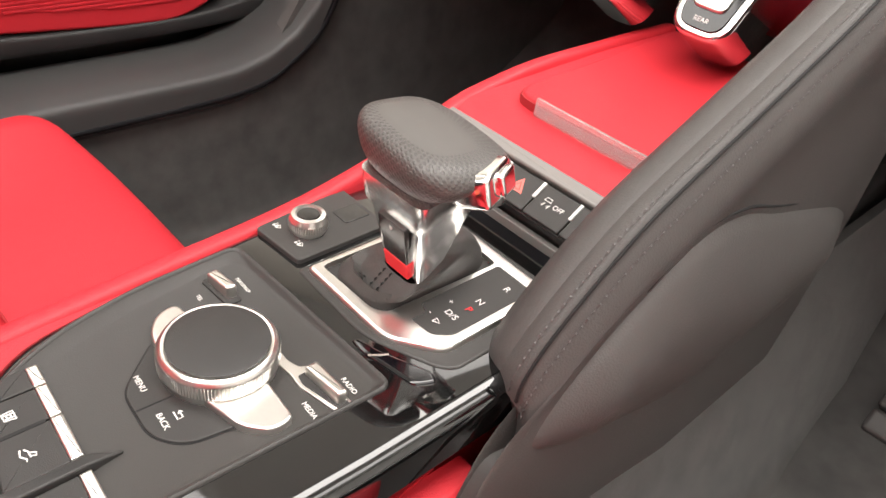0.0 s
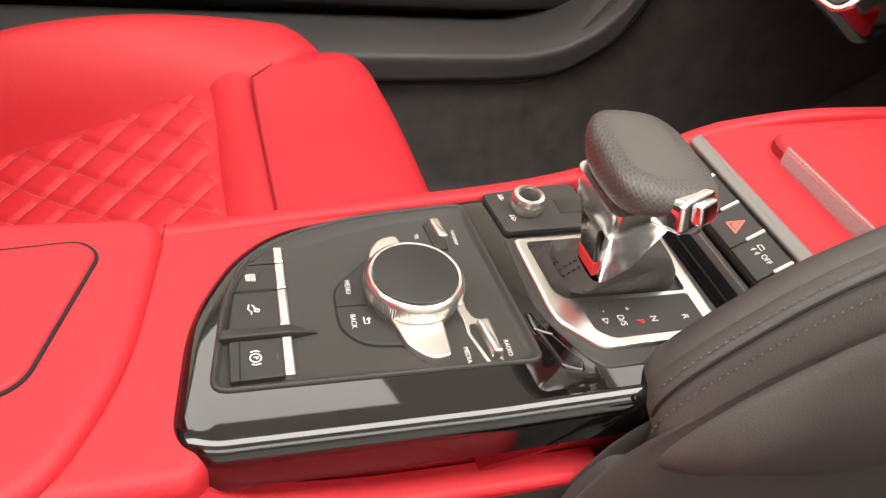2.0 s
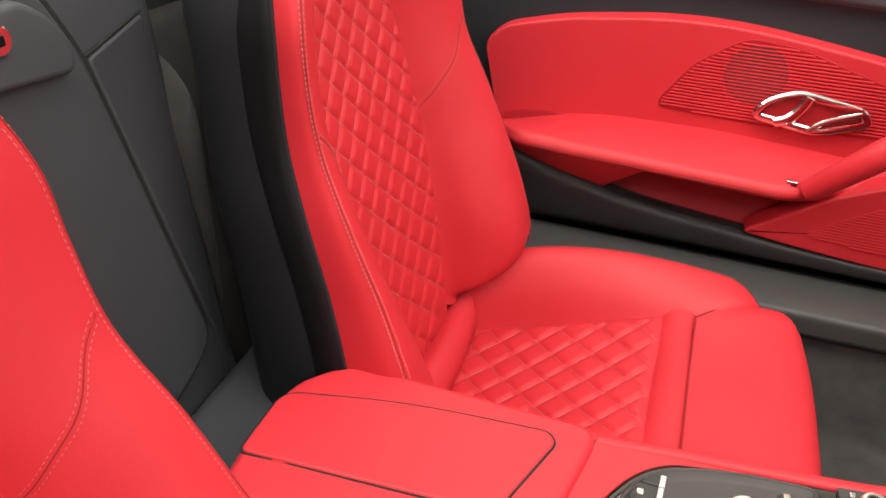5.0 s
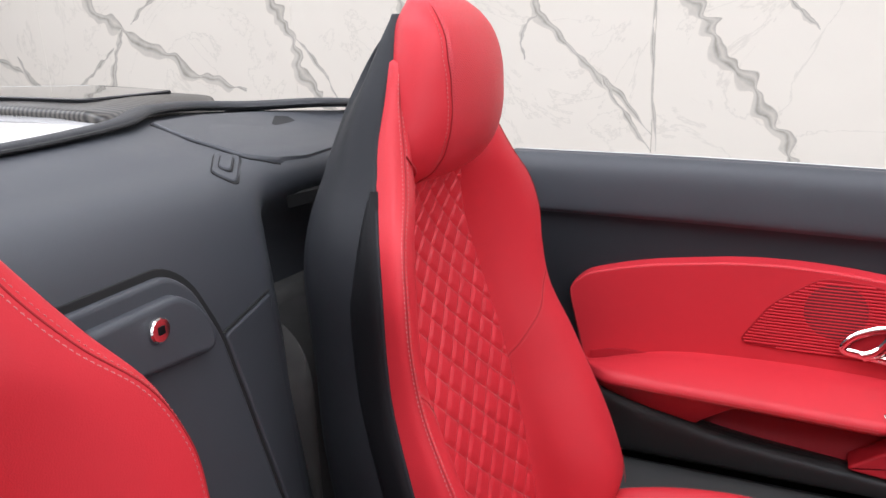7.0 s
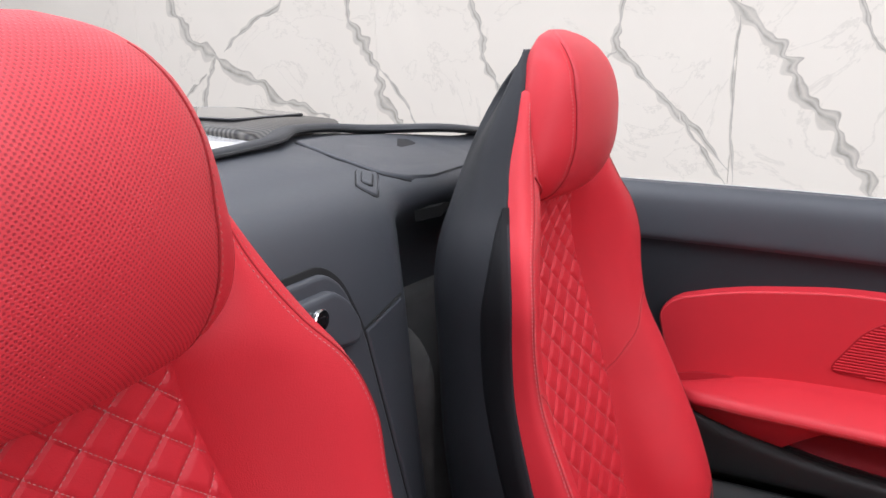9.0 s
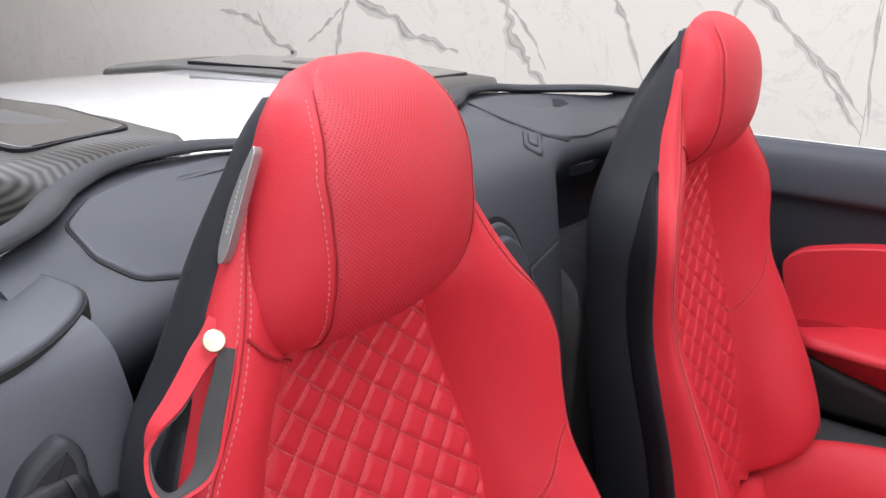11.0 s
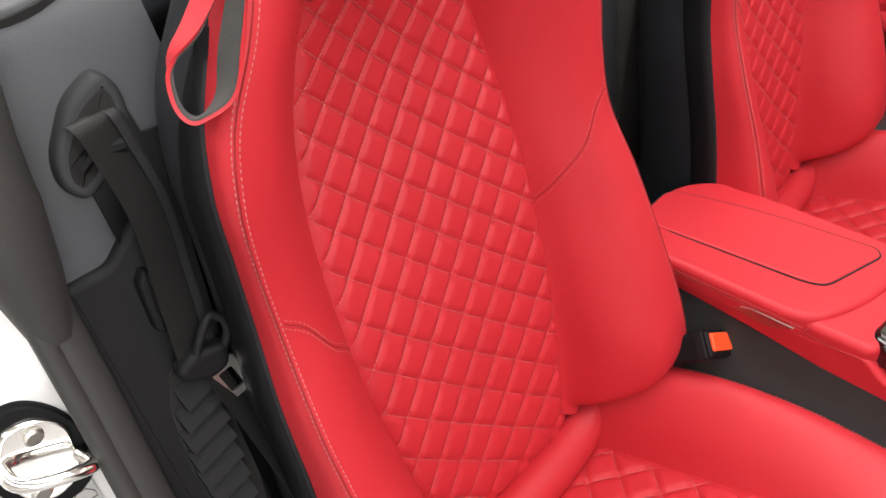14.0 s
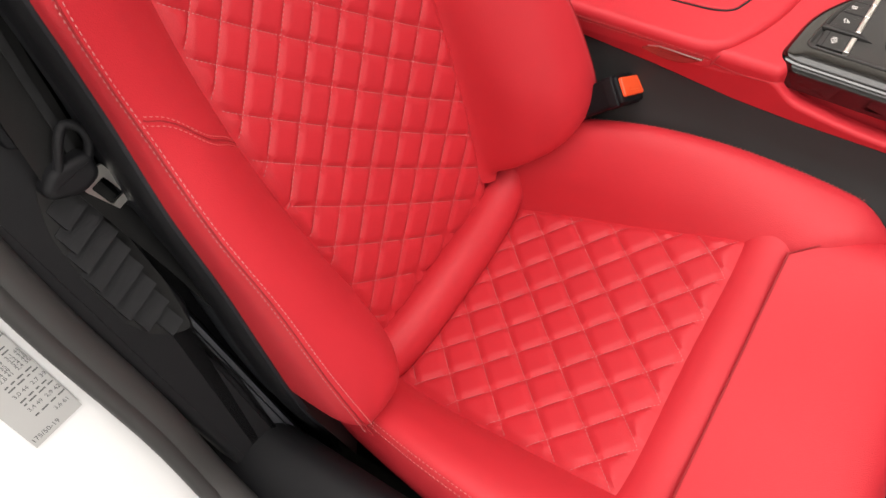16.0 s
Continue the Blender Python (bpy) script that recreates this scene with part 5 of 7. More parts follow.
writing("MENU", 0.0044, pose(-0.0215, -0.0435, PZ + 0.0015, 0, 0, -4), INK, ctrl)
writing("BACK", 0.0044, pose(0.0075, -0.0455, PZ + 0.0015, 0, 0, -4), INK, ctrl)
icon([[(0.0050, -0.0388), (0.0105, -0.0392), (0.0105, -0.0365), (0.0062, -0.0362)], [(0.0074, -0.0374), (0.0060, -0.0362), (0.0072, -0.0350)]], INK, ctrl, PZ + 0.0016)
knob = part("knob_ring", lathe([(0.0, PZ), (0.0300, PZ), (0.0300, PZ + 0.004), (0.0312, PZ + 0.006), (0.0312, PZ + 0.015), (0.0300, PZ + 0.0172), (0.0285, PZ + 0.0180), (0.0275, PZ + 0.0176), (0.0, PZ + 0.0176)], 96, Matrix.Translation((KX, KY, 0))), SATIN, ctrl, "knurled aluminium ring")
ridges = []
for k in range(120):
    a = 2 * math.pi * k / 120
    c, s = math.cos(a), math.sin(a)
    ridges.append(([(KX + r * c - w * s, KY + r * s + w * c, z) for z in (PZ + 0.0065, PZ + 0.0145) for r, w in ((0.0311, -0.0006), (0.0318, 0.0), (0.0311, 0.0006))], [(0, 1, 4, 3), (1, 2, 5, 4)]))
part("knurling", joined(*ridges), SATIN, knob)["kind"] = "stuff"
part("touch_pad", lathe([(0.0, PZ + 0.0170), (0.0268, PZ + 0.0170), (0.0268, PZ + 0.0186), (0.0255, PZ + 0.0192), (0.0, PZ + 0.0190)], 64, Matrix.Translation((KX, KY, 0))), KEYCAP, knob, "matt black touch pad")
paddle = rounded([(0.004, -0.026), (0.006, 0.008), (0.0440, 0.0055), (0.0455, -0.0075), (0.0340, -0.0190)], [0.006, 0.004, 0.004, 0.009, 0.014], 6)
def paddle_lift(x, y):
    return -0.05 * max(0.0, x - KX - 0.030)
part("side_key", slab(paddle, PZ - 0.0005, PZ + 0.006, 0.0015, None, 3, paddle_lift), SATIN, ctrl, "satin aluminium side key")
paddle2 = rounded([(-0.030, -0.028), (-0.050, -0.0245), (-0.0615, -0.0150), (-0.0640, -0.0020), (-0.036, 0.0)], [0.004, 0.010, 0.010, 0.006, 0.004], 6)
part("side_key", slab(paddle2, PZ - 0.0005, PZ + 0.0055, 0.0015), SATIN, ctrl, "satin aluminium side key")
# the two rocker switches in front of the knob
channel = rounded([(-0.022, 0.0235), (-0.022, 0.0285), (0.006, 0.0262), (0.014, 0.0285), (0.0175, 0.0375), (0.0525, 0.0365), (0.0535, 0.0265), (0.0260, 0.0205), (0.0160, 0.0215), (0.006, 0.0205)], 0.002, 4)
part("switch_channel", slab(channel, PZ - 0.001, PZ + 0.0014, 0.0006), SATIN, ctrl)
part("channel_bed", slab(inset(rounded([(0.0190, 0.0360), (0.0515, 0.0352), (0.0520, 0.0280), (0.0262, 0.0222), (0.0190, 0.0235)], 0.002, 4), 0.0004), PZ, PZ + 0.0018, 0.0003), KEYCAP, ctrl)
part("rocker_switch", slab(rounded([(0.0200, 0.0275), (0.0480, 0.0290), (0.0490, 0.0350), (0.0200, 0.0355)], 0.0018), PZ, PZ + 0.0085, 0.0018, None, 3, lambda x, y: 0.07 * (x - 0.035)), SATIN, ctrl)
channel2 = rounded([(-0.079, 0.0205), (-0.051, 0.0225), (-0.050, 0.0325), (-0.079, 0.0315)], 0.003, 4)
part("switch_channel", slab(channel2, PZ - 0.001, PZ + 0.0012, 0.0006), KEYCAP, ctrl)
part("rocker_switch", slab(rounded([(-0.077, 0.0235), (-0.056, 0.0250), (-0.055, 0.0320), (-0.077, 0.0310)], 0.002), PZ, PZ + 0.0085, 0.0018, None, 3, lambda x, y: 0.09 * (x + 0.066)), SATIN, ctrl)
lettered("NAV/MAP", -0.0625, 0.0395, 0.0036, spin=-3)
lettered("TEL", -0.0660, 0.0130, 0.0036, spin=-3)
lettered("RADIO", 0.0400, 0.0425, 0.0042, spin=-4)
lettered("MEDIA", 0.0420, 0.0160, 0.0042, spin=-4)

# ---- gear selector ----
gear = thing("gear_selector", "leather gear lever with chrome collar in an aluminium gate", "gear lever")
GZ = CZ + 0.0050
gate_out = rounded([(-0.0505, 0.0775), (0.026, 0.0765), (0.0505, 0.0955), (0.0545, 0.103), (0.0545, 0.190), (-0.052, 0.194)], [0.004, 0.010, 0.006, 0.006, 0.004, 0.004], 6)
surround = rounded([(-0.0545, 0.0730), (0.016, 0.0700), (0.0580, 0.0880), (0.0665, 0.0960), (0.0670, 0.198), (-0.056, 0.198)], [0.004, 0.014, 0.006, 0.006, 0.004, 0.004], 6)
part("gate_surround", slab(surround, GZ - 0.012, GZ + 0.0012, 0.0015), PANEL, gear)
well = rounded([(-0.0455, 0.0850), (0.0040, 0.0860), (0.0110, 0.0920), (0.0135, 0.181), (-0.046, 0.185)], [0.004, 0.006, 0.004, 0.004, 0.004], 6)
part("gate_frame", pierced(gate_out, well, GZ - 0.008, GZ + 0.0050, 0.0026, 0.008, 5), SATIN, gear, "brushed aluminium gate frame")
part("boot_well", slab(well, GZ - 0.006, GZ + 0.0004, 0.0002), GREY, gear)
legend_line = rounded([(0.0185, 0.1120), (0.0165, 0.1140), (0.0165, 0.180), (0.0475, 0.179), (0.0480, 0.110), (0.0400, 0.1000), (0.0240, 0.0990), (0.0240, 0.1100)], [0.001, 0.002, 0.003, 0.003, 0.004, 0.003, 0.001, 0.001], 4)
legend = part("legend_plate", slab(legend_line, GZ, GZ + 0.0056, 0.0003), PANEL, gear)
for text, x, y, size, ink in (("R", 0.0375, 0.1660, 0.0068, INK), ("N", 0.0365, 0.1430, 0.0068, INK), ("P", 0.0375, 0.1325, 0.0070, INK_RED), ("D/S", 0.0350, 0.1205, 0.0064, INK), ("+", 0.0260, 0.1285, 0.0060, INK), ("-", 0.0260, 0.1120, 0.0060, INK)):
    writing(text, size, pose(x, y, GZ + 0.0061, 0, 0, -3), ink, legend)
icon([[(0.0325, 0.1075), (0.0365, 0.1095), (0.0325, 0.1115), (0.0325, 0.1075)]], INK, legend, GZ + 0.0061)
# smoked finger catch in the glossy channel behind the gate
catch = part("finger_catch", slab(rounded([(0.014, 0.0625), (0.026, 0.0615), (0.062, 0.0690), (0.068, 0.0810), (0.060, 0.0850), (0.030, 0.0710), (0.016, 0.0680)], 0.004, 5), GZ - 0.006, GZ + 0.0016, 0.0025), GLASS_BLACK, gear, "smoked black finger catch")
part("catch_edge", tube([(0.030, 0.0625, GZ + 0.0016), (0.034, 0.0680, GZ + 0.0018), (0.036, 0.0725, GZ + 0.0014)], 0.0006, 6), SATIN, catch)
# soft boot
boot = []
for k, (z, wx, wy, cx, cy) in enumerate(((0.0, 0.0275, 0.0470, -0.0170, 0.1345), (0.005, 0.0270, 0.0455, -0.0165, 0.1340), (0.013, 0.0240, 0.0390, -0.0125, 0.1310), (0.020, 0.0225, 0.0310, -0.0070, 0.1260), (0.026, 0.0200, 0.0220, -0.0010, 0.1200), (0.031, 0.0160, 0.0140, 0.0020, 0.1180))):
    for a in range(48):
        th = 2 * math.pi * a / 48
        fold = 1 + (0.035 * math.sin(4 * th + 0.6) + 0.02 * math.sin(7 * th)) * min(1, k / 2) * (1 if k < 5 else 0)
        v = wy * fold * math.copysign(abs(math.sin(th)) ** 0.45, math.sin(th))
        boot.append((cx + wx * fold * math.copysign(abs(math.cos(th)) ** 0.45, math.cos(th)), cy + v, GZ + 0.0004 + z + 0.14 * k * v * (v > 0 or k > 2)))
part("boot", (boot, grid_faces(6, 48, True)), GREY, gear, "soft grey leather boot")
stitch = []
for off in (0.0, 0.006):
    stitch.append(stitches([(-0.012 + off + 0.006 * t, 0.0895 + 0.014 * t, GZ + 0.003 + 0.020 * t) for t in np.linspace(0, 1, 12)], 0.0040, 0.0028, 0.0010, 0.0010, (0, -1, 0.7)))
    stitch.append(stitches([(-0.034 + 0.036 * t, 0.0905 + 0.004 * t + off * 0.8, GZ + 0.004 + 0.002 * t + off * 0.8) for t in np.linspace(0, 1, 12)], 0.0045, 0.0030, 0.0010, 0.0010, (0, -1, 0.9)))
part("boot_stitching", joined(*stitch), GROOVE, gear)["kind"] = "stuff"


def ring_loft(levels, n=32, power=0.6):
    """levels: (centre, half x, half y, tilt about x in degrees)."""
    verts = []
    for (cx, cy, cz), wx, wy, tilt in levels:
        for a in range(n):
            th = 2 * math.pi * a / n
            u, v = wx * math.copysign(abs(math.cos(th)) ** power, math.cos(th)), wy * math.copysign(abs(math.sin(th)) ** power, math.sin(th))
            verts.append((cx + u, cy + v * math.cos(radians(tilt)), cz + v * math.sin(radians(tilt))))
    return verts, grid_faces(len(levels), n, True) + [tuple(range(n)), tuple(reversed(range((len(levels) - 1) * n, len(levels) * n)))]


collar = part("collar", ring_loft([((0.002, 0.1165, 0.5265), 0.0130, 0.0090, 34), ((0.002, 0.1170, 0.5300), 0.0165, 0.0125, 34), ((0.001, 0.1195, 0.5520), 0.0200, 0.0190, 26), ((0.000, 0.1225, 0.5690), 0.0235, 0.0250, 18), ((0.000, 0.1235, 0.5735), 0.0262, 0.0295, 14), ((-0.001, 0.1255, 0.5900), 0.0285, 0.0330, 12)], 40, 0.22), COLLAR, gear, "faceted chrome collar")
part("collar_insert", slab(rounded([(-0.0095, 0.012), (0.0100, 0.012), (0.0120, 0.042), (-0.0115, 0.042)], 0.002), -0.002, 0.0011, 0.0004, pose(0.002, 0.1055, 0.5230, 104, 0, 0)), SMOKED, collar)
part("red_tab", slab(rounded([(-0.0098, 0.0015), (0.0100, 0.0015), (0.0108, 0.0135), (-0.0105, 0.0135)], 0.001), -0.002, 0.0016, 0.0005, pose(0.002, 0.1055, 0.5230, 104, 0, 0)), INK_RED, collar, "red plastic tab")
writing("P", 0.0055, pose(0.002, 0.1055, 0.5230, 104, 0, 0) @ pose(0.0, 0.036, 0.0014), INK, collar)
GT = [0.0, 0.06, 0.16, 0.34, 0.54, 0.70, 0.82, 0.91, 0.97, 1.0]
grip_x = smooth_fn(GT, [0.0240, 0.0300, 0.0350, 0.0386, 0.0396, 0.0392, 0.0372, 0.0335, 0.0280, 0.0215])
grip_y = smooth_fn(GT, [0.0260, 0.0310, 0.0340, 0.0364, 0.0370, 0.0358, 0.0330, 0.0288, 0.0235, 0.0170])


def grip_point(t, th, grow=0.0):
    """The grip at height t and angle th: its top leans back, away from the thumb button."""
    t = min(1.0, t)
    wx, wy = grip_x(t) + grow, grip_y(t) + grow
    u, v = wx * math.copysign(abs(math.cos(th)) ** 0.60, math.cos(th)), wy * math.copysign(abs(math.sin(th)) ** 0.60, math.sin(th))
    lean = t * t
    return np.array((-0.002 - 0.006 * lean + u, 0.1278 - 0.005 * lean + 0.94 * v, 0.5865 + 0.0238 * t + v * (0.16 - 0.28 * t) - 0.13 * t * u + grow))


GN = 72
loops = [[grip_point(t, 2 * math.pi * k / GN) for k in range(GN)] for t in np.r_[np.linspace(0, 0.9, 26), 0.93, 0.955, 0.975, 0.99, 1.0]]
top = np.mean(loops[-1], axis=0) + np.array((0, 0, 0.0006))
grip_faces = grid_faces(len(loops), GN, True) + [tuple(reversed(range(GN)))] + [((len(loops) - 1) * GN + k, (len(loops) - 1) * GN + (k + 1) % GN, len(loops) * GN) for k in range(GN)]
grip = part("grip", ([p for row in loops for p in row] + [top], grip_faces), GRIP, gear, "dimpled grey leather grip")
sheet = grip.data.uv_layers.new(name="wrap")
along = np.r_[0, np.cumsum([np.linalg.norm(loops[k + 1][52] - loops[k][52]) for k in range(len(loops) - 1)])]
around = np.r_[0, np.cumsum([np.linalg.norm(loops[12][(k + 1) % GN] - loops[12][k]) for k in range(GN)])]
for face in grip.data.polygons:
    ids = [grip.data.loops[li].vertex_index for li in face.loop_indices]
    crown = all(i >= 28 * GN for i in ids)
    wraps = any(i % GN == GN - 1 for i in ids if i < len(loops) * GN) and any(i % GN == 0 for i in ids if i < len(loops) * GN)
    for li, i in zip(face.loop_indices, ids):
        r, k = (len(loops) - 1, ids[0] % GN) if i == len(loops) * GN else divmod(i, GN)
        sheet.data[li].uv = (0.0, 0.0) if crown else (around[GN if wraps and k == 0 else k], along[r])
BUTTON = pose(0.0335, 0.1395, 0.5925, 0, 74, 22)
part("thumb_button_frame", slab(rounded([(-0.010, -0.019), (0.010, -0.020), (0.011, 0.014), (-0.010, 0.014)], [0.006, 0.004, 0.004, 0.005], 6), -0.016, 0.0035, 0.0025, BUTTON), CHROME, grip)
part("thumb_button", slab(rounded([(-0.006, -0.007), (0.008, -0.006), (0.009, 0.011), (-0.006, 0.011)], 0.003), 0.003, 0.0070, 0.002, BUTTON), CHROME, grip)
part("button_skirt", slab(rounded([(0.020, -0.012), (0.038, 0.002), (0.040, 0.020), (0.016, 0.020), (0.010, 0.0)], 0.006, 5), 0.5790, 0.5865, 0.002, pose(0, 0.1255, 0, 0, 0, 0)), CHROME, grip)

# volume roller panel beside the gate
vol = thing("volume_control", "small knurled aluminium volume roller on a dark panel", "control knob")
part("panel", slab(rounded([(-0.1035, 0.0730), (-0.0590, 0.0765), (-0.0605, 0.150), (-0.1130, 0.150)], 0.004), CZ, CZ + 0.0085, 0.001), PANEL, vol)
part("slot", slab(rounded([(-0.092, 0.126), (-0.076, 0.126), (-0.076, 0.146), (-0.092, 0.146)], 0.001), CZ, CZ + 0.0092, 0.0003), GLASS_BLACK, vol)
vk = part("knob", lathe([(0, 0), (0.0115, 0), (0.0125, 0.003), (0.0125, 0.009), (0.0112, 0.0125), (0.0085, 0.0130), (0.0078, 0.0115), (0, 0.0115)], 40, Matrix.Translation((-0.084, 0.101, CZ + 0.0085))), SATIN, vol)
part("knob_cap", lathe([(0, 0.0114), (0.0078, 0.0114), (0.0070, 0.0126), (0, 0.0128)], 30, Matrix.Translation((-0.084, 0.101, CZ + 0.0085))), GLASS_BLACK, vk)
knurl = []
for k in range(50):
    a = 2 * math.pi * k / 50
    c, s = math.cos(a), math.sin(a)
    knurl.append(([(-0.084 + r * c - w * s, 0.101 + r * s + w * c, CZ + 0.0085 + z) for z in (0.0035, 0.0085) for r, w in ((0.0124, -0.0004), (0.0130, 0.0), (0.0124, 0.0004))], [(0, 1, 4, 3), (1, 2, 5, 4)]))
part("knurling", joined(*knurl), SATIN, vk)["kind"] = "stuff"
for x, y in ((-0.100, 0.086), (-0.076, 0.087)):
    icon([[(x, y - 0.002), (x + 0.003, y), (x, y + 0.002), (x, y - 0.002)], [(x + 0.003, y - 0.002), (x + 0.006, y), (x + 0.003, y + 0.002), (x + 0.003, y - 0.002)]], INK, vol, CZ + 0.0089)

# black tray in front of the gate, with its key strip
tray = thing("phone_tray", "glossy black storage tray in front of the gear lever", "tray")
part("tray_floor", slab(rounded([(-0.105, 0.198), (0.050, 0.198), (0.050, 0.262), (-0.105, 0.262)], 0.006), CZ - 0.03, CZ + 0.0045, 0.001), TRAY_BLACK, tray)
part("tray_rim", slab(rounded([(-0.100, 0.2235), (0.060, 0.2235), (0.060, 0.2290), (-0.100, 0.2290)], 0.001), CZ + 0.002, CZ + 0.0115, 0.0008), BAR, tray)
STRIP = pose(0, 0.2275, 0.519, 32, 0, 0)
strip = thing("switch_strip", "row of dark switches with white divider bars", "switches")
part("strip_base", slab(rounded([(-0.108, -0.004), (0.064, -0.004), (0.064, 0.026), (-0.108, 0.026)], 0.002), -0.03, 0.0, 0.001, STRIP), KEYCAP, strip)
for k in range(4):
    x0 = -0.0735 + 0.0333 * k
    key = part("switch", slab(rounded([(x0, -0.003), (x0 + 0.0325, -0.003), (x0 + 0.0325, 0.024), (x0, 0.024)], 0.0015), 0, 0.003, 0.001, STRIP), PANEL, strip)
    part("divider_bar", slab(rounded([(x0 - 0.002, 0.010), (x0 + 0.0005, 0.010), (x0 + 0.0005, 0.024), (x0 - 0.002, 0.024)], 0.0004), 0.002, 0.0042, 0.0004, STRIP), INK, key)
    mid = x0 + 0.0170
    mark = lambda *paths: joined(*[tube([STRIP @ Vector((mid + x, 0.012 + y, 0.0033)) for x, y in path], 0.00045, 5, 0.4) for path in paths])
    if k == 1:
        part("hazard_triangle", slab(rounded([(mid - 0.0068, 0.0068), (mid + 0.0068, 0.0068), (mid, 0.0188)], 0.0008, 3), 0.002, 0.0032, 0.0001, STRIP), INK_CORAL, key)
        part("hazard_mark", mark([(-0.0034, -0.0034), (0.0034, -0.0034), (0.0, 0.0028), (-0.0034, -0.0034)]), KEYCAP, key)
    elif k == 0:
        part("pictogram", mark([(-0.005, -0.003), (-0.005, 0.002), (-0.002, 0.002), (-0.002, -0.001), (-0.005, -0.001)], [(0.001, -0.003), (0.003, 0.002), (0.006, 0.001), (0.006, -0.003)]), INK, key)
    elif k == 2:
        part("pictogram", mark([(-0.0095, 0.0010), (-0.0085, 0.0035), (-0.0045, 0.0035), (-0.0035, 0.0010), (-0.0095, 0.0010)], [(-0.0095, -0.0030), (-0.0075, -0.0008), (-0.0085, -0.0042)], [(-0.0050, -0.0030), (-0.0030, -0.0008), (-0.0040, -0.0042)]), INK, key)
        writing("OFF", 0.0052, STRIP @ pose(mid + 0.0040, 0.0115, 0.0033), INK, key)
    else:
        part("pictogram", mark([(-0.006 + 0.0036 * math.cos(a), 0.0036 * math.sin(a)) for a in np.linspace(0.4, 5.9, 14)]), INK, key)
        writing("A", 0.0046, STRIP @ pose(mid - 0.006, 0.012, 0.0033), INK, key)
        writing("OFF", 0.0052, STRIP @ pose(mid + 0.0050, 0.0115, 0.0033), INK, key)
part("trim_bar", slab(rounded([(-0.118, 0.027), (0.066, 0.027), (0.066, 0.038), (-0.120, 0.038)], 0.003), -0.02, 0.0035, 0.002, STRIP), BAR, strip, "matt grey metal trim bar")

# red tray front
front = []
for x in np.linspace(-0.13, 0.075, 16):
    front.append([(x, 0.256, 0.526), (x, 0.266, 0.539), (x, 0.290, 0.547), (x, 0.36, 0.553), (x, 0.45, 0.556), (x, 0.56, 0.556)])
part("front_deck", solid(front, (0, 0, -0.015), 30), RED, console)
inner = rounded([(-0.094, 0.299), (0.07, 0.301), (0.07, 0.55), (-0.112, 0.55)], [0.02, 0.004, 0.004, 0.01], 6)
part("deck_recess", slab(inset(inner, -0.0015), 0.54, 0.5552, 0.0004), RED_GROOVE, console)
part("deck_lid", slab(inner, 0.54, 0.5575, 0.003), RED, console)
part("deck_bar", slab(rounded([(-0.068, 0.2945), (0.042, 0.2945), (0.042, 0.2975), (-0.068, 0.2975)], 0.0008), 0.545, 0.5625, 0.001), CLEAR, console, "clear acrylic retaining bar")

# tunnel flank below the armrest
setting("tunnel_flank", solid([[(0.101, y, 0.435 + up), (0.108, y, 0.418 + up), (0.120, y, 0.395 + 0.8 * up), (0.150, y, 0.355), (0.165, y, 0.30), (0.17, y, 0.14)] for y, up in ((-0.55, 0.026), (-0.38, 0.026), (-0.28, 0.017), (-0.18, 0.004), (-0.10, 0.0), (0.12, 0.0))], (-0.01, 0, -0.004)), FLANK, "dark grey plastic flank of the centre tunnel", "tunnel")
buckle = thing("belt_buckle", "black seat belt buckle with orange-red release button", "buckle")
BK = look((0.132, -0.298, 0.430), (0.150, -0.365, 0.377), 0) @ pose(0, 0, 0, 0, 0, 50)
part("housing", slab(rounded([(-0.018, -0.029), (0.018, -0.029), (0.018, 0.029), (-0.018, 0.029)], 0.006), -0.085, 0.004, 0.004, BK), PLASTIC, buckle)
part("collar", slab(rounded([(-0.0195, -0.0305), (0.0195, -0.0305), (0.0195, 0.0305), (-0.0195, 0.0305)], 0.006), -0.014, -0.002, 0.002, BK), LOWER, buckle)
part("release_button", slab(rounded([(-0.010, -0.024), (0.0135, -0.024), (0.0135, 0.024), (-0.010, 0.024)], 0.003), 0.002, 0.008, 0.002, BK), ORANGE, buckle, "orange-red release button")
part("button_rib", slab(rounded([(-0.004, -0.010), (0.000, -0.010), (0.000, 0.012), (-0.004, 0.012)], 0.001), 0.007, 0.0088, 0.0005, BK), ORANGE, buckle)

# ---- knee pad on the near side of the console ----
pad = thing("knee_pad", "grey leather knee pad with double-stitched edge", "knee pad")
def pad_out(y, z=0.0):
    """The pad's outer face at that place."""
    return 0.110 + 0.012 * min(1.0, max(0.0, y - 0.09) / 0.25)


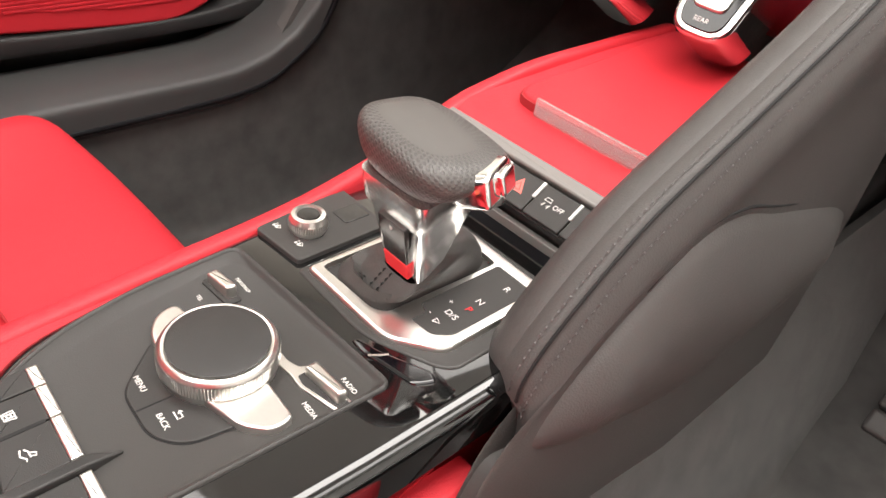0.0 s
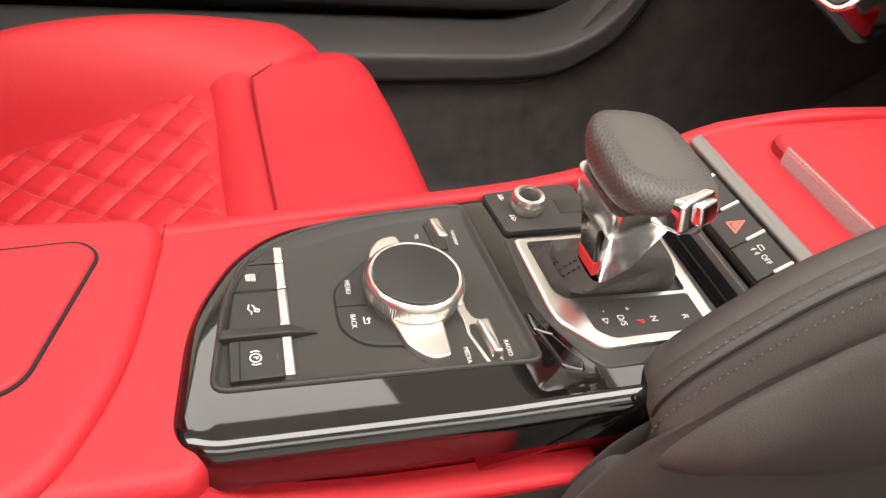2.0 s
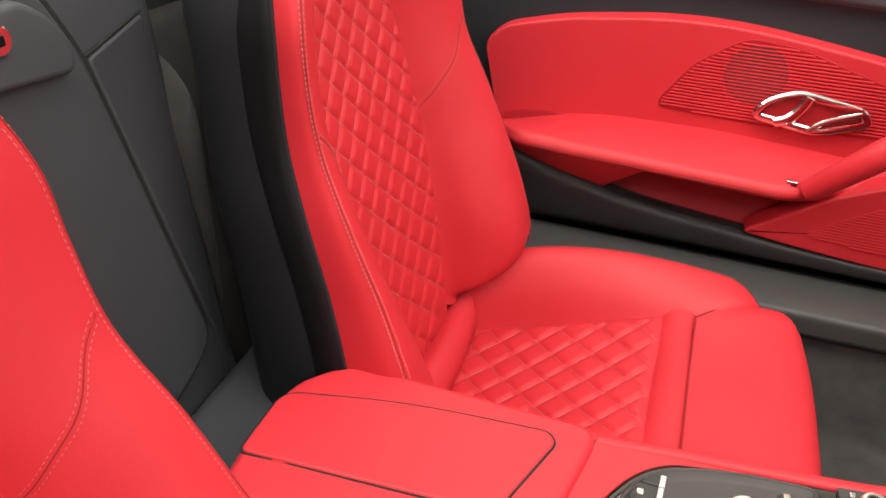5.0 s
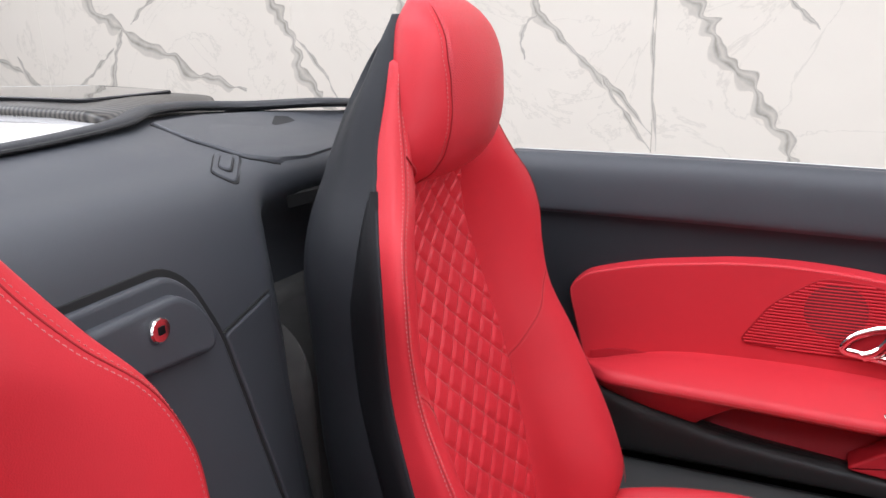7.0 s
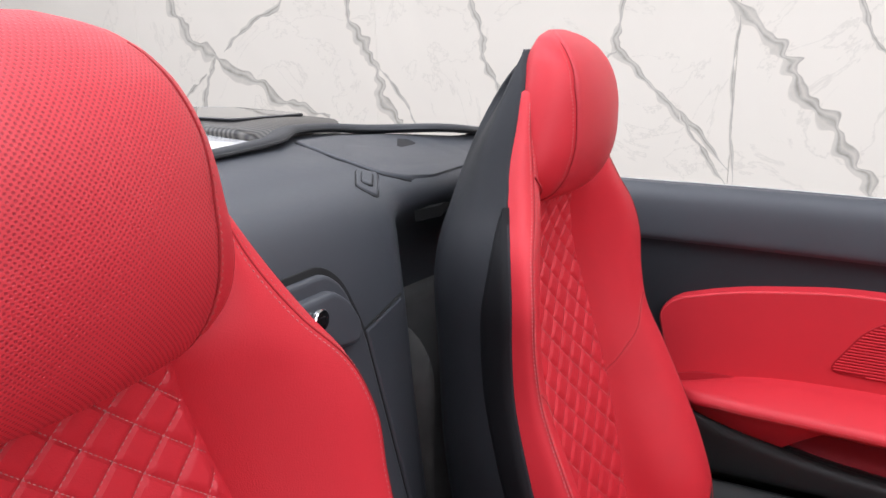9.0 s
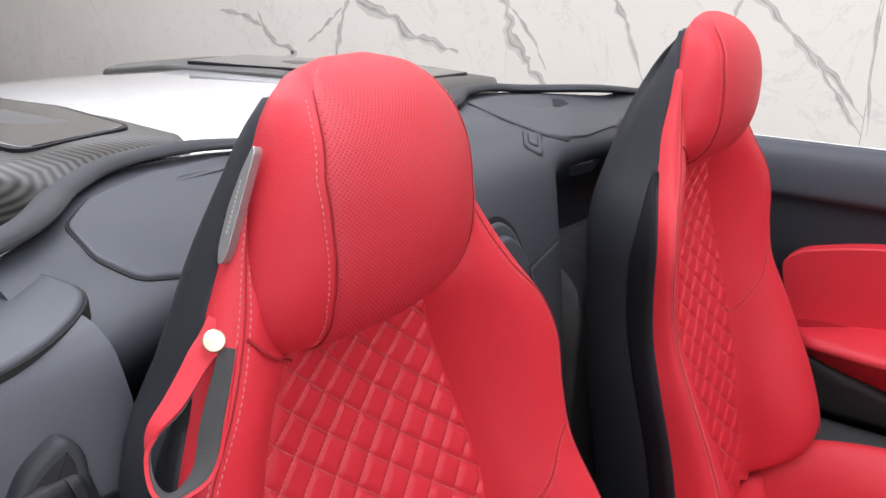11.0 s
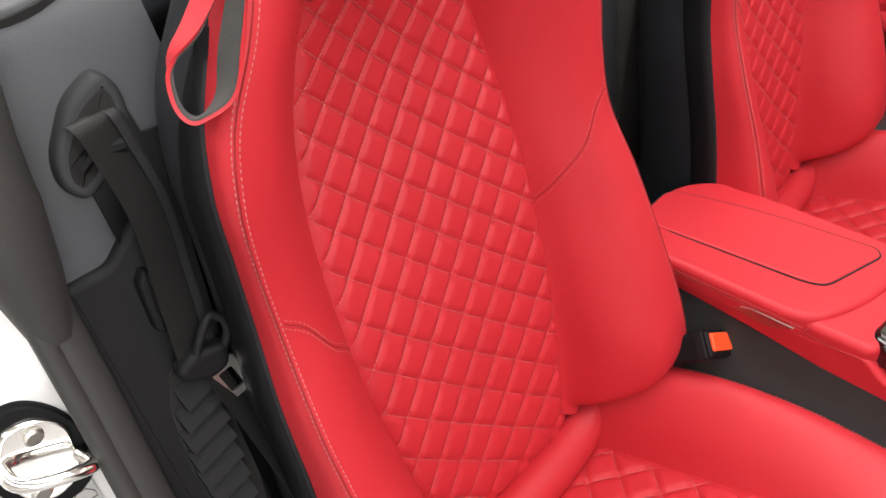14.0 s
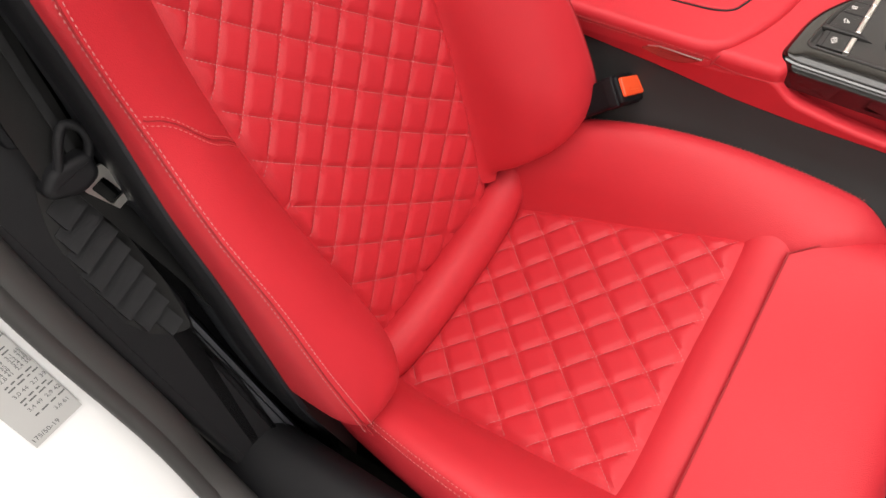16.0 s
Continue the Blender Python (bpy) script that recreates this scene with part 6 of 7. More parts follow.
edge = catmull([(0.112, 0.490), (0.114, 0.504), (0.126, 0.524), (0.15, 0.550), (0.18, 0.577), (0.21, 0.597), (0.28, 0.636), (0.38, 0.692), (0.52, 0.768)], 44)
low = smooth_fn([0.03, 0.07, 0.15, 0.30, 0.52], [0.40, 0.36, 0.30, 0.27, 0.26])
rows = []
for i, (y, z) in enumerate(edge):
    f = min(1.0, i / 6)
    out = pad_out(y) - 0.008
    lean = max(0.0, 1 - (y - 0.09) / 0.2)
    zl = low(y)
    drop = z - zl
    rows.append([(out - 0.034, y + 0.012, z - 0.012), (out - 0.022, y + 0.004, z + 0.002), (out - 0.008, y, z + 0.003), (out + 0.002, y + 0.002, z - 0.008), (out + 0.008, y - 0.004 * f, z - 0.03), (out + 0.006, y - 0.012 - 0.012 * lean, z - 0.20 * drop),
                 (out + 0.010, y - 0.02 - 0.035 * lean, z - 0.45 * drop), (out + 0.008, y - 0.03 - 0.05 * lean, z - 0.7 * drop), (out, y - 0.035 - 0.06 * lean, zl)])
part("pad_skin", solid(rows, (-0.012, 0.004, 0), 50), GREY, pad)
hi = smooth_fn([0.101, 0.13, 0.16, 0.19, 0.222, 0.27, 0.32, 0.44, 0.50], [0.463, 0.492, 0.521, 0.546, 0.570, 0.575, 0.562, 0.526, 0.50])
lo = smooth_fn([0.101, 0.109, 0.175, 0.265, 0.345, 0.41, 0.50], [0.459, 0.456, 0.438, 0.416, 0.43, 0.447, 0.498])


bulge_rows = []
for y in np.r_[np.linspace(0.102, 0.14, 10), np.linspace(0.15, 0.499, 30)]:
    a, b, sec = lo(y), hi(y), []
    for f in np.linspace(0, 1, 17):
        sec.append((pad_out(y, 0) - 0.006 + 0.024 * min(1.0, (b - a) / 0.08) * math.sin(math.pi * f) ** 0.55, y, a + (b - a) * f))
    bulge_rows.append(sec)
part("pad_bolster", loft(bulge_rows, 33), GREY, pad)
part("pad_crease", tube([(pad_out(y, 0) - 0.001, y, hi(y) + 0.001) for y in np.linspace(0.19, 0.43, 40)], 0.0010, 6), GROOVE, pad)
for d, nr in ((0.010, (0.6, 0, 0.8)), (-0.003, (0.3, 0, 1))):
    line = [(pad_out(y) - 0.008 + (0.0012 if d > 0 else -0.0105), y, z + (0.003 - d if d > 0 else 0.0055)) for y, z in edge]
    part("pad_stitching", stitches(line, 0.0052, 0.0036, 0.0011, 0.001, nr), THREAD_GREY, pad)["kind"] = "stuff"
part("pad_seam", tube([(pad_out(y) - 0.012, y, z + 0.0042) for y, z in edge], 0.0012, 6), GROOVE, pad)
setting("near_footwell_side", solid([[(0.10, y, 0.40), (0.13, y, 0.28), (0.16, y, 0.16), (0.19, y, 0.125)] for y in (0.0, 0.3, 0.6, 1.0)], (-0.01, 0, 0)), FELT, "dark felt tunnel lining in the near footwell", "carpet")
rest = thing("foot_rest", "ribbed grey plastic foot rest in the near footwell", "foot rest")
for k in range(9):
    part("rib", slab(rounded([(0.20, k * 0.034), (0.52, k * 0.034), (0.52, k * 0.034 + 0.030), (0.20, k * 0.034 + 0.030)], 0.006), 0, 0.012, 0.005, pose(0, 0.70, 0.16, 40, 0, 0)), GREY, rest)

# ---- dashboard over the footwells ----
dash = setting("dashboard", solid([[(x, 0.545, 0.60), (x, 0.525, 0.64), (x, 0.52, 0.70), (x, 0.54, 0.76), (x, 0.60, 0.81), (x, 0.75, 0.85), (x, 1.1, 0.86)] for x in np.linspace(-0.80, 0.80, 12)], (0, 0.03, -0.02)), DASH, "dark red lower dashboard", "dashboard")
part("underside", solid([[(x, 0.55, 0.60), (x, 0.70, 0.56), (x, 0.90, 0.53), (x, 1.10, 0.52)] for x in np.linspace(-0.80, 0.80, 6)], (0, 0, 0.02)), PLASTIC, dash)
for x in (-0.040, -0.145, -0.250):
    clim = thing("climate_dial", "chrome-ringed climate control dial on the dashboard", "control dial", "climate dials")
    at = pose(x, 0.474, 0.622, 58, 0, 0)
    drop = rounded([(-0.036, 0.050), (-0.026, -0.036), (0.026, -0.036), (0.036, 0.050)], [0.012, 0.020, 0.020, 0.012], 8)
    part("dial_ring", slab(drop, -0.05, 0.008, 0.004, at), CHROME, clim)
    part("dial_face", slab(inset(drop, 0.007), 0.0, 0.0095, 0.001, at), GLASS_BLACK, clim)
    part("dial_cap", slab(rounded([(-0.016, -0.012), (0.016, -0.012), (0.018, 0.030), (-0.018, 0.030)], 0.008, 6), 0.0, 0.012, 0.002, at), SATIN, clim)
    writing("REAR", 0.006, at @ pose(0, -0.021, 0.0098), INK, clim)


# ---- far door ----
DOOR_X = -0.815
door = thing("door_1", "closed car door with red leather panel and dark trim", "door", kind="structure")
top_line = smooth_fn([-0.60, -0.30, 0.0, 0.3, 0.7], [0.884, 0.880, 0.872, 0.862, 0.85])
rows = []
for y in np.linspace(-0.62, 0.72, 28):
    t = top_line(y)
    rows.append([(-0.905, y, t - 0.012), (-0.885, y, t + 0.002), (-0.865, y, t), (-0.845, y, t - 0.03), (-0.836, y, t - 0.09), (-0.842, y, t - 0.105), (-0.846, y, t - 0.13), (-0.836, y, 0.66), (-0.83, y, 0.5), (-0.825, y, 0.36), (-0.83, y, 0.26)])
part("upper_trim", solid([r[:6] for r in rows], (-0.02, 0, 0), 24), TRIM, door)
part("lower_trim", solid([r[5:] for r in rows], (-0.02, 0, 0), 24), SHELL, door)
part("trim_seam", tube([(-0.8385, y, top_line(y) - 0.097) for y in np.linspace(-0.6, 0.7, 30)], 0.0014, 6), GROOVE, door)
skin = [[(-0.90, y, top_line(y) - 0.016), (-0.915, y, top_line(y) - 0.002), (-0.935, y, top_line(y) - 0.006), (-0.955, y, top_line(y) - 0.06), (-0.97, y, 0.5), (-0.95, y, 0.25)] for y in np.linspace(-0.62, 0.72, 12)]
part("outer_skin", solid(skin, (-0.004, 0, -0.004), 20), WHITE, door, "glossy white painted outer skin")
inset_line = rounded([(-0.488, 0.645), (-0.452, 0.490), (-0.10, 0.50), (0.42, 0.52), (0.60, 0.60), (0.50, 0.62), (0.30, 0.670), (0.136, 0.698), (-0.05, 0.722), (-0.175, 0.724), (-0.352, 0.703), (-0.455, 0.676)], [0.03, 0.02, 0.05, 0.05, 0.03, 0.05, 0.08, 0.08, 0.08, 0.08, 0.08, 0.03], 8)
insert = part("red_insert", slab(inset_line, DOOR_X - 0.03, DOOR_X + 0.010, 0.005, yz(0), 5), RED, door, "red leather door insert")
line = [(DOOR_X + 0.0095, y, z) for y, z in inset(inset_line, 0.004)]
part("insert_stitching", stitches(line, 0.0052, 0.0034, 0.0009, 0.0008, (1, 0, 0)), THREAD_RED, insert)["kind"] = "stuff"
# upper speaker grille: ribs in the insert
grille = rounded([(-0.180, 0.578), (-0.130, 0.655), (-0.060, 0.706), (0.02, 0.700), (0.153, 0.660), (0.30, 0.61), (0.30, 0.585), (0.0, 0.572)], 0.02, 6)
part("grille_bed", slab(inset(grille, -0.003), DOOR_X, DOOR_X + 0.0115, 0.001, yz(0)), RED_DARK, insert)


def row_span(outline, z):
    pts, hits = list(outline), []
    for (y0, z0), (y1, z1) in zip(pts, pts[1:] + pts[:1]):
        if (z0 - z) * (z1 - z) < 0:
            hits.append(y0 + (y1 - y0) * (z - z0) / (z1 - z0))
    return (min(hits), max(hits)) if len(hits) > 1 else None


for z in np.arange(0.576, 0.704, 0.0056):
    span = row_span(grille, z)
    if span and span[1] - span[0] > 0.02:
        part("grille_rib", slab(rounded([(span[0], z - 0.0016), (span[1], z - 0.0016), (span[1], z + 0.0016), (span[0], z + 0.0016)], 0.0008, 2), DOOR_X + 0.010, DOOR_X + 0.0132, 0.001, yz(0), 2), RED, insert)
part("speaker_disc", slab([(-0.035 + 0.048 * math.cos(a), 0.652 + 0.048 * math.sin(a)) for a in np.linspace(0, 2 * math.pi, 40)[:-1]], DOOR_X + 0.009, DOOR_X + 0.0129, 0.0004, yz(0)), RED_SHADE, insert)
# handle
cup = rounded([(-0.028, 0.586), (-0.008, 0.618), (0.036, 0.638), (0.135, 0.622), (0.150, 0.600), (0.075, 0.572)], 0.02, 6)
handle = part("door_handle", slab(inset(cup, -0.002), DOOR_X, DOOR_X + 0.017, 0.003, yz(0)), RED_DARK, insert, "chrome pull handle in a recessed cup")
ring = inset(cup, 0.003)
part("chrome_frame", tube([(DOOR_X + 0.019, y, z) for y, z in list(ring) + [tuple(ring[0]), tuple(ring[1])]], 0.0070, 8, 0.5, (1, 0, 0)), CHROME, handle)
part("chrome_lever", tube([(DOOR_X + 0.022, y, z) for y, z in catmull([(0.052, 0.632), (0.045, 0.612), (0.030, 0.592), (0.010, 0.582)], 20)], [0.0085] * 20, 8, 0.5, (1, 0, 0)), CHROME, handle)
part("chrome_crossbar", tube([(DOOR_X + 0.022, y, z) for y, z in catmull([(0.132, 0.617), (0.105, 0.606), (0.080, 0.594), (0.062, 0.578)], 20)], [0.0045] * 20, 8, 0.6, (1, 0, 0)), CHROME, handle)
# armrest ledge with a stitched edge
arm_back = smooth_fn([-0.46, -0.44, -0.329, -0.135, 0.047, 0.16, 0.26], [0.498, 0.505, 0.535, 0.548, 0.543, 0.535, 0.53])
arm_front = smooth_fn([-0.46, -0.40, -0.285, -0.152, 0.023, 0.141, 0.26], [0.518, 0.532, 0.531, 0.528, 0.522, 0.520, 0.52])
arm_top = arm_front
rows = []
for y in np.linspace(-0.455, 0.27, 44):
    end = min(1.0, max(0.0, (y + 0.455) / 0.07)) ** 0.5
    fade = min(1.0, max(0.0, (y - 0.03) / 0.13))
    t, k = arm_front(y), arm_back(y)
    xi = -0.795 + 0.110 * end - 0.062 * fade * fade * (3 - 2 * fade)
    thin = 0.25 + 0.75 * end
    rows.append([(-0.82, y, k + 0.004), (-0.80, y, k), (-0.80 + 0.35 * (xi + 0.80), y, 0.6 * k + 0.4 * t + 0.006 * end), (xi - 0.018 * end, y, t + 0.003), (xi - 0.003, y, t - 0.005 * thin), (xi, y, t - 0.016 * thin), (xi - 0.010 * end, y, t - 0.024 * thin), (xi - 0.03 * end, y, t - 0.028 * thin), (xi - 0.07 * end - 0.005, y, t - 0.030 * thin)])
arm = part("armrest", solid(rows, (-0.006, 0, -0.002), 30), RED, door, "red leather door armrest")
line = [(-0.6835, y, arm_top(y) - 0.010) for y in np.linspace(-0.36, 0.035, 40)]
part("armrest_stitching", joined(stitches(line, 0.0052, 0.0034, 0.0009, 0.0008, (1, 0, 0.2)), stitches(np.array(line) + np.array([0, 0, -0.005]), 0.0052, 0.0034, 0.0009, 0.0008, (1, 0, 0))), THREAD_RED, arm)["kind"] = "stuff"
part("switch", slab(rounded([(0.040, -0.708), (0.058, -0.708), (0.058, -0.698), (0.040, -0.698)], 0.002), 0.522, 0.529, 0.001, Matrix(((0, 1, 0, 0), (1, 0, 0, 0), (0, 0, 1, 0), (0, 0, 0, 1)))), CHROME, arm)
# grab handle rising from the armrest
pull = catmull([(-0.705, 0.075, 0.515), (-0.69, 0.105, 0.552), (-0.675, 0.145, 0.600), (-0.675, 0.185, 0.640), (-0.685, 0.215, 0.690), (-0.72, 0.24, 0.735), (-0.79, 0.26, 0.76)], 40)
part("grab_handle", tube(pull, [0.017 + 0.006 * math.sin(math.pi * k / 39) for k in range(40)], 14), RED, door, "red leather grab handle")
# pocket, lower speaker and dark kick panel
rows = []
for y in np.linspace(-0.44, 0.30, 24):
    t = arm_top(min(y, 0.26)) - 0.02
    rows.append([(-0.80, y, t + 0.02), (-0.792, y, t - 0.02), (-0.785, y, 0.46), (-0.775, y, 0.42), (-0.735, y, 0.385)])
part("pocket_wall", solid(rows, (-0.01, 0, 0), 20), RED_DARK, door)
kick_top = smooth_fn([-0.46, -0.406, -0.236, -0.013, 0.10, 0.226, 0.40, 0.55], [0.520, 0.489, 0.440, 0.412, 0.402, 0.396, 0.402, 0.45])
rows = []
for y in np.linspace(-0.46, 0.58, 34):
    t = kick_top(y)
    b = 0.362 + 0.03 * max(0, y - 0.3)
    rows.append([(-0.77, y, t - 0.01), (-0.742, y, t), (-0.730, y, t - 0.004), (-0.722, y, t - 0.25 * (t - b)), (-0.722, y, b + 0.25 * (t - b)), (-0.735, y, b + 0.004), (-0.76, y, b - 0.006), (-0.82, y, b - 0.05)])
part("kick_panel", solid(rows, (-0.01, 0, 0), 30), FLANK, door, "dark plastic lower door trim")
# red fascia under the armrest, cut out for the pocket
rows = []
for y in np.r_[np.linspace(-0.45, -0.245, 14), np.linspace(-0.235, -0.17, 10), np.linspace(-0.15, 0.15, 12)]:
    end = min(1.0, max(0.0, (y + 0.455) / 0.07)) ** 0.5
    fade = min(1.0, max(0.0, (y - 0.03) / 0.13))
    t, xi = arm_front(y), -0.797 + 0.110 * end - 0.062 * fade * fade * (3 - 2 * fade)
    lift = min(1.0, max(0.0, (y + 0.245) / 0.07))
    zb = (kick_top(y) - 0.012) * (1 - lift**0.7) + (t - 0.032) * lift**0.7
    reach = min(1.0, (t - zb) / max(0.02, t - kick_top(y) + 0.012))
    xb = xi - 0.006 - max(0.0, xi + 0.742) * reach
    rows.append([(xi - 0.010, y, t - 0.012), (xi - 0.003, y, t - 0.018), (0.6 * xi + 0.4 * xb, y, 0.65 * (t - 0.018) + 0.35 * zb), (xb, y, zb), (xb - 0.006, y, zb - 0.002)])
part("pocket_fascia", solid(rows, (-0.006, 0, 0), 20), RED, door)
spk = rounded([(-0.005, 0.412), (0.10, 0.400), (0.226, 0.390), (0.335, 0.385), (0.42, 0.430), (0.47, 0.505), (0.44, 0.545), (0.30, 0.562), (0.20, 0.540), (0.12, 0.502)], [0.02, 0.05, 0.05, 0.04, 0.04, 0.03, 0.05, 0.08, 0.03, 0.06], 6)
speaker = part("speaker_surround", slab(spk, -0.77, -0.724, 0.005, yz(0), 4), RED, door, "red leather speaker surround")
mesh_line = rounded([(0.085, 0.428), (0.226, 0.416), (0.33, 0.412), (0.405, 0.440), (0.445, 0.500), (0.40, 0.520), (0.30, 0.530), (0.20, 0.505)], 0.03, 6)
part("speaker_bed", slab(mesh_line, -0.735, -0.7228, 0.0004, yz(0)), RED, speaker)
for z in np.arange(0.416, 0.53, 0.0052):
    span = row_span(mesh_line, z)
    if span and span[1] - span[0] > 0.015:
        part("grille_rib", slab(rounded([(span[0], z - 0.0015), (span[1], z - 0.0015), (span[1], z + 0.0015), (span[0], z + 0.0015)], 0.0008, 2), -0.728, -0.7220, 0.0006, yz(0), 2), RED, speaker)
badge = part("speaker_badge", slab(rounded([(0.215, 0.536), (0.27, 0.548), (0.35, 0.540), (0.42, 0.522), (0.30, 0.532)], 0.008, 5), -0.73, -0.719, 0.002, yz(0)), GLASS_BLACK, speaker)
part("badge_rim", tube([(-0.7185, y, z) for y, z in catmull([(0.215, 0.537), (0.27, 0.550), (0.35, 0.542), (0.42, 0.523)], 20)], 0.0022, 6), SATIN, badge)
# shut line between door and rear quarter
setting("far_quarter", solid([[(-0.90, y, 0.875), (-0.87, y, 0.88), (-0.845, y, 0.85), (-0.838, y, 0.7), (-0.83, y, 0.5), (-0.80, y, 0.25)] for y in (-0.70, -0.655, -0.628)], (-0.02, 0, 0), 20), TRIM, "slate grey trim behind the far door", "trim panel")
setting("far_door_seal", tube([(-0.80, -0.565, 0.62), (-0.79, -0.55, 0.5), (-0.77, -0.52, 0.40), (-0.74, -0.48, 0.34)], 0.02, 10), PLASTIC, "black rubber seal at the rear edge of the far door", "seal")

# ---- near side: belt, latch, sticker, louvres ----
bezel_line = rounded([(0.688, 0.872), (0.662, 0.905), (0.632, 0.920), (0.622, 0.905), (0.626, 0.870), (0.660, 0.846), (0.680, 0.835), (0.692, 0.850)], 0.012, 5)
guide = thing("belt_guide", "black plastic seat belt outlet in the side trim", "belt guide")
part("guide_frame", jamb_slab(bezel_line, 0.008, 0.005), RAIL_RUBBER, guide)
part("guide_slot", jamb_slab(inset(bezel_line, 0.009), 0.0088, 0.0004), GROOVE, guide)
part("guide_lip", tube([(x, jamb_y(x, z) + 0.012, z) for x, z in ((0.676, 0.862), (0.665, 0.868), (0.640, 0.868))], 0.006, 8), PLASTIC, guide)
belt = thing("seat_belt", "black seat belt hanging from its outlet with tongue", "seat belt")
path = catmull([(0.648, jamb_y(0.648, 0.893) - 0.012, 0.890), (0.648, jamb_y(0.648, 0.887) + 0.010, 0.892), (0.646, jamb_y(0.646, 0.87) + 0.014, 0.872), (0.643, jamb_y(0.643, 0.82) + 0.015, 0.82), (0.652, jamb_y(0.652, 0.76) + 0.015, 0.76), (0.663, jamb_y(0.663, 0.695) + 0.017, 0.695)], 40)
side = np.tile((1.0, 0.25, -0.08), (40, 1))
part("webbing", band(path, side, 0.046, 0.0016), WEAVE, belt)
for off in (-0.010, 0.010):
    part("webbing_rib", band(path + np.array([off, 0.0012, 0]), side, 0.008, 0.0012), WEB, belt)
lower = catmull([(0.663, jamb_y(0.663, 0.695) + 0.018, 0.695), (0.659, jamb_y(0.659, 0.65) + 0.026, 0.65), (0.652, jamb_y(0.652, 0.58) + 0.034, 0.58), (0.648, jamb_y(0.648, 0.50) + 0.038, 0.50), (0.650, jamb_y(0.650, 0.40) + 0.035, 0.40), (0.640, jamb_y(0.64, 0.28) + 0.04, 0.27)], 40)
part("webbing_lower", band(lower, np.tile((0.75, 0.6, -0.1), (40, 1)), 0.026, 0.0016), WEAVE, belt)
TG = Matrix.Translation((0.664, jamb_y(0.664, 0.695) + 0.026, 0.697)) @ pose(0, 0, 0, -76, 0, -6)
tongue = part("tongue", slab(rounded([(-0.020, -0.008), (0.012, -0.014), (0.027, -0.004), (0.026, 0.006), (0.004, 0.018), (-0.016, 0.014)], 0.008, 6), -0.008, 0.008, 0.006, TG, 5), LOWER, belt, "black moulded belt tongue")
part("tongue_loop", tube([TG @ Vector(p) for p in catmull([(-0.016, -0.002, 0.002), (-0.024, -0.014, 0.004), (-0.024, -0.027, 0.004), (-0.016, -0.034, 0.003), (-0.006, -0.027, 0.004), (0.008, -0.008, 0.004)], 30)], 0.0040, 10), LOWER, tongue)
part("tongue_blade", frame_ring(rounded([(-0.021, 0.008), (0.003, 0.012), (-0.004, 0.050), (-0.027, 0.046)], 0.003, 4), rounded([(-0.016, 0.018), (-0.003, 0.020), (-0.008, 0.042), (-0.021, 0.040)], 0.002, 4), -0.0014, 0.0014, TG), SATIN, tongue)
part("belt_stop", jamb_slab(rounded([(0.672, 0.778), (0.680, 0.768), (0.684, 0.728), (0.676, 0.722), (0.668, 0.745), (0.664, 0.772)], 0.003), 0.016, 0.003), PLASTIC, belt)
part("stop_clip", jamb_slab(rounded([(0.668, 0.764), (0.674, 0.762), (0.677, 0.744), (0.670, 0.744)], 0.002), 0.022, 0.002), LOWER, belt)
louvre = thing("louvre_panel", "black moulded louvres low in the side trim", "louvres")
part("louvre_bed", jamb_slab(rounded([(0.666, 0.690), (0.688, 0.690), (0.704, 0.655), (0.712, 0.600), (0.713, 0.555), (0.706, 0.530), (0.690, 0.512), (0.674, 0.505), (0.664, 0.560), (0.660, 0.64)], 0.008), 0.0078, 0.0004), GROOVE, louvre)
slat_l = smooth_fn([0, 1, 2, 3, 4, 5, 6, 7], [0.694, 0.702, 0.7065, 0.7095, 0.7105, 0.710, 0.706, 0.694])
for k in range(8):
    zl, xl, xr = 0.670 - 0.0190 * k, slat_l(k), 0.663 + 0.0022 * k
    zr = zl + 0.36 * (xl - xr)
    corner = [(x, jamb_y(x, z) + d, z) for x, z, d in ((xl, zl + 0.001, 0.0085), (xr, zr + 0.001, 0.0085), (xr, zr - 0.013, 0.021), (xl, zl - 0.013, 0.021))]
    under = [(x, y - 0.006, z - 0.002) for x, y, z in corner]
    part("louvre", (corner + under, [(0, 1, 2, 3), (7, 6, 5, 4), (0, 4, 5, 1), (1, 5, 6, 2), (2, 6, 7, 3), (3, 7, 4, 0)]), LOWER, louvre)
latch = thing("door_striker", "bright steel door striker on a black rubber base", "striker")
LC = (0.800, 0.672)
part("rubber_base", jamb_slab([(LC[0] + 0.037 * math.cos(a) * (1 - 0.1 * math.sin(a)), LC[1] + 0.046 * math.sin(a)) for a in np.linspace(0, 2 * math.pi, 40)[:-1]], 0.006, 0.003), PLASTIC, latch)
plate = part("plate", jamb_slab(rounded([(0.772, 0.690), (0.788, 0.706), (0.815, 0.706), (0.828, 0.68), (0.826, 0.650), (0.808, 0.636), (0.780, 0.646)], 0.014, 6), 0.011, 0.002), CHROME, latch)
for dx, dz in ((-0.004, 0.022), (0.012, -0.022)):
    bx, bz = LC[0] + dx, LC[1] + dz
    part("bolt", lathe([(0, 0.0), (0.008, 0.0), (0.008, 0.003), (0.006, 0.005), (0, 0.005)], 20, Matrix.Translation((bx, jamb_y(bx, bz) + 0.011, bz)) @ pose(0, 0, 0, -90)), SATIN, plate)
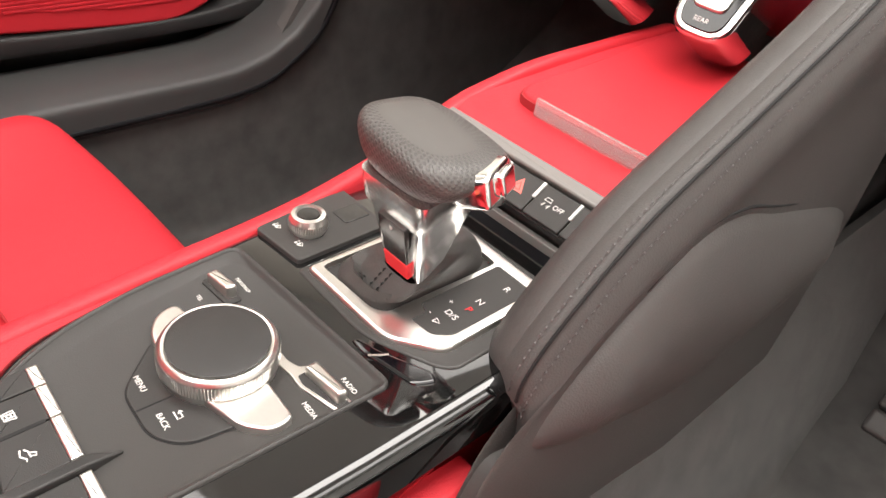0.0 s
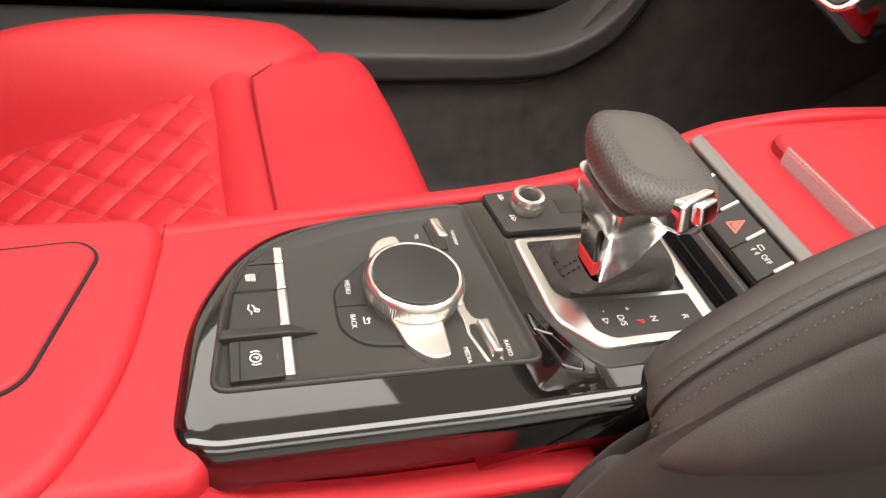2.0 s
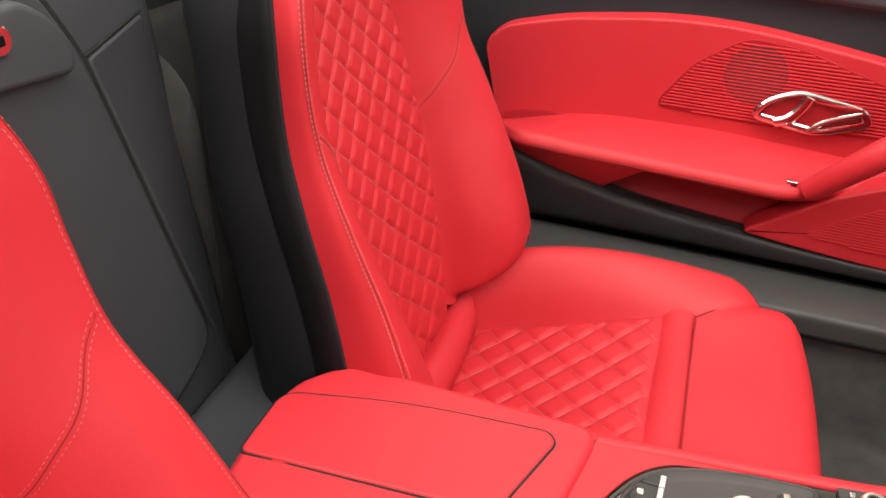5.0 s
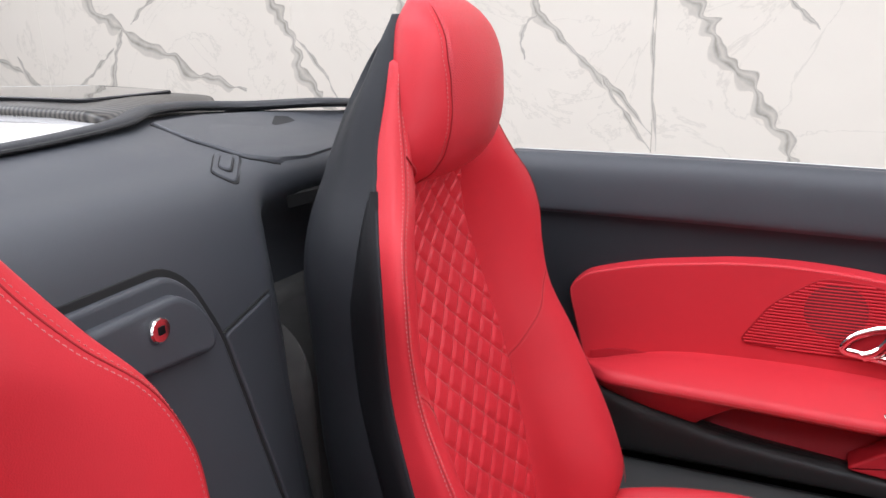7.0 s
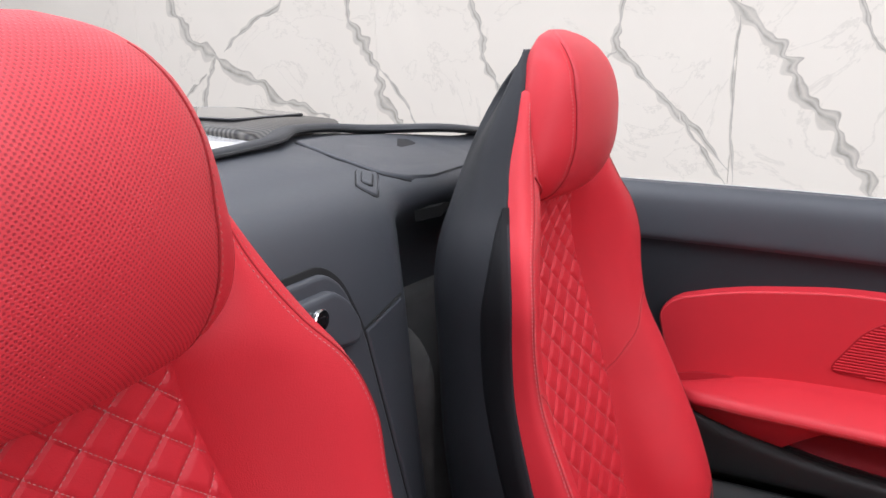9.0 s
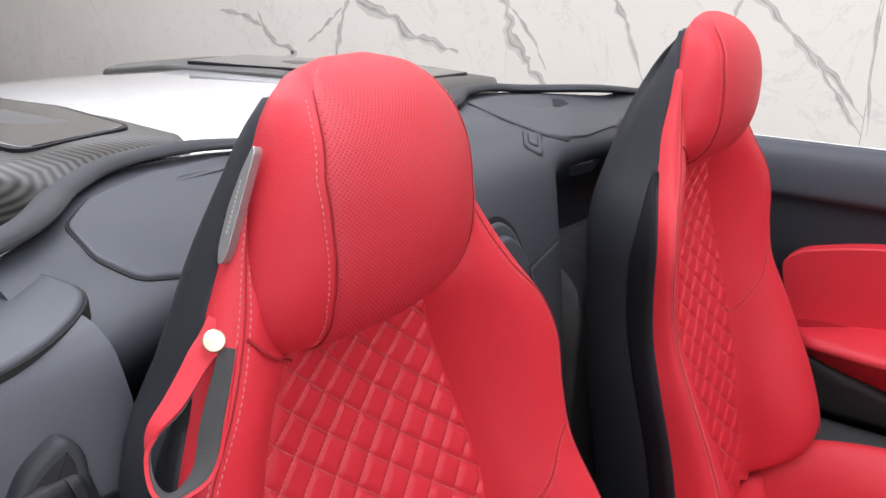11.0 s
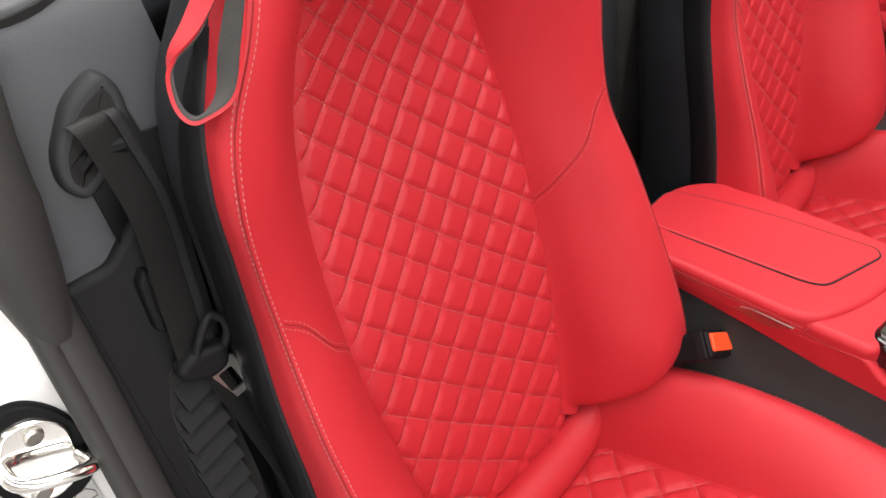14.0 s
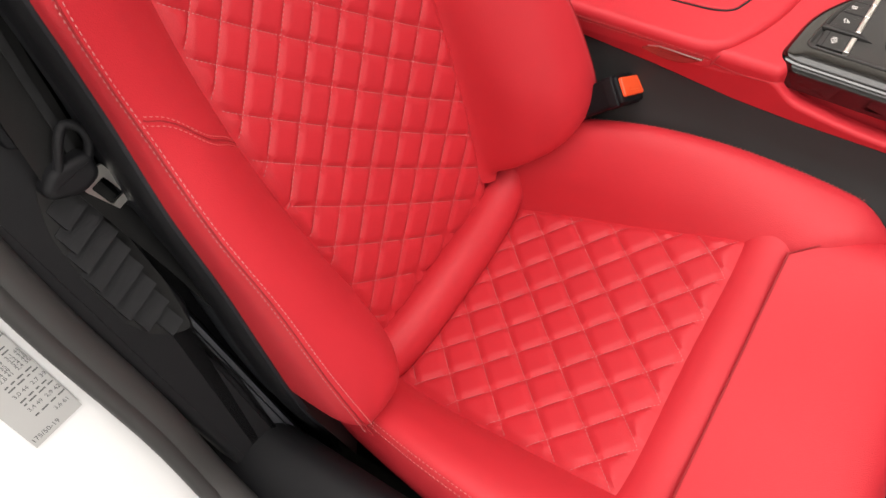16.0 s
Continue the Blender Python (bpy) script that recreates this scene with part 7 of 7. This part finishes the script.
loop = catmull([(0.776, jamb_y(0.776, 0.662) + 0.010, 0.662), (0.774, jamb_y(0.774, 0.664) + 0.030, 0.664), (0.792, jamb_y(0.79, 0.672) + 0.038, 0.672), (0.822, jamb_y(0.82, 0.680) + 0.034, 0.680), (0.826, jamb_y(0.826, 0.682) + 0.010, 0.682)], 24)
part("striker_loop", tube(loop, 0.0058, 10), CHROME, latch)
label = thing("tyre_label", "silver tyre pressure label stuck on the white jamb", "label")
corners = [(0.827, 0.628), (0.778, 0.631), (0.784, 0.510), (0.833, 0.505)]


def on_label(u, v):
    """u across, v down the label, both 0 to 1."""
    a, b, c, d = (np.array(p) for p in corners)
    return (1 - v) * ((1 - u) * a + u * b) + v * ((1 - u) * d + u * c)


part("label_sheet", jamb_slab([tuple(p) for p in (on_label(0, 0), on_label(1, 0), on_label(1, 1), on_label(0, 1))], 0.0006, 0.0001, 0.004), STICKER, label)
rnd = random.Random(4)
bars = []
for k, v in enumerate((0.19, 0.23, 0.265, 0.30, 0.50, 0.535, 0.65, 0.685, 0.80)):
    u = 0.12 if k < 2 else 0.38
    while u < 0.88:
        w = 0.05 + 0.10 * rnd.random()
        bars.append(jamb_slab([tuple(on_label(a, b)) for a, b in ((u, v), (u + w, v), (u + w, v + 0.010), (u, v + 0.010))], 0.0010, 0.0001, 0.003))
        u += w + 0.05
part("print", joined(*bars), STICKER_INK, label)["kind"] = "stuff"
for text, size, u, v in (("3,4 49  3,1 45", 0.0052, 0.70, 0.345), ("2,4 35  2,2 32", 0.0052, 0.70, 0.380), ("3,4 49  3,4 49", 0.0052, 0.70, 0.415), ("2,8 41  2,4 35", 0.0052, 0.70, 0.450), ("3,0 44  2,7 39", 0.0056, 0.68, 0.600), ("3,4 49  2,9 42", 0.0056, 0.68, 0.745), ("3,6 61", 0.0056, 0.80, 0.870), ("175/50-19", 0.0066, 0.30, 0.945)):
    x, z = on_label(u, v)
    writing(text, size, Matrix(((-1.0, 0.05, 0.2, x), (0.2, -0.33, 1.0, jamb_y(x, z) + 0.0009), (0.06, 1.0, 0.33, z), (0, 0, 0, 1))), STICKER_INK, label)
car = [tuple(on_label(u, v)) for u, v in ((0.45, 0.14), (0.50, 0.10), (0.60, 0.08), (0.68, 0.045), (0.85, 0.045), (0.95, 0.09), (0.96, 0.13), (0.45, 0.14))]
part("car_outline", tube([(x, jamb_y(x, z) + 0.001, z) for x, z in car], 0.0006, 5), STICKER_INK, label)
for k in range(4):
    c = on_label(0.10 + 0.065 * k, 0.105)
    part("ring_mark", tube([(c[0] + 0.0030 * math.cos(a), jamb_y(*c) + 0.001, c[1] + 0.0030 * math.sin(a)) for a in np.linspace(0, 2 * math.pi, 14)], 0.0004, 5), STICKER_INK, label)

# ---- strap and badge on the near seat ----
strap = thing("belt_strap", "red leather belt guide strap with brass stud", "strap")
loop = catmull([(0.555, -0.534, 1.002), (0.567, -0.532, 0.992), (0.577, -0.531, 0.986), (0.600, -0.528, 0.966), (0.619, -0.528, 0.952), (0.628, -0.524, 0.939), (0.632, -0.515, 0.924), (0.628, -0.506, 0.916), (0.616, -0.502, 0.919), (0.604, -0.501, 0.927), (0.592, -0.506, 0.943), (0.574, -0.516, 0.968), (0.559, -0.523, 0.990)], 60)
turns = [(0.0, (0.49, -0.64, 0.55)), (0.12, (0.40, -0.66, 0.45)), (0.40, (-0.45, -0.75, -0.35)), (0.62, (-0.45, -0.75, -0.35)), (0.80, (0.20, -0.80, 0.0)), (1.0, (0.70, -0.63, 0.27))]
wide = np.array([[np.interp(f, [a for a, _ in turns], [b[k] for _, b in turns]) for k in range(3)] for f in np.linspace(0, 1, 60)])
girth = np.interp(np.linspace(0, 1, 60), [0, 0.08, 0.2, 0.4, 0.62, 0.85, 1.0], [0.020, 0.019, 0.016, 0.024, 0.024, 0.018, 0.012])
part("strap_loop", band(loop, wide, girth, 0.0026), RED, strap)
heart = loop.mean(0)
part("strap_lining", band(loop + (heart - loop) / np.linalg.norm(heart - loop, axis=1, keepdims=True) * 0.0020 + np.array((0.51, 0.75, 0.42)) * 0.0022 * np.clip(np.linspace(-1.2, 1.3, 60), 0, 1)[:, None], wide, girth * 0.9, 0.0014), FELT, strap, "dark felt lining")
part("stud", lathe([(0, -0.004), (0.0075, -0.004), (0.0075, 0.0008), (0.0068, 0.0016), (0.004, 0.0020), (0, 0.0021)], 28, look((0.5712, -0.5215, 0.9985), (0.43, -0.75, 0.88))), BRASS, strap)
plaque = thing("seat_badge", "small silver speaker badge on the seat shell", "badge")
BADGE = Matrix(((-0.15, -0.36, 0.95, 0.534), (-0.98, 0.08, 0.15, -0.537), (0.0, 0.90, 0.28, 1.072), (0, 0, 0, 1)))
part("badge_plate", slab(rounded([(-0.002, -0.034), (0.004, -0.037), (0.009, -0.024), (0.010, 0.005), (0.006, 0.031), (0.0, 0.050), (-0.004, 0.046), (-0.004, -0.026)], 0.004, 4), -0.008, 0.0, 0.0006, BADGE), PEWTER, plaque)
part("badge_print", joined(*[slab([(0.0022, -0.014 + 0.0036 * k), (0.0040, -0.014 + 0.0036 * k), (0.0040, -0.0116 + 0.0036 * k), (0.0022, -0.0116 + 0.0036 * k)], 0.0, 0.0003, 0.0001, BADGE) for k in range(11)]), SATIN, plaque)["kind"] = "stuff"
